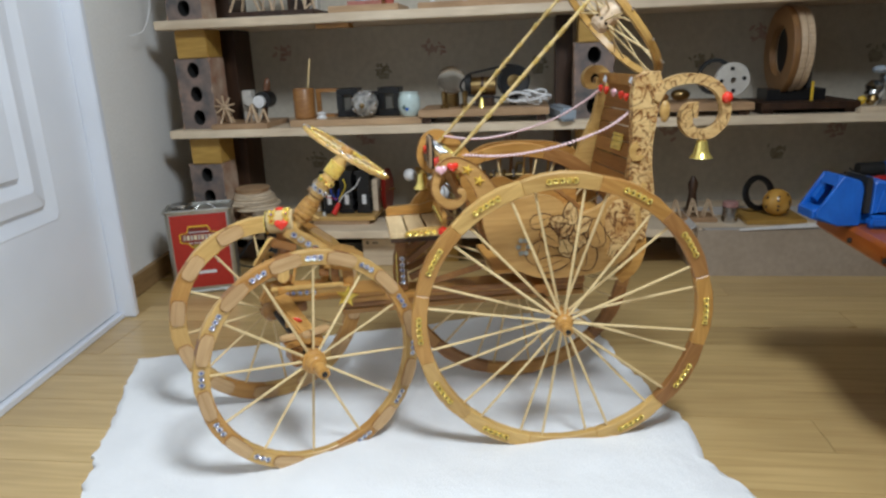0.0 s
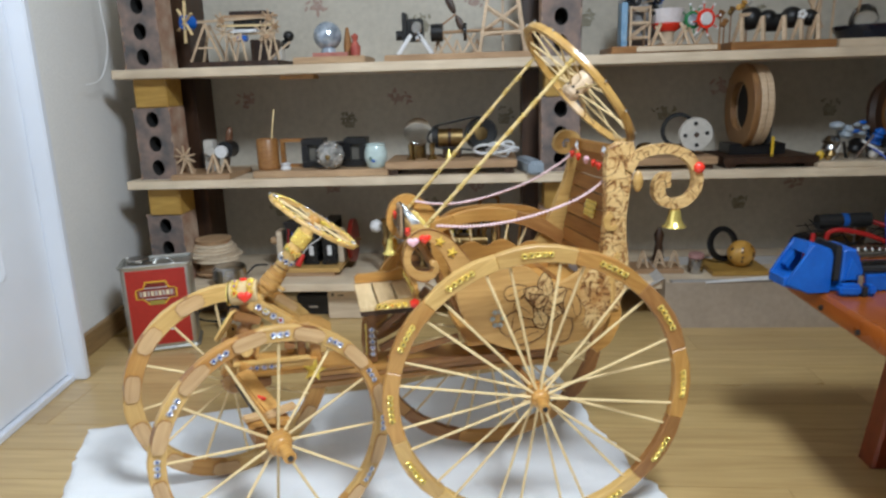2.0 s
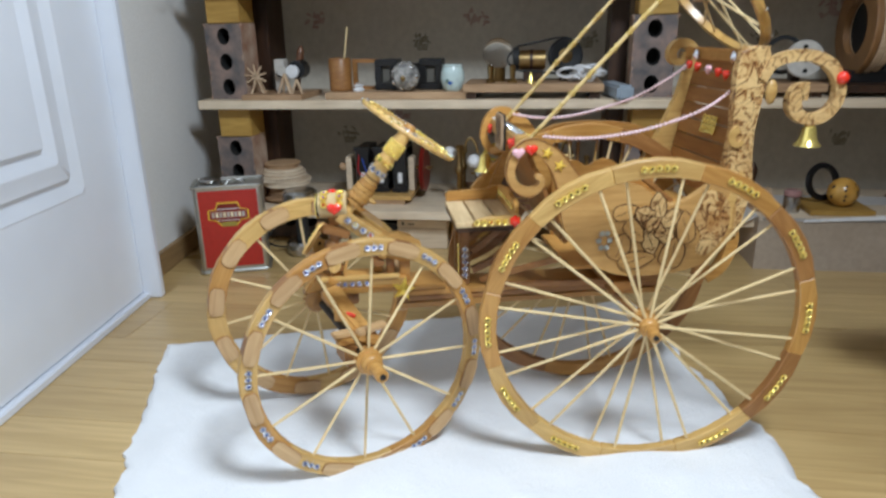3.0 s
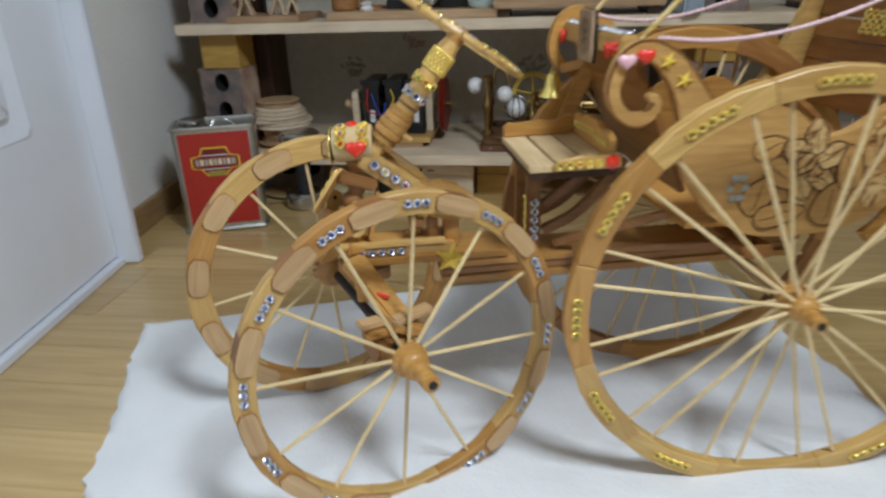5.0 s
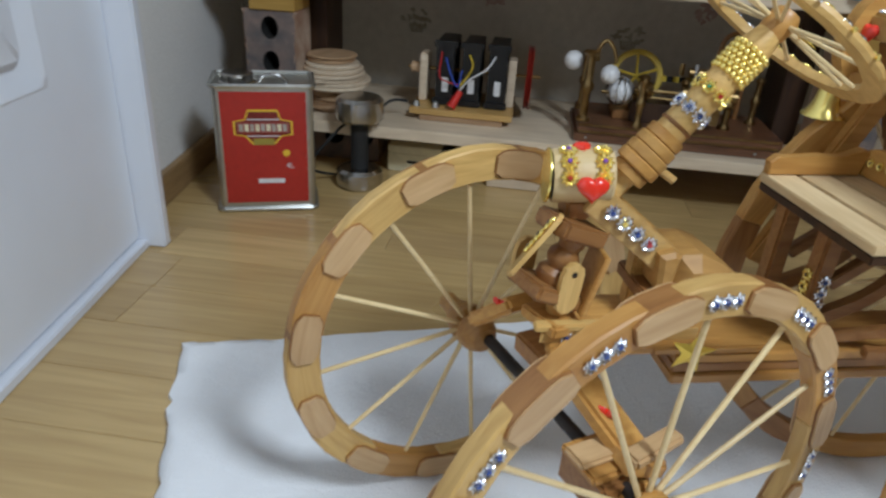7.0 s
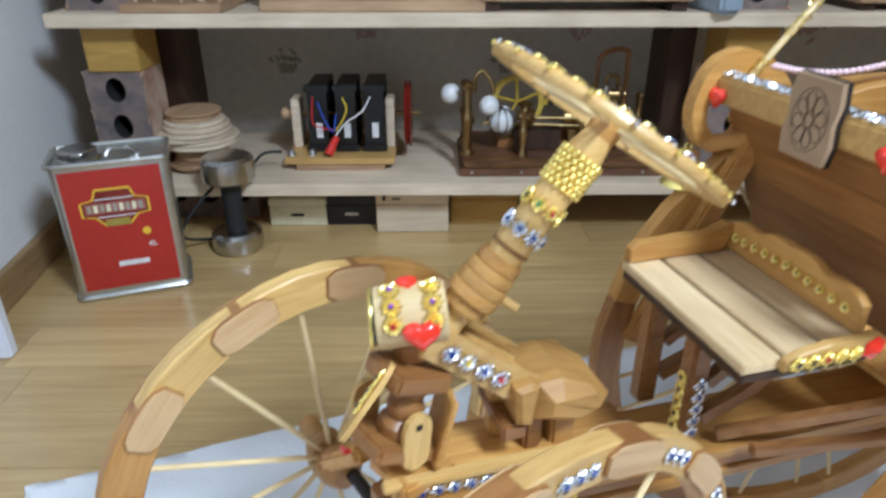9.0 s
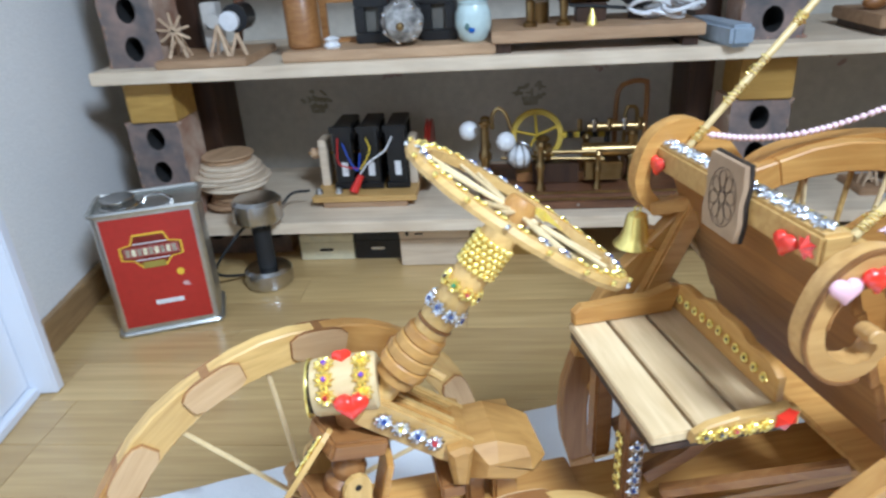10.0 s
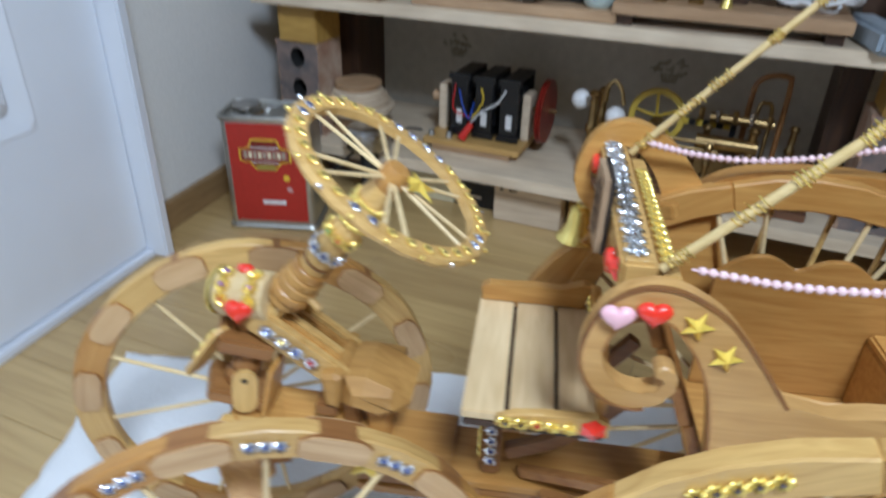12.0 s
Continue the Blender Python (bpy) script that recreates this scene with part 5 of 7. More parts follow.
part("badge_bar", box(-0.042, 0.042, -0.0016, -0.0009, -0.009, 0.008, 0.0003), mottled("dull_red_print", (0.30, 0.07, 0.06), (0.42, 0.16, 0.14), 60, 0.4), can, "", lm2)
part("badge_bar", box(-0.026, 0.026, -0.0016, -0.0009, 0.0125, 0.0145), WHITE, can, "", lm2)
part("badge_bar", box(-0.026, 0.026, -0.0016, -0.0009, -0.0155, -0.0138), WHITE, can, "", lm2)
for i in range(9):
    part("badge_letter_bar", box(-0.0385 + 0.0088 * i, -0.0325 + 0.0088 * i, -0.0021, -0.0015, -0.0065, 0.0055), CREAM if i % 2 else STEEL, can, "", lm2)
part("badge_foot", box(-0.017, 0.017, -0.0017, -0.0009, -0.030, -0.019), plain("olive_print", (0.35, 0.28, 0.05), 0.5), can, "", lm2)
part("dot", lathe([(0.0062, 0), (0.0062, 0.0006), (0.0, 0.0006)], 16, m=Matrix.Translation((0.115, -0.0013, 0.107)) @ pose(0, 0, 0, 90, 0, 0)), YELLOW, can, "small yellow printed sun")
txt = text_mesh("4L", 0.013)
txt.materials.append(WHITE)
part("volume_text", txt, None, can, "white printed volume 4L", Matrix.Translation((0.120, -0.0015, 0.080)) @ pose(0, 0, 0, 90, 0, 0))
part("white_bar", box(0.066, 0.110, -0.0018, -0.0012, 0.053, 0.061), WHITE, can)

dumb = thing("dumbbell", "upright chrome dumbbell with a black rubber grip on the floor", "dumbbell", pose(-0.512, 2.022, 0))
for z0, z1 in ((0.0, 0.038), (0.130, 0.176)):
    part("weight", lathe([(0.038, z0), (0.0445, z0 + 0.006), (0.0455, (z0 + z1) / 2), (0.0445, z1 - 0.006), (0.038, z1), (0.020, z1 + 0.0005), (0, z1 + 0.0005)], 32), CHROME, dumb)
part("grip", lathe([(0.0165, 0.036), (0.0175, 0.05), (0.0165, 0.085), (0.0175, 0.12), (0.0165, 0.132)], 20), RUBBER, dumb)

r6 = random.Random(6)
z = 0.117
discs = [(0.048, 0.008)] * 6 + [(0.066, 0.007), (0.072, 0.008), (0.076, 0.008), (0.068, 0.007), (0.060, 0.009), (0.054, 0.008), (0.048, 0.010), (0.050, 0.004)]
for r, h in discs:
    lone("wooden_disc", lathe([(r - 0.002, 0), (r, 0.002), (r, h - 0.002), (r - 0.002, h), (0, h)], 30), SHELF if r > 0.05 else BOARD, "round plywood disc in a pile on the low shelf", "wooden disc", pose(-0.597 + r6.uniform(-0.012, 0.012), 2.135 + r6.uniform(-0.006, 0.006), z, 0, 0, r6.uniform(0, 360)), "pile of discs")
    z += h

fan = thing("fan_generator", "three black fan frames on a plywood base with loose wires", "fan model", pose(-0.318, 2.14, 0.117))
part("base", box(-0.115, 0.088, -0.035, 0.135, 0.012, 0.024, 0.0015), PINE, fan)
for y in (-0.02, 0.12):
    part("base_strip", box(-0.095, 0.07, y - 0.012, y + 0.012, 0, 0.0118, 0.001), BOARD, fan)
for k in range(3):
    x = -0.072 + 0.052 * k
    bm = bmesh.new()
    for a, b, c, d in ((0, 0.11, 0.024, 0.032), (0, 0.11, 0.140, 0.148), (0, 0.008, 0.032, 0.140), (0.102, 0.11, 0.032, 0.140)):
        box(x, x + 0.036, a + 0.006, b + 0.006, c, d, 0.0015, bm)
    fr = part("fan_frame", bm, BLACK, fan)
    part("fan_plate", box(x + 0.001, x + 0.004, 0.012, 0.110, 0.03, 0.142), BLACK, fr)
    part("fan_hub", rod((x + 0.004, 0.06, 0.086), (x + 0.03, 0.06, 0.086), 0.024, seg=20), BLACK, fr)
    for j in range(7):
        a = j * 0.9
        part("blade", beam((x + 0.02, 0.06 + 0.022 * math.cos(a), 0.086 + 0.022 * math.sin(a)), (x + 0.02, 0.06 + 0.047 * math.cos(a), 0.086 + 0.047 * math.sin(a)), 0.022, 0.002), BLACK, fr)
    part("sticker", box(x + 0.014, x + 0.026, 0.0035, 0.0055, 0.052, 0.080), WHITE, fr, "white paper sticker")
    for zc in (0.030, 0.142):
        part("corner_lug", box(x - 0.004, x + 0.041, 0.002, 0.012, zc - 0.004, zc + 0.008, 0.001), BLACK, fr)
for x in (-0.108, 0.070):
    part("end_post", box(x, x + 0.016, 0.03, 0.075, 0.024, 0.118, 0.002), SHELF, fan)
part("shaft", rod((-0.135, 0.055, 0.086), (0.135, 0.055, 0.086), 0.0035, seg=10), BRASS, fan)
part("knob", rod((-0.128, 0.055, 0.086), (-0.110, 0.055, 0.086), 0.011, seg=14), BOARD, fan)
part("pulley_wheel", lathe([(0.0, -0.006), (0.062, -0.006), (0.064, -0.004), (0.057, 0.0), (0.064, 0.004), (0.062, 0.006), (0.0, 0.006)], 32, m=Matrix.Translation((0.112, 0.055, 0.084)) @ pose(0, 0, 0, 0, 90, 0)), DARKRED, fan, "dark red grooved pulley")
for mat, pts in ((REDWIRE, ((-0.06, 0.0, 0.13), (-0.062, -0.006, 0.085), (-0.045, -0.01, 0.075), (-0.025, -0.006, 0.07))), (BLUEWIRE, ((-0.052, 0.0, 0.12), (-0.04, -0.008, 0.09), (-0.025, -0.012, 0.068), (-0.018, -0.006, 0.10))), (YELLOWWIRE, ((-0.006, 0.0, 0.128), (0.002, -0.008, 0.11), (-0.006, -0.012, 0.09), (-0.02, -0.012, 0.07))), (WHITE, ((0.045, 0.0, 0.13), (0.03, -0.008, 0.105), (0.0, -0.012, 0.085), (-0.02, -0.014, 0.062)))):
    part("wire", tube(curve(pts, 6), 0.0016, 6), mat, fan)
part("plug", rod((-0.018, -0.016, 0.060), (-0.034, -0.026, 0.030), 0.006, 0.009, 12), plain("red_plug", (0.62, 0.03, 0.02), 0.35), fan, "red plastic plug")
for x in (-0.105, -0.066):
    part("terminal", rod((x, -0.012, 0.024), (x, -0.012, 0.034), 0.008, 0.005, 10), STEEL, fan)
lone("black_cable", tube(curve([(-0.44, 2.12, 0.150), (-0.47, 2.10, 0.152), (-0.50, 2.08, 0.125), (-0.535, 2.05, 0.121), (-0.56, 2.0, 0.10), (-0.60, 1.99, 0.04), (-0.56, 2.05, 0.006), (-0.5, 2.1, 0.004)], 8), 0.0028, 8), RUBBER, "thin black cable hanging from the low shelf", "cable")

eng = thing("model_engine", "brass model engine with white governor balls on a brown board", "model engine", pose(0.022, 2.10, 0.117))
part("base", box(-0.132, 0.255, -0.03, 0.16, 0.0, 0.016, 0.002), MAHOGANY, eng)
part("base", box(-0.126, 0.248, -0.024, 0.15, 0.0165, 0.034, 0.002), MAHOGANY, eng)
part("boiler_block", box(-0.06, 0.10, 0.03, 0.11, 0.034, 0.052, 0.002), BROWN, eng)


def pillar(x, y, z0, z1, r, parent):
    h = z1 - z0
    return part("pillar", lathe([(r * 1.7, z0), (r * 1.7, z0 + 0.004), (r, z0 + 0.010), (r, z0 + h * 0.4), (r * 1.5, z0 + h * 0.45), (r * 1.5, z0 + h * 0.52), (r, z0 + h * 0.57), (r, z1 - 0.012), (r * 1.6, z1 - 0.006), (r * 0.8, z1), (0, z1)], 14, m=Matrix.Translation((x, y, 0))), BRASS, parent)


for x, y, z1, r in ((-0.118, 0.0, 0.165, 0.008), (-0.118, 0.09, 0.150, 0.007), (-0.018, -0.012, 0.125, 0.006), (-0.010, 0.045, 0.12, 0.009), (0.075, 0.08, 0.11, 0.006), (0.15, 0.03, 0.13, 0.007), (0.085, -0.012, 0.105, 0.0045), (0.215, 0.09, 0.125, 0.006)):
    pillar(x, y, 0.034, z1, r, eng)
part("crane_neck", tube(curve([(-0.104, 0.03, 0.14), (-0.104, 0.03, 0.165), (-0.092, 0.03, 0.178), (-0.078, 0.025, 0.165), (-0.070, 0.02, 0.140)], 6), 0.004, 8), BRASS, eng)
for c in ((-0.148, 0.03, 0.138), (-0.080, 0.006, 0.122)):
    part("governor_ball", ball(c, 0.0178, 20), WHITE, eng, "white ball")
bm = bmesh.new()
for i in range(5):
    a = i * math.pi / 5
    tube([(-0.055 + 0.026 * math.cos(b) * math.cos(a), 0.02 + 0.026 * math.cos(b) * math.sin(a), 0.090 + 0.026 * math.sin(b)) for b in (2 * math.pi * j / 20 for j in range(20))], 0.0014, 5, bm, True)
part("wire_cage", bm, CHROME, eng)
part("globe", ball((-0.055, 0.02, 0.090), 0.0225, 20), WHITE, eng, "pale globe in a wire cage")
part("flywheel", lathe([(0.040, -0.005), (0.050, -0.005), (0.052, 0.0), (0.050, 0.005), (0.040, 0.005), (0.040, -0.005)], 36, m=Matrix.Translation((-0.018, 0.10, 0.105)) @ pose(0, 0, 0, 78, 0, 0)), OLDYELLOW, eng, "yellow painted flywheel")
for k in range(5):
    a = k * 1.2566 + 0.4
    part("flywheel_spoke", rod((-0.018, 0.10, 0.105), (-0.018 + 0.043 * math.cos(a), 0.10, 0.105 + 0.043 * math.sin(a)), 0.0028, seg=6), OLDYELLOW, eng)
for i in range(7):
    part("striped_bar", box(0.028 + 0.012 * i, 0.0395 + 0.012 * i, 0.094, 0.104, 0.100, 0.110), (OLDYELLOW, BLACK)[i % 2], eng, "bar with black and yellow stripes")
part("bar_post", box(0.1125, 0.122, 0.092, 0.106, 0.034, 0.116, 0.001), BLACK, eng)
part("bearing_block", box(-0.03, 0.055, 0.02, 0.06, 0.034, 0.072, 0.002), DARKWOOD, eng, "dark wooden bearing block")
for z in (0.0190, 0.0315):
    part("brass_edge", box(-0.124, 0.240, -0.0264, -0.0242, z - 0.0018, z + 0.0018), BRASS, eng, "brass edging strip")
part("bearing", lathe([(0.0, -0.014), (0.013, -0.014), (0.016, -0.006), (0.011, 0.0), (0.016, 0.006), (0.013, 0.014), (0, 0.014)], 18, m=Matrix.Translation((-0.010, 0.02, 0.098)) @ pose(0, 0, 0, 0, 90, 0)), BRASS, eng)
part("piston_rod", rod((-0.03, 0.01, 0.098), (0.09, 0.012, 0.096), 0.004, seg=10), BRASS, eng)
part("piston_rod", rod((-0.09, 0.015, 0.088), (0.10, 0.018, 0.080), 0.003, seg=10), BRASS, eng)
part("cylinder", rod((0.06, 0.03, 0.094), (0.16, 0.03, 0.094), 0.013, seg=20), BRASS, eng)
part("cylinder", rod((0.075, 0.075, 0.125), (0.18, 0.075, 0.125), 0.009, seg=16), BRASS, eng)
part("valve_box", box(0.065, 0.13, 0.0, 0.05, 0.045, 0.078, 0.002), BRASS, eng)
for i in range(5):
    part("nut", rod((0.06 + 0.028 * i, 0.07, 0.12), (0.06 + 0.028 * i, 0.07, 0.142), 0.0055, seg=6), CHROME if i % 2 else BRASS, eng)
part("pipe_frame", tube(curve([(0.135, 0.12, 0.034), (0.135, 0.12, 0.15), (0.140, 0.12, 0.185), (0.160, 0.12, 0.198), (0.185, 0.12, 0.198), (0.192, 0.12, 0.18), (0.192, 0.12, 0.034)], 6), 0.005, 8), BROWN, eng, "dark bent pipe frame")
part("pipe_frame", tube(curve([(0.150, 0.10, 0.034), (0.150, 0.10, 0.14), (0.160, 0.10, 0.155), (0.172, 0.10, 0.14), (0.172, 0.10, 0.034)], 6), 0.004, 8), BRASS, eng)
for x in (-0.11, -0.02, 0.05, 0.2):
    part("screw", rod((x, -0.031, 0.009), (x, -0.029, 0.009), 0.003, seg=8), CHROME, eng)

for name, x0, x1, y0, h, mat, lab in (("cream_box", -0.476, -0.366, 2.118, 0.056, CREAM, "cream cardboard box under the low shelf"), ("black_box", -0.364, -0.268, 2.120, 0.058, BLACK, "flat black box under the low shelf"), ("pine_box", -0.266, -0.130, 2.085, 0.080, SHELF, "pale pine box with finger joints under the shelf"), ("wooden_box", -0.125, 0.005, 2.125, 0.070, YELLOWWOOD, "yellowish wooden box under the low shelf")):
    b = thing(name, lab, "box")
    part("box_body", box(x0, x1, y0, y0 + 0.12, 0, h * 0.72, 0.002), mat, b)
    part("lid", box(x0 - 0.0005, x1 + 0.0005, y0 - 0.0005, y0 + 0.1205, h * 0.725, h, 0.002), mat, b)
    if name in ("cream_box", "black_box"):
        part("print_bar", box((x0 + x1) / 2 - 0.014, (x0 + x1) / 2 + 0.012, y0 - 0.0012, y0 - 0.0002, h * 0.36, h * 0.46), BLACK if name == "cream_box" else CHROME, b)
    if name == "pine_box":
        part("print_bar", box(x0 + 0.012, x0 + 0.018, y0 - 0.0014, y0 - 0.0006, h * 0.82, h * 0.93), BLACK, b)
        part("print_bar", box(x0 + 0.03, x0 + 0.046, y0 - 0.0014, y0 - 0.0006, h * 0.84, h * 0.88), BLACK, b)

# ---- right end: cardboard box, table, vise ----
cb = thing("cardboard_box", "open shallow grey cardboard box on the floor", "cardboard box", pose(0.635, 2.0, 0))
for a in ((0, 0.62, 0, 0.004, 0, 0.122), (0, 0.62, 0.236, 0.24, 0, 0.128), (0, 0.004, 0.004, 0.236, 0, 0.128), (0.616, 0.62, 0.004, 0.236, 0, 0.128), (0.004, 0.616, 0.004, 0.236, 0, 0.004)):
    part("box_wall", box(*a), CARD, cb)
part("flap", beam((0.31, 0.232, 0.128), (0.31, 0.150, 0.104), 0.58, 0.003), CARDIN, cb, "folded pale flap")
part("flap", beam((0.31, 0.005, 0.122), (0.31, 0.070, 0.112), 0.58, 0.003), CARDIN, cb, "folded pale flap")
part("flap", beam((0.002, 0.12, 0.129), (-0.035, 0.12, 0.105), 0.20, 0.003), CARDIN, cb)
part("torn_flap", plate([(0.0, 0.0), (0.30, 0.016), (0.30, 0.022), (0.16, 0.019), (0.0, 0.006)], -0.002, 0.0), WHITE, cb, "torn white paper edge", Matrix.Translation((0.10, -0.0015, 0.121)))

table = thing("low_table", "low red-brown varnished wooden table with board legs", "table", pose(0.690, 1.455, 0))
table_outline = [(0.0, 0.0), (0.90, 0.0), (0.90, -0.62), (0.30, -0.62), (0.10, -0.46), (0.014, -0.318), (0.0, -0.285)]
part("table_top", plate(table_outline, -0.305, -0.272, bevel=0.006, m=pose(0, 0, 0, -90, 0, 0)), TABLEWOOD, table, "rounded varnished top")


def board_leg(x0, x1, y0, spread, parent):
    """A board that stands across and widens towards the floor."""
    part("leg", plate([(x0 - spread, 0), (x1 + spread * 0.2, 0), (x1, 0.27), (x0, 0.27)], y0, y0 + 0.045, bevel=0.004), LEGWOOD, parent, "wide red-brown board leg")


board_leg(0.150, 0.42, -0.110, 0.035, table)
board_leg(0.150, 0.42, -0.260, 0.020, table)
board_leg(0.70, 0.86, -0.110, 0.03, table)
board_leg(0.70, 0.86, -0.560, 0.03, table)
part("stretcher", box(0.20, 0.86, -0.205, -0.135, 0.06, 0.10, 0.004), LEGWOOD, table)
for y in (-0.125, -0.23):
    part("bolt", rod((-0.004, y, 0.285), (0.002, y, 0.285), 0.0042, seg=8), BLACK, table)

vise = thing("bench_vise", "bright blue bench vise clamped on the table edge", "vise", pose(0.664, 1.362, 0.306, 0, 0, 6) @ Matrix.Diagonal((0.60, 0.60, 0.92, 1)))
# front jaw: a sloping face with a window, between two solid cheeks
for y in (-0.048, 0.038):
    part("cheek", plate([(-0.050, 0.016), (-0.048, 0.026), (0.006, 0.082), (0.018, 0.080), (0.052, 0.074), (0.060, 0.062), (0.060, 0.0), (0.004, 0.0)], y, y + 0.010, bevel=0.0015), BLUEPAINT, vise)
part("jaw_foot", plate([(-0.056, 0.012), (-0.056, 0.026), (-0.030, 0.030), (-0.012, 0.026), (0.040, 0.020), (0.040, 0.0), (0.004, 0.0)], -0.0375, 0.0375, bevel=0.002), BLUEPAINT, vise)
part("jaw_head", plate([(-0.006, 0.066), (0.004, 0.083), (0.018, 0.081), (0.054, 0.074), (0.054, 0.060), (0.014, 0.060)], -0.0375, 0.0375, bevel=0.002), BLUEPAINT, vise)
part("jaw_side", beam((-0.022, 0.027, 0.036), (0.004, 0.027, 0.064), 0.020, 0.012, 0.001), BLUEPAINT, vise)
part("jaw", box(0.030, 0.064, -0.0375, 0.0375, 0.0005, 0.0595, 0.001), BLUEPAINT, vise)
part("sticker", plate([(0.0278, 0.020), (0.0292, 0.020), (0.0292, 0.0595), (0.0278, 0.0595)], -0.036, 0.036), YELLOW, vise, "worn sticker in red, orange and grey triangles")
part("sticker_patch", extrude_x([(-0.034, 0.022), (0.0, 0.022), (-0.034, 0.057)], 0.0262, 0.0274), IVORY, vise)
part("sticker_patch", extrude_x([(0.034, 0.057), (-0.034, 0.0585), (0.034, 0.024)], 0.0262, 0.0274), RED, vise)
part("jaw_plate", box(0.0655, 0.080, -0.050, 0.050, 0.020, 0.078, 0.002), RUBBER, vise, "black serrated jaw plate")
for i in range(6):
    part("serration", box(0.0665 + 0.0022 * i, 0.0677 + 0.0022 * i, -0.048, 0.048, 0.0782, 0.0796), RUBBER, vise)
part("rear_jaw", plate([(0.084, 0.018), (0.084, 0.070), (0.090, 0.074), (0.118, 0.072), (0.122, 0.058), (0.140, 0.036), (0.143, 0.018)], -0.05, 0.05, bevel=0.003), BLUEPAINT, vise)
part("rear_rib", plate([(0.092, 0.022), (0.140, 0.022), (0.104, 0.060)], -0.056, -0.0505, bevel=0.001), BLUEPAINT, vise)
part("bed", box(0.064, 0.34, -0.036, 0.036, 0.0005, 0.0175, 0.002), BLUEPAINT, vise)
part("bed_side", box(0.150, 0.34, -0.050, -0.0365, 0.0005, 0.028, 0.002), BLUEPAINT, vise)
part("slide", box(0.144, 0.34, -0.034, 0.034, 0.030, 0.037, 0.001), RUBBER, vise, "black slide")
part("clamp_arm", beam((0.066, -0.070, 0.010), (0.116, -0.076, 0.010), 0.030, 0.019, 0.005), BLUEPAINT, vise)
part("clamp_arm", beam((0.130, -0.078, 0.010), (0.152, -0.080, 0.010), 0.030, 0.017, 0.005), BLUEPAINT, vise)
part("clamp_slot", box(0.117, 0.129, -0.090, -0.060, 0.001, 0.016), RUBBER, vise)
part("clamp_bolt", rod((0.118, -0.072, 0.016), (0.118, -0.072, 0.034), 0.011, 0.009, seg=6), CHROME, vise)
part("guide_bar", rod((0.124, -0.010, 0.052), (0.34, -0.010, 0.052), 0.010, seg=16), CHROME, vise)

# ---- things on the middle shelf ----
M2, M3, M1 = 0.404, 0.690, 0.117


def stick(parent, p, q, w=0.005, mat=None):
    w *= 0.82
    return part("stick", beam(p, q, w, w, 0.0005), mat or STICKWOOD, parent)


def a_frame(parent, x, y, h, spread, w=0.005, depth=0.03):
    for dy in (-depth / 2, depth / 2):
        stick(parent, (x - spread, y + dy, 0), (x, y + dy, h), w)
        stick(parent, (x + spread, y + dy, 0), (x, y + dy, h), w)
    stick(parent, (x - spread * 0.5, y - depth / 2, h * 0.45), (x + spread * 0.5, y - depth / 2, h * 0.45), w * 0.8)


def sails(parent, c, r, n, w=0.004, blade=False):
    for k in range(n):
        a = 2 * math.pi * k / n + 0.25
        q = Vector(c) + Vector((r * math.cos(a), 0, r * math.sin(a)))
        part("sail", beam(c, q, w, w, 0.0005), STICKWOOD, parent)


def slab(parent, x0, x1, y0, y1, h, mat=BOARD, feet=0.0):
    if feet:
        for x in (x0 + 0.02, x1 - 0.02):
            part("foot", box(x - 0.012, x + 0.012, y0 + 0.01, y1 - 0.01, 0, feet), DARKWOOD, parent)
    return part("base", box(x0, x1, y0, y1, feet + 0.0002 * bool(feet), feet + h, 0.002), mat, parent)


mills = thing("windmill_models", "small stick windmills with white discs on a grey board", "windmill model", pose(-0.575, 2.09, M2))
slab(mills, -0.075, 0.085, -0.055, 0.12, 0.014, BOARD)
for x, y, h, r in ((-0.045, -0.01, 0.045, 0.03), (0.03, -0.015, 0.05, 0.0)):
    for s in (-1, 1):
        stick(mills, (x + s * 0.016, y - 0.012, 0.0142), (x, y, 0.014 + h), 0.006)
        stick(mills, (x + s * 0.012, y + 0.016, 0.0142), (x, y, 0.014 + h), 0.006)
    if r:
        sails(mills, (x, y - 0.012, 0.014 + h), r, 9)
part("white_disc", rod((0.015, 0.015, 0.07), (0.015, 0.004, 0.07), 0.013, seg=20), IVORY, mills)
part("white_disc", rod((0.045, 0.012, 0.068), (0.045, 0.001, 0.068), 0.0165, seg=20), WHITE, mills)
part("motor", rod((0.052, 0.06, 0.072), (0.052, 0.014, 0.072), 0.023, seg=20), BLACK, mills)
part("white_block", box(-0.014, 0.014, 0.03, 0.06, 0.014, 0.098, 0.002), IVORY, mills, "white post with a dark eye")
part("eye", rod((0.0, 0.0302, 0.062), (0.0, 0.0275, 0.062), 0.009, seg=14), BLACK, mills)
part("red_stick", lathe([(0.007, 0), (0.008, 0.03), (0.006, 0.045), (0.010, 0.06), (0.010, 0.10), (0.006, 0.115), (0, 0.12)], 12, m=Matrix.Translation((0.030, 0.07, 0.014)) @ pose(0, 0, 0, 0, 10, 0)), MAHOGANY, mills, "dark red-brown turned post")
for s in (-1, 1):
    stick(mills, (0.062 + s * 0.014, -0.02, 0.0142), (0.062, -0.015, 0.05), 0.006)

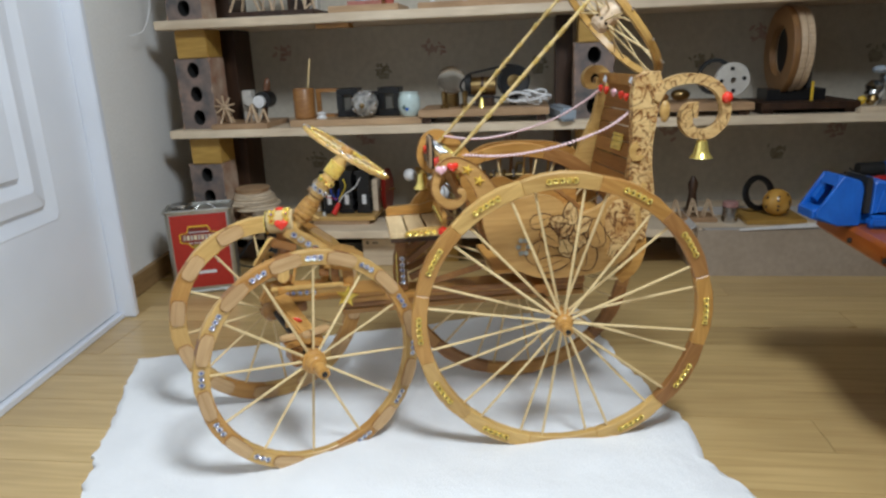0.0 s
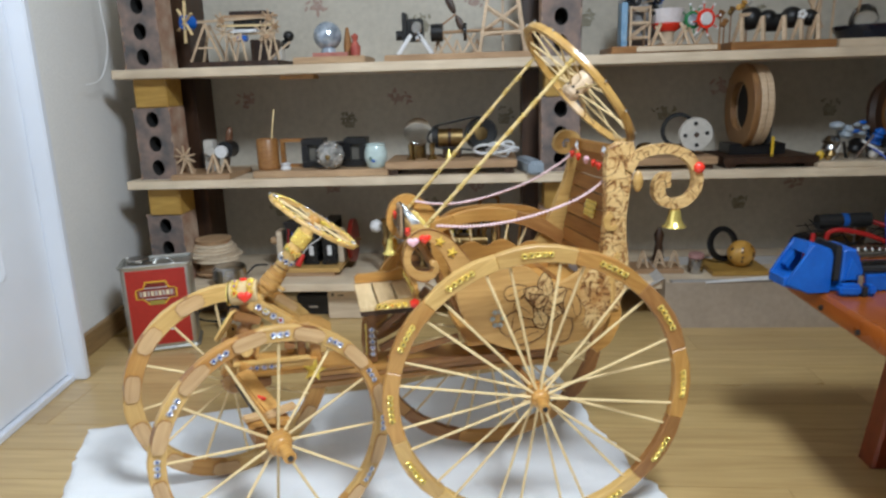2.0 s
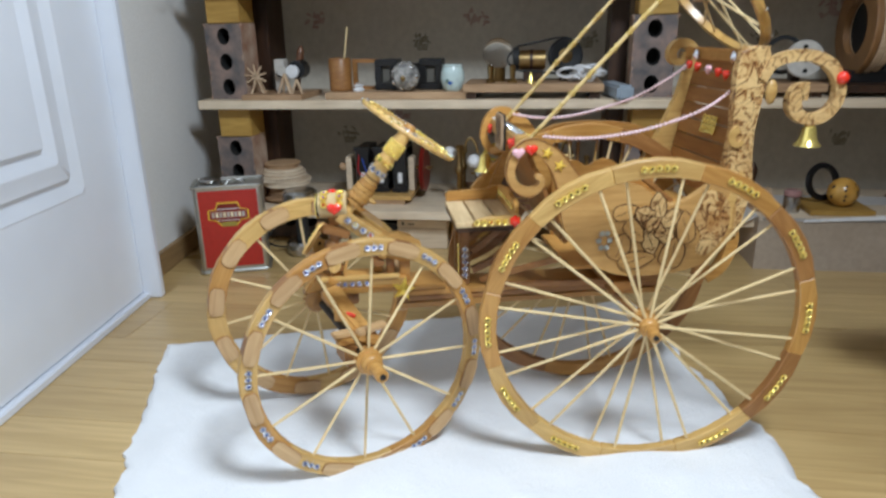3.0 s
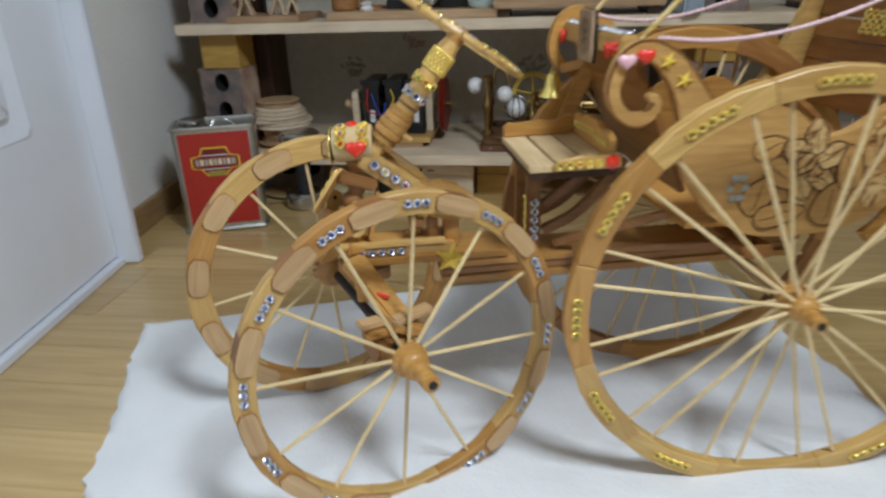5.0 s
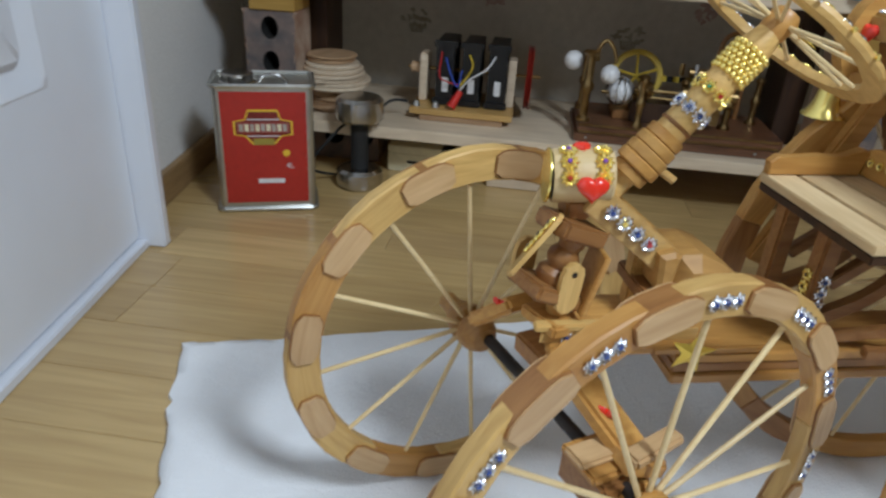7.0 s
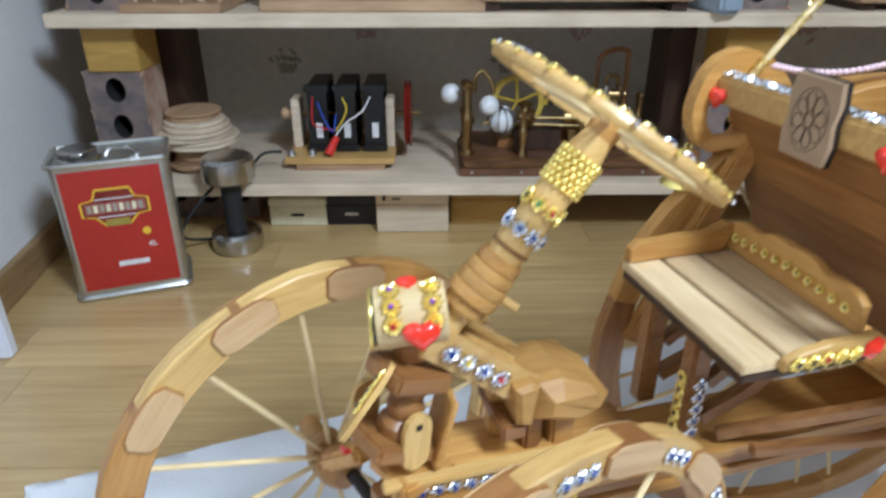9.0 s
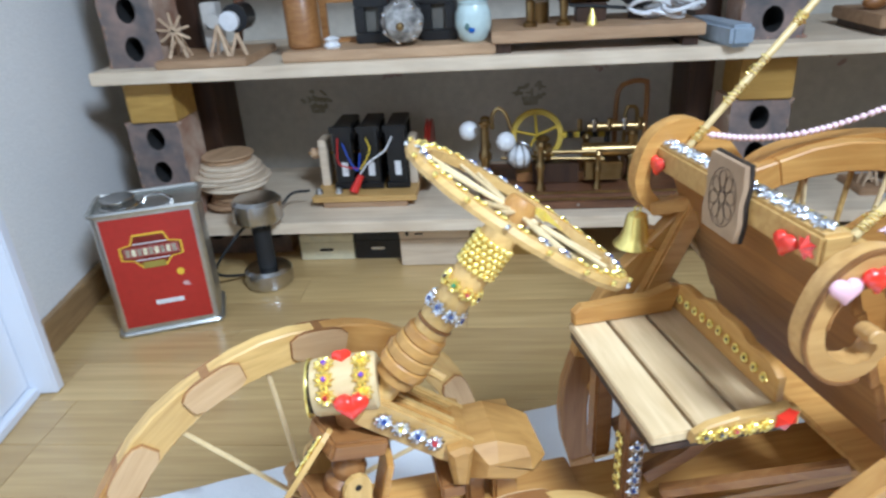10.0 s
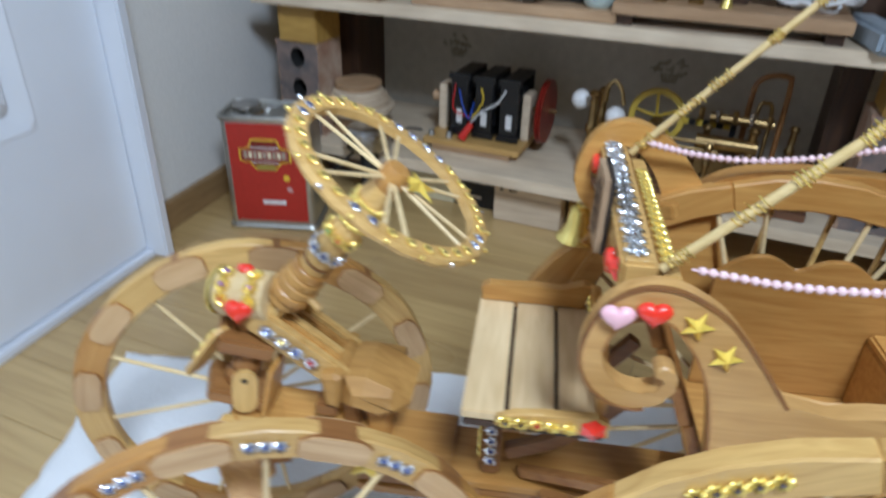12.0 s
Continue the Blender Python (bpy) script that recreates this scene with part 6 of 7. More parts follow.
mug = thing("wooden_mug", "brown wooden cup with a stick and a picture frame", "wooden cup", pose(-0.403, 2.10, M2))
part("base", box(-0.03, 0.33, -0.05, 0.11, 0, 0.018, 0.002), BOARD, mug)
part("cup", lathe([(0.026, 0.018), (0.029, 0.022), (0.029, 0.095), (0.026, 0.10), (0.024, 0.098), (0.024, 0.03), (0, 0.03)], 24), BROWN, mug)
part("stick", rod((0.005, 0, 0.05), (0.022, 0.01, 0.175), 0.0025, seg=6), PALE, mug)
bm = box(0.020, 0.095, 0.045, 0.055, 0.018, 0.026)
for a in ((0.020, 0.095, 0.085, 0.095), (0.020, 0.032, 0.026, 0.085), (0.085, 0.095, 0.026, 0.085)):
    box(a[0], a[1], 0.045, 0.055, a[2], a[3], bm=bm)
part("picture_frame", bm, BROWN, mug)
part("white_knob", lathe([(0.013, 0.018), (0.015, 0.022), (0.010, 0.028), (0.014, 0.033), (0.006, 0.037), (0, 0.037)], 14, m=Matrix.Translation((0.052, -0.02, 0))), WHITE, mug)

radio = thing("speaker_box", "black double speaker box with a round glass ornament", "speaker", pose(-0.227, 2.11, M2 + 0.018))
for x in (-0.058, 0.058):
    bm = box(x - 0.030, x + 0.030, 0.0, 0.06, 0.0, 0.018, 0.002)
    box(x - 0.030, x + 0.030, 0.0, 0.06, 0.060, 0.077, 0.002, bm)
    for u, w in ((x - 0.030, 0.018), (x + 0.012, 0.018)):
        box(u, u + w, 0.0, 0.06, 0.0185, 0.0595, 0.001, bm)
    part("case", bm, BLACK, radio)
    part("grille", box(x - 0.012, x + 0.012, 0.014, 0.05, 0.0185, 0.0595), plain("grey_speaker_cloth", (0.13, 0.12, 0.10), 0.8), radio)
part("bridge", box(-0.028, 0.028, 0.02, 0.055, 0.0, 0.066, 0.002), BLACK, radio)
SPECKLE = mottled("speckled_glass", (0.10, 0.10, 0.10), (0.62, 0.60, 0.56), 70, 0.08, 0.3, 0.0)


def faceted(c, r, n, m):
    """A ball cut into flat facets, seen singly."""
    bm = bmesh.new()
    bmesh.ops.create_icosphere(bm, subdivisions=n, radius=r, matrix=Matrix.Translation(c) @ m)
    return bm


orb = part("glass_orb", faceted((0, -0.036, 0.0375), 0.0375, 2, pose(0, 0, 0, 20, 10, 0)), SPECKLE, radio, "glittering faceted ornament", angle=5)
for k in range(7):
    a = k * 0.9
    part("orb_stud", ball((0.030 * math.cos(a), -0.052, 0.0375 + 0.030 * math.sin(a)), 0.0055, 8), SILVER, radio)
part("orb_stud", ball((0, -0.073, 0.034), 0.007, 10), BRASS, radio)

cup = thing("celadon_cup", "small pale blue-green ceramic cup with a blue flower", "cup", pose(-0.110, 2.09, M2 + 0.018))
part("cup_body", lathe([(0.018, 0.0), (0.024, 0.006), (0.0305, 0.026), (0.0295, 0.044), (0.0245, 0.058), (0.026, 0.063), (0.0235, 0.062), (0.0225, 0.057), (0.027, 0.043), (0.0, 0.012)], 28), CELADON, cup)
for dx, dz in ((-0.008, 0.026), (0.0, 0.032), (-0.002, 0.022)):
    part("painted_flower", ball((dx, -0.0285, dz), 0.006, 10, None, 0, (1, 0.25, 1)), BLUEPAINT if dx > -0.005 else plain("grey_green_glaze", (0.10, 0.18, 0.16), 0.3), cup)

gen = thing("generator_model", "black model generator on a plywood base with a glass bulb", "generator model", pose(0.085, 2.09, M2))
slab(gen, -0.165, 0.175, -0.045, 0.14, 0.02, BOARD, 0.016)
part("motor", rod((-0.030, 0.05, 0.088), (0.035, 0.05, 0.088), 0.024, seg=20), BRASS, gen, "brass motor body")
part("motor_band", rod((-0.004, 0.05, 0.088), (0.004, 0.05, 0.088), 0.0252, seg=20), DARKWOOD, gen)
part("motor_cap", rod((-0.046, 0.05, 0.092), (-0.031, 0.05, 0.092), 0.028, seg=20), RUBBER, gen)
part("motor_stand", box(-0.02, 0.03, 0.03, 0.07, 0.036, 0.066, 0.002), DARKWOOD, gen)
part("pulley", lathe([(0.018, -0.008), (0.038, -0.010), (0.042, -0.006), (0.037, 0.0), (0.042, 0.006), (0.038, 0.010), (0.018, 0.008), (0.018, -0.008)], 32, m=Matrix.Translation((0.082, 0.03, 0.098)) @ pose(0, 0, 0, 84, 0, 18)), BLACK, gen, "large black belt pulley")
part("pulley_hub", lathe([(0, -0.012), (0.012, -0.012), (0.0175, -0.006), (0.0175, 0.006), (0, 0.008)], 20, m=Matrix.Translation((0.082, 0.03, 0.098)) @ pose(0, 0, 0, 84, 0, 18)), BRASS, gen)
part("pulley_stand", box(0.070, 0.094, 0.044, 0.060, 0.036, 0.10, 0.002), DARKWOOD, gen)
part("drive_belt", tube(curve([(-0.034, 0.03, 0.122), (0.02, 0.03, 0.132), (0.075, 0.03, 0.141), (0.112, 0.03, 0.128), (0.124, 0.03, 0.098), (0.110, 0.03, 0.070), (0.075, 0.03, 0.056), (0.02, 0.03, 0.060), (-0.036, 0.03, 0.066), (-0.060, 0.03, 0.092), (-0.034, 0.03, 0.122)], 5), 0.0028, 6), RUBBER, gen)
part("glass_bulb", ball((-0.085, 0.05, 0.105), 0.038, 24), GLASS, gen, "clear glass bulb")
part("bulb_foot", rod((-0.085, 0.05, 0.036), (-0.085, 0.05, 0.07), 0.020, seg=16), BRASS, gen)
for x in (-0.10, -0.045):
    part("brass_post", lathe([(0.012, 0.0362), (0.012, 0.042), (0.006, 0.046), (0.008, 0.075), (0.003, 0.08), (0, 0.08)], 12, m=Matrix.Translation((x, 0.0, 0))), BRASS, gen)
part("brass_cone", rod((0.0, -0.01, 0.0362), (0.0, -0.01, 0.062), 0.010, 0.002, 12), GOLD, gen)
bm = bmesh.new()
r9 = random.Random(9)
for k in range(7):
    c = Vector((0.125 + r9.uniform(-0.03, 0.03), 0.02 + r9.uniform(-0.02, 0.03), 0.045 + 0.004 * k))
    tube([c + Vector((0.032 * math.cos(a), 0.018 * math.sin(a), 0.006 * math.sin(2 * a + k))) for a in (2 * math.pi * i / 16 for i in range(16))], 0.0035, 6, bm, True)
tagged(part("white_wire_coil", bm, WHITE, gen), kind="stuff")
lone("whetstone", box(-0.02, 0.02, -0.075, 0.075, 0, 0.034, 0.006), STONE, "pale blue-grey whetstone on the middle shelf", "stone", pose(0.292, 2.085, M2, 0, 0, 12))

pul = thing("pulley_model", "white five-hole pulley and black wheel on boards", "pulley model", pose(0.657, 2.09, M2))
slab(pul, -0.13, 0.105, -0.04, 0.13, 0.02, BOARD, 0.012)
bm = lathe([(0, 0), (0.0405, 0), (0.042, 0.003), (0.042, 0.009), (0.0405, 0.012), (0, 0.012)], 36, m=Matrix.Translation((0.055, -0.002, 0.086)) @ pose(0, 0, 0, 90, 0, 0))
# near-black discs on the face stand in for the shaded holes
for k in range(4):
    a = math.pi / 2 * k + 0.1
    rod((0.055 + 0.027 * math.cos(a), -0.0142, 0.086 + 0.027 * math.sin(a)), (0.055 + 0.027 * math.cos(a), -0.0155, 0.086 + 0.027 * math.sin(a)), 0.0052, seg=12, bm=bm, mi=1)
rod((0.055, -0.0138, 0.086), (0.055, -0.019, 0.086), 0.006, seg=12, bm=bm, mi=2)
part("white_pulley", bm, [IVORY, HOLESHADE, CHROME], pul)
part("black_wheel", lathe([(0.036, -0.006), (0.044, -0.006), (0.046, 0), (0.044, 0.006), (0.036, 0.006), (0.036, -0.006)], 32, m=Matrix.Translation((0.030, 0.06, 0.092)) @ pose(0, 0, 0, 90, 0, 0)), RUBBER, pul)
part("axle", rod((0.055, -0.002, 0.086), (0.055, 0.08, 0.086), 0.005, seg=10), CHROME, pul)
part("stand", box(0.045, 0.065, 0.03, 0.06, 0.032, 0.083, 0.001), DARKWOOD, pul)
part("clay_ball", ball((-0.06, 0.03, 0.050), 0.019, 14, None, 0, (1.3, 1, 0.8)), BRASS, pul)
part("clay_ball", ball((-0.105, 0.04, 0.044), 0.014, 14, None, 0, (1.4, 1, 0.8)), BROWN, pul)

rings = thing("laminated_rings", "stack of thick laminated wooden rings standing on edge", "wooden rings", pose(0.838, 2.10, M2))
slab(rings, -0.06, 0.17, -0.05, 0.14, 0.018, DARKWOOD, 0.010)
for k in range(3):
    x = 0.0 + 0.0172 * k
    R = (0.1085, 0.1070, 0.1045)[k]
    part("ring", lathe([(0.062, 0), (R - 0.0025, 0), (R, 0.003), (R, 0.013), (R - 0.0025, 0.016), (0.062, 0.016), (0.062, 0)], 40, m=Matrix.Translation((x, 0.05, 0.1500)) @ pose(0, 0, 0, 0, 90, 0)), (RINGBROWN, STICKWOOD, STICKWOOD)[k], rings)
# black disc added so that the rings' opening looks deep in shade
part("core", lathe([(0.0, 0.0), (0.0615, 0.0), (0.0615, 0.012), (0.0, 0.012)], 32, m=Matrix.Translation((0.018, 0.05, 0.1500)) @ pose(0, 0, 0, 0, 90, 0)), HOLESHADE, rings)
part("cradle", box(-0.03, 0.11, 0.01, 0.09, 0.0285, 0.056, 0.001), BLACK, rings)
part("upright", box(0.070, 0.080, 0.03, 0.05, 0.0285, 0.165, 0.001), RUBBER, rings)
part("yellow_strip", box(0.066, 0.072, -0.012, -0.008, 0.0285, 0.075), YELLOW, rings)

bits = thing("wired_gadget", "small machine of metal bits with a blue bow and wires", "gadget", pose(1.10, 2.09, M2))
slab(bits, -0.10, 0.22, -0.055, 0.14, 0.014, SHELF)
for k, (x, y, z, r, mat) in enumerate(((-0.04, 0.02, 0.05, 0.022, CHROME), (-0.02, 0.03, 0.085, 0.016, STONE), (-0.055, 0.0, 0.03, 0.014, BRASS), (0.02, 0.03, 0.045, 0.020, BLACK), (0.06, 0.02, 0.06, 0.016, BLUEPAINT), (0.05, 0.03, 0.085, 0.014, BLUEPAINT), (0.10, 0.03, 0.04, 0.024, BLACK), (0.15, 0.03, 0.05, 0.03, BROWN), (-0.08, 0.0, 0.03, 0.010, YELLOW))):
    part("fitting", lathe([(r * 0.6, z - r), (r, z - r * 0.5), (r * 0.8, z), (r, z + r * 0.4), (r * 0.4, z + r), (0, z + r)], 12, m=Matrix.Translation((x, y, 0)) @ pose(0, 0, 0, 12 * (k % 3), 9 * (k % 2), 0)), mat, bits)
    part("bracket", box(x - 0.005, x + 0.005, y - 0.005, y + 0.005, 0.014, z, 0.001), CHROME if k % 2 else BLACK, bits)
part("silver_rod", rod((0.03, -0.02, 0.055), (0.10, -0.03, 0.024), 0.003, seg=8), CHROME, bits)
part("blue_wire", tube(curve([(0.03, -0.02, 0.05), (0.06, -0.05, 0.02), (0.075, -0.063, -0.01), (0.08, -0.066, -0.06), (0.07, -0.064, -0.12), (0.09, -0.05, -0.2)], 8), 0.0025, 6), BLUEWIRE, bits)
wheel_at = Matrix.Translation((0.135, 0.07, 0.116)) @ pose(0, 0, 0, 82, 0, 28)
part("wheel", lathe([(0.066, -0.010), (0.094, -0.012), (0.099, 0), (0.094, 0.012), (0.066, 0.010), (0.066, -0.010)], 36, m=wheel_at), DARKWOOD, bits, "large dark wooden wheel")
part("wheel_lining", lathe([(0.050, -0.007), (0.0655, -0.009), (0.0655, 0.009), (0.050, 0.007), (0.050, -0.007)], 36, m=wheel_at), BROWN, bits)
part("white_ball", ball((0.045, -0.02, 0.028), 0.012, 12), IVORY, bits)
for a, b, mat in (((-0.055, -0.02, 0.0142), (-0.030, -0.01, 0.050), IVORY), ((0.012, -0.025, 0.062), (0.062, -0.03, 0.030), WHITE), ((0.0, -0.02, 0.018), (0.035, -0.03, 0.075), CHROME), ((-0.02, -0.02, 0.018), (-0.03, -0.02, 0.060), BLACK)):
    part("strut", beam(a, b, 0.007, 0.005, 0.0006), mat, bits)
for k in range(5):
    a = k * 1.26
    part("bow_loop", ball((0.018 + 0.012 * math.cos(a), 0.0, 0.092 + 0.014 * math.sin(a)), 0.0075, 10, None, 0, (1.3, 0.4, 0.7)), BLUEPAINT if k % 2 else STONE, bits)
part("white_cap", ball((-0.035, 0.01, 0.098), 0.017, 14, None, 0, (1.1, 1, 0.6)), STONE, bits)

# ---- things on the low shelf, right half ----
tri = thing("stick_tripods", "three little white stick tripods with a dark figure cut-out", "stick model", pose(0.650, 2.13, M1))
slab(tri, -0.07, 0.06, -0.03, 0.06, 0.012, BOARD)
for x in (-0.045, 0.0, 0.04):
    a_frame(tri, x, 0.0, 0.058, 0.016, 0.005, 0.02)
part("dark_post", lathe([(0.012, 0.0122), (0.016, 0.03), (0.010, 0.07), (0.014, 0.095), (0.004, 0.115), (0, 0.115)], 12, m=Matrix.Translation((0.005, 0.035, 0))), DARKWOOD, tri)
tin = thing("small_tin", "small silver tin with a red lid on the low shelf", "tin", pose(0.742, 2.11, M1))
part("tin_body", lathe([(0.018, 0), (0.020, 0.002), (0.020, 0.040), (0.018, 0.042), (0, 0.042)], 20), CHROME, tin)
part("lid", lathe([(0.0205, 0.0425), (0.0205, 0.052), (0.016, 0.056), (0, 0.056)], 20), mottled("dull_pink_lid", (0.32, 0.16, 0.15), (0.42, 0.24, 0.22), 30, 0.4), tin)
gball = thing("amber_ball", "pierced amber ball with a dark ring on an orange board", "ornament ball", pose(0.850, 2.12, M1))
slab(gball, -0.075, 0.075, -0.05, 0.09, 0.014, YELLOWWOOD)
bm = ball((0.012, 0.0, 0.050), 0.036, 24)
for k in range(14):
    a, e = k * 0.9, -0.6 + 0.1 * k
    d = Vector((math.cos(a) * math.cos(e), -abs(math.sin(a)) * math.cos(e), math.sin(e)))
    rod(Vector((0.012, 0, 0.05)) + d * 0.0355, Vector((0.012, 0, 0.05)) + d * 0.0366, 0.0032, seg=8, bm=bm, mi=1)
part("ball", bm, [ORANGE, CHAR], gball)
part("ring", lathe([(0.034, -0.006), (0.046, -0.006), (0.049, 0.0), (0.046, 0.006), (0.034, 0.006), (0.034, -0.006)], 32, m=Matrix.Translation((-0.022, 0.045, 0.066)) @ pose(0, 0, 0, 78, 0, 20)), BLACK, gball)
wire = thing("wire_tangle", "machine with a tangle of black and red wires", "wired machine", pose(1.12, 2.13, M1))
slab(wire, -0.10, 0.26, -0.05, 0.12, 0.016, BROWN)
part("metal_tube", rod((0.01, 0.0, 0.05), (0.20, 0.0, 0.05), 0.022, seg=20), CHROME, wire)
part("drum", rod((-0.07, 0.06, 0.055), (-0.07, 0.0, 0.055), 0.036, seg=24), BLACK, wire)
part("brass_box", box(-0.03, 0.05, 0.03, 0.08, 0.016, 0.085, 0.002), BRASS, wire)
part("black_coil", rod((-0.05, 0.03, 0.125), (0.085, 0.03, 0.130), 0.020, seg=20), RUBBER, wire, "thick black taped coil")
part("coil_band", rod((0.012, 0.03, 0.1271), (0.026, 0.03, 0.1276), 0.0208, seg=20), BLUEPAINT, wire)
part("coil_post", box(-0.03, -0.015, 0.02, 0.04, 0.0855, 0.108, 0.001), BRASS, wire)
part("coil_post", box(0.06, 0.075, 0.02, 0.04, 0.016, 0.112, 0.001), BRASS, wire)
for i in range(9):
    part("coil_turn", lathe([(0.0225, -0.0035), (0.0245, 0), (0.0225, 0.0035), (0.0222, 0.0)], 20, m=Matrix.Translation((0.04 + 0.018 * i, 0.0, 0.05)) @ pose(0, 0, 0, 0, 90, 0)), CHROME, wire)
for pts in (((-0.075, -0.01, 0.10), (-0.085, -0.03, 0.075), (-0.075, -0.04, 0.055)), ((-0.045, -0.02, 0.07), (-0.048, -0.03, 0.105), (-0.02, -0.035, 0.116), (0.04, -0.035, 0.105), (0.12, -0.03, 0.078), (0.21, -0.02, 0.07)), ((0.09, 0.02, 0.125), (0.14, 0.0, 0.11), (0.19, 0.0, 0.10))):
    part("red_tube", tube(curve(pts, 8), 0.0065, 8), REDWIRE, wire, "thick red cable")
for i in range(4):
    part("brass_nut", lathe([(0.004, 0), (0.011, 0.002), (0.011, 0.012), (0.006, 0.020), (0, 0.020)], 6, m=Matrix.Translation((-0.045 + 0.026 * i, -0.028, 0.0162))), BRASS, wire)
rw = random.Random(21)
for k in range(6):
    pts = [(-0.09 + 0.3 * i / 5 + rw.uniform(-0.02, 0.02), rw.uniform(-0.02, 0.05), 0.07 + rw.uniform(0, 0.07)) for i in range(6)]
    part("wire", tube(curve(pts, 5), 0.0016, 6), RUBBER, wire)

# ---- things on the top shelf ----
mill = thing("stick_windmill_house", "stick windmill and hut with blue hubs on a dark board", "stick model", pose(-0.455, 2.10, M3))
slab(mill, -0.125, 0.115, -0.045, 0.12, 0.014, DARKWOOD)
for s in (-1, 1):
    stick(mill, (-0.085 + s * 0.042, -0.01, 0.0142), (-0.085, 0.0, 0.11), 0.007)
    stick(mill, (-0.085 + s * 0.034, 0.05, 0.0142), (-0.085, 0.03, 0.11), 0.007)
stick(mill, (-0.105, -0.008, 0.05), (-0.065, -0.008, 0.05), 0.005)
stick(mill, (-0.125, 0.01, 0.115), (0.06, 0.03, 0.125), 0.008)
part("blue_hub", rod((-0.135, -0.012, 0.115), (-0.122, 0.012, 0.115), 0.018, seg=18), BLUEPAINT, mill)
for k in range(6):
    a = k * math.pi / 3 + 0.35
    part("sail", beam((-0.13, -0.014, 0.115), (-0.13 + 0.034 * math.cos(a), -0.014 - 0.03 * math.cos(a), 0.115 + 0.052 * math.sin(a)), 0.007, 0.004, 0.0006), PALE, mill)


def cog(parent, c, r, n, turn):
    """A little wheel of pegs round a stub."""
    c = Vector(c)
    m = pose(0, 0, 0, 0, 0, turn)
    part("cog_hub", rod(c - m @ Vector((0, 0.006, 0)), c + m @ Vector((0, 0.006, 0)), r * 0.35, seg=10), BOARD, parent)
    for k in range(n):
        a = 2 * math.pi * k / n
        part("cog_peg", beam(c, c + m @ Vector((r * math.cos(a), 0, r * math.sin(a))), 0.004, 0.004, 0.0004), STICKWOOD, parent)


cog(mill, (-0.045, 0.01, 0.118), 0.020, 8, 50)
cog(mill, (0.075, 0.03, 0.122), 0.022, 8, 40)
cog(mill, (0.098, 0.0, 0.098), 0.020, 8, 60)
cog(mill, (0.000, -0.025, 0.068), 0.016, 7, 20)
cog(mill, (0.085, -0.028, 0.072), 0.018, 7, 10)
part("grey_wedge", plate([(0.085, 0.0142), (0.112, 0.0142), (0.112, 0.045)], 0.0, 0.03, bevel=0.001), IVORY, mill)
part("black_ball", ball((0.112, 0.04, 0.056), 0.012, 12), BLACK, mill)
for x0, x1, z in ((-0.06, 0.095, 0.105), (-0.03, 0.09, 0.085), (-0.05, 0.1, 0.128)):
    stick(mill, (x0, 0.02, z), (x1, 0.03, z), 0.007, PALE if z < 0.12 else BOARD)
part("dark_drum", rod((-0.02, 0.05, 0.112), (0.065, 0.05, 0.112), 0.018, seg=16), RUBBER, mill)
part("dark_roof", box(-0.03, 0.07, 0.03, 0.09, 0.132, 0.142, 0.002), DARKWOOD, mill)
part("hut", box(0.02, 0.085, 0.03, 0.09, 0.0142, 0.07, 0.002), DARKWOOD, mill)
part("blue_block", box(0.0, 0.025, -0.012, 0.01, 0.064, 0.078, 0.002), BLUEPAINT, mill)
part("white_strip", box(-0.02, 0.05, 0.0, 0.02, 0.086, 0.094), WHITE, mill)
for x in (-0.02, 0.01, 0.07, 0.095):
    for s in (-1, 1):
        stick(mill, (x + s * 0.014, -0.015, 0.0142), (x, -0.01, 0.085), 0.006)
for x in (-0.03, 0.075):
    sails(mill, (x, -0.02, 0.085), 0.026, 8, 0.0035)
part("black_ball", ball((0.125, 0.03, 0.075), 0.014, 14), BLACK, mill)
stick(mill, (0.08, -0.01, 0.016), (0.13, 0.02, 0.06), 0.006)

orb2 = thing("disco_ball", "glass ball on a wooden board with red figures", "ornament", pose(-0.215, 2.10, M3))
slab(orb2, -0.09, 0.095, -0.04, 0.12, 0.018, BOARD)
part("glass_ball", faceted((-0.005, 0.0, 0.070), 0.036, 3, Matrix()), mottled("blue_silver_glass", (0.16, 0.22, 0.30), (0.62, 0.68, 0.75), 50, 0.08, 0.4, 0.0), orb2, "many-sided blue-silver ball", angle=3)
part("ball_foot", rod((-0.005, 0, 0.0182), (-0.005, 0, 0.040), 0.022, 0.018, 16), STONE, orb2)
part("red_strip", box(-0.04, 0.05, -0.03, -0.02, 0.0182, 0.028), mottled("dull_red_paint", (0.36, 0.12, 0.09), (0.5, 0.2, 0.16), 50), orb2)
part("red_post", lathe([(0.012, 0.0182), (0.014, 0.04), (0.006, 0.055), (0.010, 0.068), (0, 0.075)], 12, m=Matrix.Translation((0.065, 0, 0))), mottled("brick_red_paint", (0.34, 0.05, 0.04), (0.5, 0.12, 0.08), 50), orb2)
part("red_post", lathe([(0.010, 0.0182), (0.011, 0.05), (0.004, 0.09), (0, 0.092)], 10, m=Matrix.Translation((0.042, 0.02, 0))), BROWN, orb2)

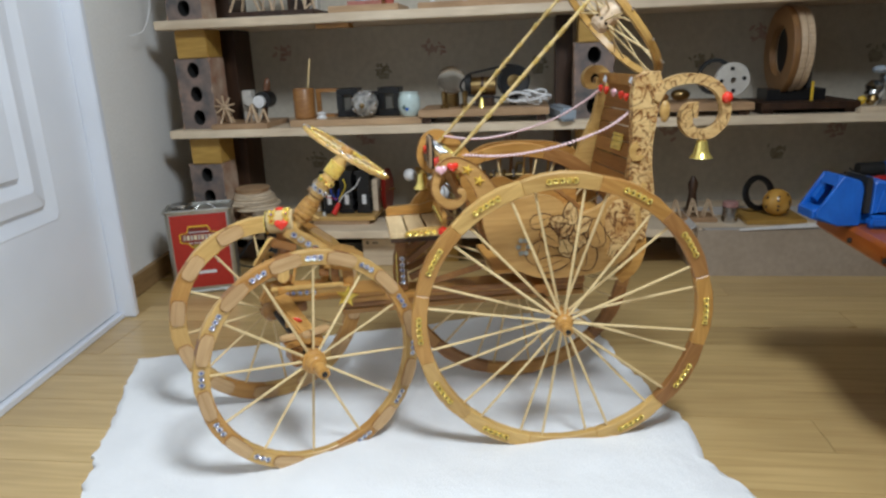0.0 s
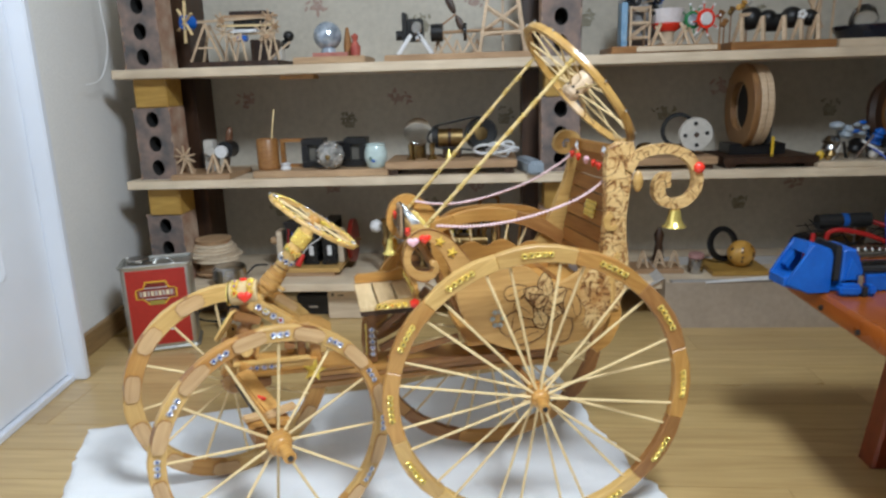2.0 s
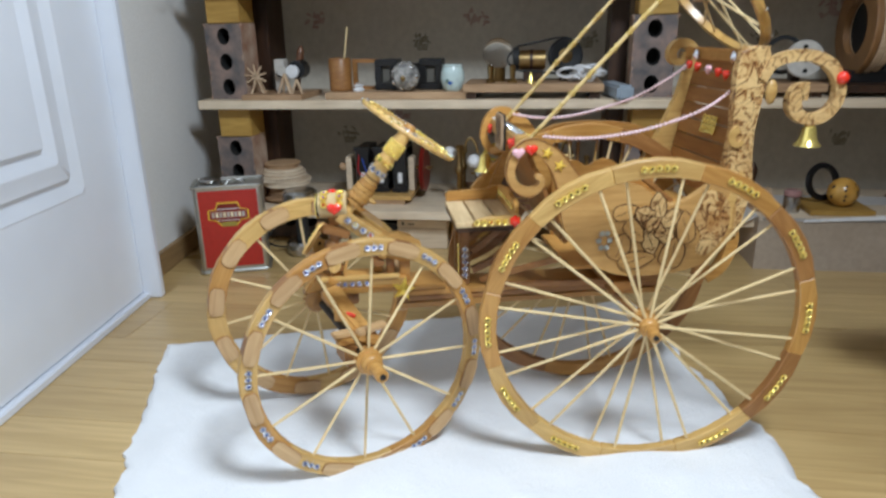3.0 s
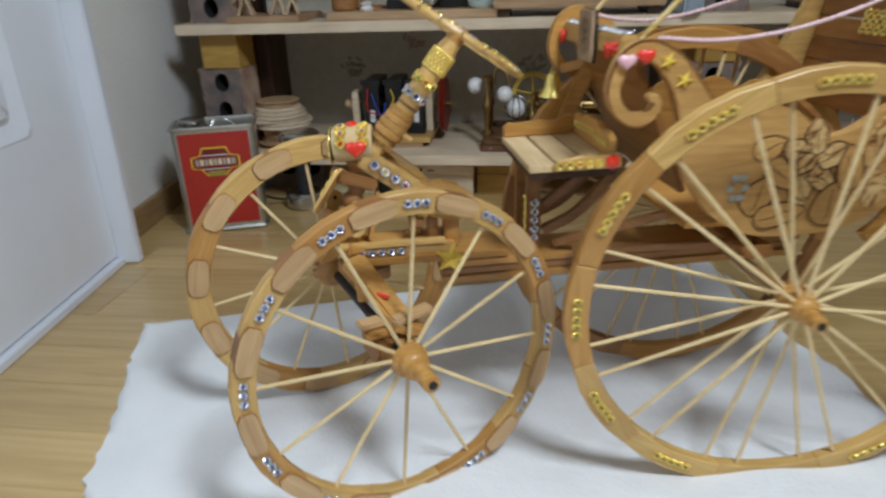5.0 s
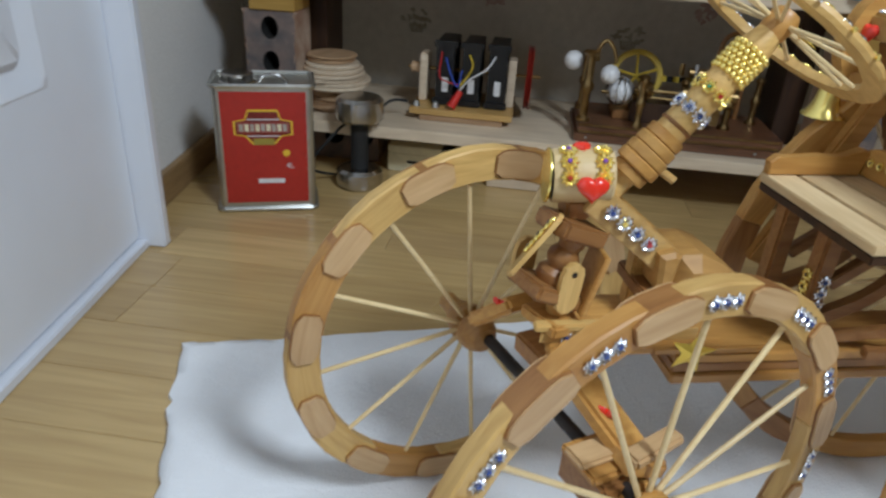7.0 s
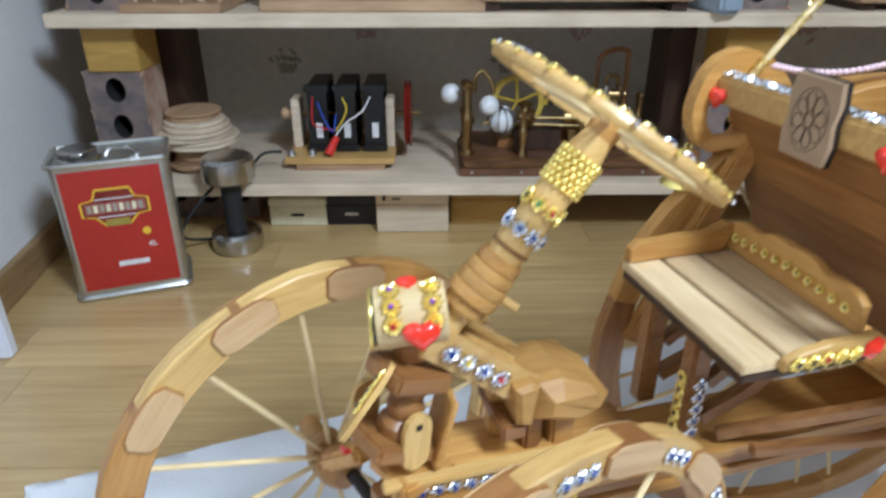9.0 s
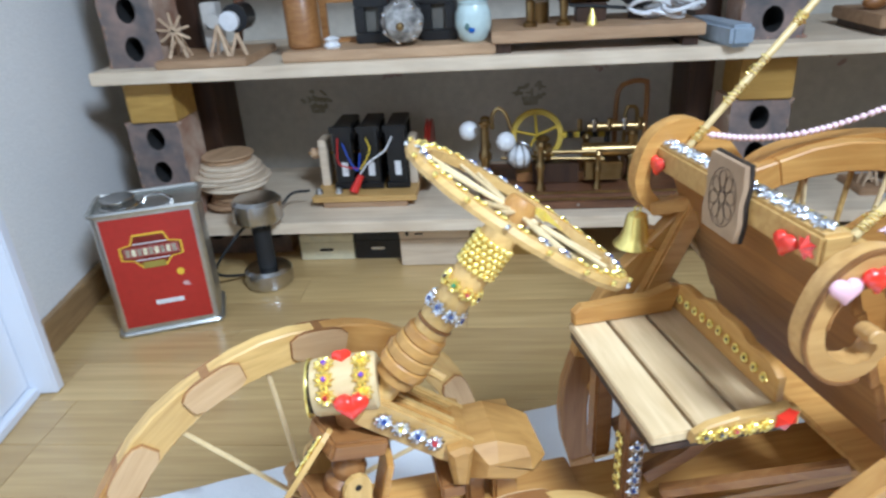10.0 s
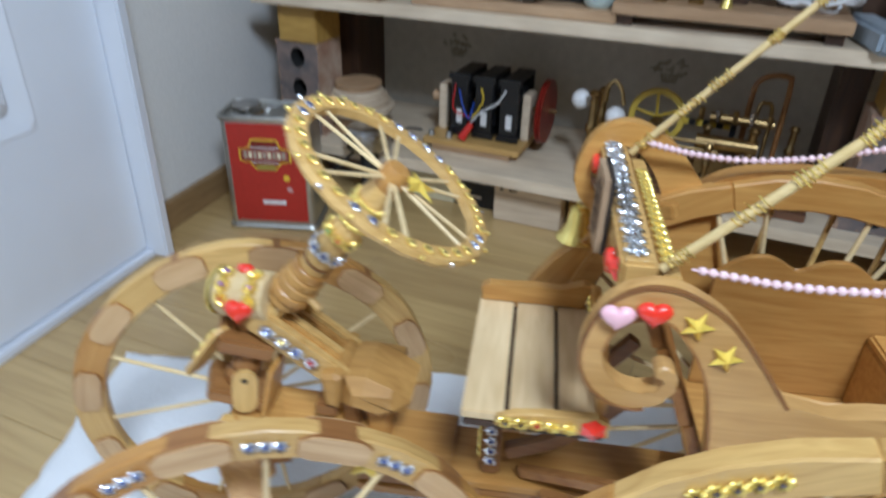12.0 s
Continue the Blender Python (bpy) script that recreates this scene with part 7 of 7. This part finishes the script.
tower = thing("stick_tower_model", "stick tower and small engine on a long board", "stick model", pose(0.11, 2.10, M3))
slab(tower, -0.18, 0.19, -0.045, 0.13, 0.016, BOARD)
part("engine", box(-0.125, -0.085, 0.0, 0.05, 0.05, 0.105, 0.004), BLACK, tower)
part("engine_block", box(-0.138, -0.126, 0.0, 0.05, 0.05, 0.12, 0.002), BLACK, tower)
for s in (-1, 1):
    part("engine_leg", beam((-0.105 + s * 0.045, -0.01, 0.0162), (-0.105 + s * 0.010, 0.0, 0.066), 0.012, 0.010, 0.002), WHITE, tower)
part("black_wheel", rod((-0.155, 0.02, 0.066), (-0.139, 0.02, 0.066), 0.012, seg=16), BLACK, tower)
part("black_wheel", rod((-0.065, 0.02, 0.07), (-0.035, 0.02, 0.07), 0.022, seg=16), BLACK, tower)
part("driving_rod", rod((-0.035, 0.02, 0.07), (0.12, 0.02, 0.074), 0.004, seg=8), BOARD, tower)
part("black_disc", rod((0.018, 0.02, 0.07), (0.026, 0.02, 0.07), 0.022, seg=16), BLACK, tower)
for x in (-0.025, 0.035):
    stick(tower, (x - 0.02, 0.01, 0.0162), (x + 0.012, 0.015, 0.066), 0.007)
    stick(tower, (x + 0.02, 0.01, 0.0162), (x - 0.012, 0.015, 0.066), 0.007)
part("propeller", beam((-0.070, 0.03, 0.066), (-0.002, 0.03, 0.114), 0.005, 0.004, 0.001), BROWN, tower)
for d in (-1, 1):
    blade = Matrix.Translation((-0.002 + d * 0.013, 0.028, 0.1135 - d * 0.026)) @ pose(0, 0, 0, 0, -26.5, 0)
    part("propeller_blade", ball((0, 0, 0), 0.027, 14, None, 0, (0.36, 0.14, 1.0)), DARKWOOD, tower, "dark oval blade", blade)
part("engine_face", lathe([(0, -0.004), (0.012, -0.004), (0.015, 0), (0.012, 0.004), (0, 0.004)], 20, m=Matrix.Translation((-0.100, -0.005, 0.082)) @ pose(0, 0, 0, 90, 0, 0)), SILVER, tower)
part("engine_mouth", box(-0.122, -0.090, -0.004, -0.001, 0.060, 0.068), BLACK, tower)
part("engine_knob", ball((-0.096, -0.012, 0.056), 0.008, 12), SILVER, tower)
for x in (-0.05, 0.0, 0.052):
    a_frame(tower, x, 0.045, 0.052, 0.018, 0.006, 0.02)
tx0, tx1 = 0.07, 0.165
for y in (0.0, 0.07):
    for s, x in ((1, tx0), (-1, tx1)):
        stick(tower, (x - s * 0.012, y, 0.0162), (x + s * 0.012, y, 0.165), 0.009)
    stick(tower, (tx0 + 0.005, y, 0.13), (tx1 - 0.005, y - 0.004, 0.075), 0.007)
    stick(tower, (tx1 - 0.005, y, 0.13), (tx0 + 0.005, y - 0.004, 0.075), 0.007)
    stick(tower, (tx0 - 0.01, y, 0.064), (tx1 + 0.01, y, 0.066), 0.007)
    stick(tower, (tx0 - 0.005, y - 0.003, 0.162), (tx1 + 0.015, y - 0.003, 0.160), 0.007)
stick(tower, (0.118, 0.03, 0.0162), (0.118, 0.03, 0.17), 0.006)
part("dark_bulb", ball((0.11, 0.03, 0.185), 0.016, 12), BLACK, tower)

carts = thing("stick_cart_frame", "stick frame with a white and red pot and small wheels", "stick model", pose(0.64, 2.10, M3))
slab(carts, -0.15, 0.11, -0.05, 0.13, 0.018, BROWN)
part("white_plank", box(-0.09, 0.10, -0.055, -0.052, 0.004, 0.016, 0.0005), SHELF, carts)
part("blue_board", box(-0.119, -0.104, 0.0, 0.05, 0.0182, 0.125, 0.002), mottled("sky_blue_paint", (0.14, 0.30, 0.48), (0.34, 0.50, 0.64), 30, 0.4), carts, "worn sky-blue board")
for x0, x1 in ((-0.096, -0.05),):
    for y in (0.0, 0.06):
        for x in (x0, x1):
            stick(carts, (x, y, 0.0182), (x, y, 0.115), 0.007)
        for z in (0.04, 0.075, 0.11):
            stick(carts, (x0, y - 0.004, z), (x1, y - 0.004, z), 0.007)
        stick(carts, (x0, y - 0.007, 0.04), (x1, y - 0.007, 0.075), 0.006)
pot_at = Matrix.Translation((-0.002, 0.02, -0.012))
part("pot", lathe([(0.020, 0.066), (0.031, 0.074), (0.0365, 0.084), (0.0385, 0.118), (0.0365, 0.119), (0.034, 0.095), (0.0, 0.085)], 24, m=pot_at), mottled("pinkish_white_glaze", (0.68, 0.60, 0.60), (0.82, 0.80, 0.80), 14, 0.3), carts, "pinkish-white pot with a red lower band")
part("pot_band", lathe([(0.021, 0.0645), (0.032, 0.0725), (0.0378, 0.0835), (0.0373, 0.0850), (0.020, 0.0675), (0.021, 0.0645)], 24, m=pot_at), RED, carts)
part("pot_stand", lathe([(0.030, 0.0304), (0.030, 0.034), (0.016, 0.040), (0.018, 0.062), (0.022, 0.067)], 16, m=pot_at), SHELF, carts)
for s in (-1, 1):
    stick(carts, (-0.002 + s * 0.046, -0.02, 0.0182), (-0.002 + s * 0.024, -0.012, 0.072), 0.008)
    stick(carts, (-0.002 + s * 0.010, -0.022, 0.0182), (-0.002 + s * 0.036, -0.014, 0.064), 0.007)
for x, y, z, r in ((-0.095, 0.04, 0.150, 0.015), (-0.050, 0.05, 0.158, 0.015), (-0.085, -0.002, 0.128, 0.014), (-0.040, 0.01, 0.105, 0.013), (-0.032, 0.0, 0.128, 0.010)):
    part("small_tyre", lathe([(r * 0.45, -0.004), (r * 0.9, -0.005), (r, 0), (r * 0.9, 0.005), (r * 0.45, 0.004), (r * 0.45, -0.004)], 20, m=Matrix.Translation((x, y, z)) @ pose(0, 0, 0, 75 if z < 0.14 else 25, 0, 20)), RUBBER, carts, "small black tyre")
    part("tyre_axle", rod((x, y, z), (x * 0.5 - 0.04, 0.066, min(z, 0.15)), 0.002, seg=6), STICKWOOD, carts)
part("blue_ball", ball((-0.022, 0.04, 0.134), 0.014, 14), BLUEPAINT, carts)
for x, y, r, mat in ((0.054, 0.004, 0.021, plain("green_paint", (0.03, 0.22, 0.08), 0.4)), (0.080, -0.016, 0.023, RED)):
    m = Matrix.Translation((x, y, 0.078)) @ pose(0, 0, 0, 90, 0, 14)
    part("toy_wheel", lathe([(0, -0.004), (r, -0.004), (r, 0.004), (0, 0.004)], 24, m=m), mat, carts)
    part("toy_wheel_face", lathe([(0, 0.0042), (r * 0.70, 0.0042), (r * 0.62, 0.007), (0, 0.007)], 20, m=m), WHITE if mat is RED else STONE, carts)
    for k in range(8):
        a = k * math.pi / 4 + 0.2
        d = Vector((math.cos(a), math.sin(a), 0))
        part("spike", rod(m @ (d * r), m @ (d * (r + 0.014)), 0.0016, seg=6), mat, carts)
        part("peg", ball(m @ (d * (r + 0.016)), 0.0036, 8), WHITE, carts)
for x in (0.045, 0.085):
    stick(carts, (x - 0.02, 0.0, 0.0182), (x, 0.0, 0.06), 0.007)
    stick(carts, (x + 0.02, 0.0, 0.0182), (x, 0.0, 0.06), 0.007)
part("grey_machine", box(-0.11, 0.0, 0.07, 0.12, 0.0182, 0.16, 0.02), mottled("grey_metal", (0.24, 0.24, 0.24), (0.36, 0.36, 0.36), 20, 0.4), carts)
for x in (-0.085, -0.03):
    part("black_eye", rod((x, 0.069, 0.135), (x, 0.066, 0.135), 0.014, seg=16), BLACK, carts)

train = thing("stick_ball_train", "row of black balls on white stick legs on a board", "stick model", pose(0.895, 2.10, M3))
slab(train, -0.12, 0.125, -0.05, 0.13, 0.020, BROWN)
for x, r in ((-0.055, 0.028), (-0.015, 0.022), (0.042, 0.026), (0.085, 0.020)):
    part("black_ball", ball((x, 0.02, 0.075 + 0.3 * (r - 0.02)), r, 18), BLACK, train)
for x in (-0.09, -0.04, 0.01, 0.05, 0.09):
    stick(train, (x - 0.016, -0.014, 0.0202), (x, -0.010, 0.074), 0.008)
    stick(train, (x + 0.006, -0.016, 0.0202), (x + 0.002, -0.012, 0.080), 0.0105)
for k in range(5):
    part("flower_knob", ball((0.052 + 0.007 * math.cos(k * 1.257), -0.018, 0.080 + 0.007 * math.sin(k * 1.257)), 0.0052, 8), WHITE, train)
part("black_drum", rod((-0.030, 0.02, 0.066), (0.020, 0.02, 0.066), 0.021, seg=20), BLACK, train)
for x, z, mat in ((-0.100, 0.098, BRASS), (-0.072, 0.112, ORANGE), (-0.060, 0.116, IVORY), (-0.115, 0.070, BROWN), (-0.125, 0.090, BROWN)):
    part("fitting", lathe([(0.004, -0.010), (0.008, -0.004), (0.006, 0.002), (0.009, 0.008), (0, 0.012)], 10, m=Matrix.Translation((x, 0.03, z)) @ pose(0, 0, 0, 30, 20, 0)), mat, train)
    part("fitting_wire", rod((x, 0.03, 0.0202), (x, 0.03, z - 0.008), 0.0018, seg=6), BROWN, train)
stick(train, (-0.09, 0.0, 0.085), (-0.06, 0.0, 0.085), 0.010)
part("amber_bead", ball((-0.085, 0.02, 0.105), 0.008, 10), ORANGE, train)
for a, b in (((0.085, 0.02, 0.0202), (0.10, 0.02, 0.20)), ((0.13 - 0.02, 0.03, 0.0202), (0.115, 0.03, 0.17)), ((0.07, 0.02, 0.14), (0.12, 0.025, 0.05)), ((0.098, 0.02, 0.06), (0.13 - 0.008, 0.02, 0.215))):
    stick(train, a, b, 0.008)
bottle = thing("glass_dome_model", "glossy black dish with a glass dome under sticks", "model", pose(1.115, 2.10, M3))
slab(bottle, -0.09, 0.16, -0.05, 0.13, 0.020, SHELF)
part("dark_body", lathe([(0, 0.0202), (0.075, 0.0202), (0.090, 0.040), (0.094, 0.052), (0.086, 0.054), (0.03, 0.048), (0, 0.048)], 32, m=Matrix.Translation((0.03, 0.04, 0)) @ Matrix.Diagonal((1, 0.8, 1, 1))), mottled("black_glaze", (0.006, 0.006, 0.008), (0.012, 0.016, 0.03), 20, 0.12), bottle, "shallow glossy black dish")
part("dome", lathe([(0.034, 0.0495), (0.033, 0.070), (0.024, 0.092), (0.010, 0.102), (0, 0.104)], 20, m=Matrix.Translation((0.0, 0.03, 0))), GLASS, bottle, "small clear glass dome")
for a, b in (((-0.08, 0.0, 0.13), (0.14, 0.0, 0.135)), ((-0.08, 0.05, 0.15), (0.14, 0.05, 0.15)), ((-0.02, 0.02, 0.08), (-0.01, 0.02, 0.2)), ((0.06, 0.02, 0.02), (0.07, 0.02, 0.2)), ((-0.06, 0.06, 0.02), (-0.06, 0.06, 0.155)), ((0.12, 0.06, 0.02), (0.12, 0.06, 0.155))):
    stick(bottle, a, b, 0.006)
lone("wood_cleat", box(-0.045, 0.045, -0.05, 0.0, -0.012, 0.0, 0.001), HONEY, "thin brown cleat under the top shelf", "cleat", pose(-0.30, 2.12, 0.6668))
lone("loose_string", tube(curve([(-0.81, 2.10, 0.95), (-0.80, 2.08, 0.85), (-0.785, 2.06, 0.75), (-0.79, 2.02, 0.672), (-0.815, 1.99, 0.655)], 6), 0.0012, 5), WHITE, "thin white string hanging at the shelf end", "string")

# ---- floor of separate planks ----
floor = lone("floor", box(-1.2, 3.1, -1.7, WALL_Y + 0.1, -0.06, -0.0082), DARKWOOD, "light brown wood laminate floor laid in narrow planks", "floor", kind="structure")
PW, PLN = 0.0935, 0.81
plank_mesh = smooth(solid(box(0, PLN - 0.0006, 0, PW - 0.0006, -0.008, 0, 0.0004), "plank", PLANK), 30)
rf = random.Random(11)
for j in range(44):
    start = -1.2 - rf.choice((0.0, 0.27, 0.54)) - rf.uniform(0, 0.1)
    for i in range(6):
        x = start + i * PLN
        a, b = max(x, -1.0), min(x + PLN, 3.0)
        if b - a < 0.02:
            continue
        mesh = plank_mesh if b - a > PLN - 0.001 else smooth(solid(box(0, b - a - 0.0006, 0, PW - 0.0006, -0.008, 0, 0.0004), "plank", PLANK), 30)
        part("plank", mesh, None, floor, "", Matrix.Translation((a, -1.7 + j * PW, 0)))
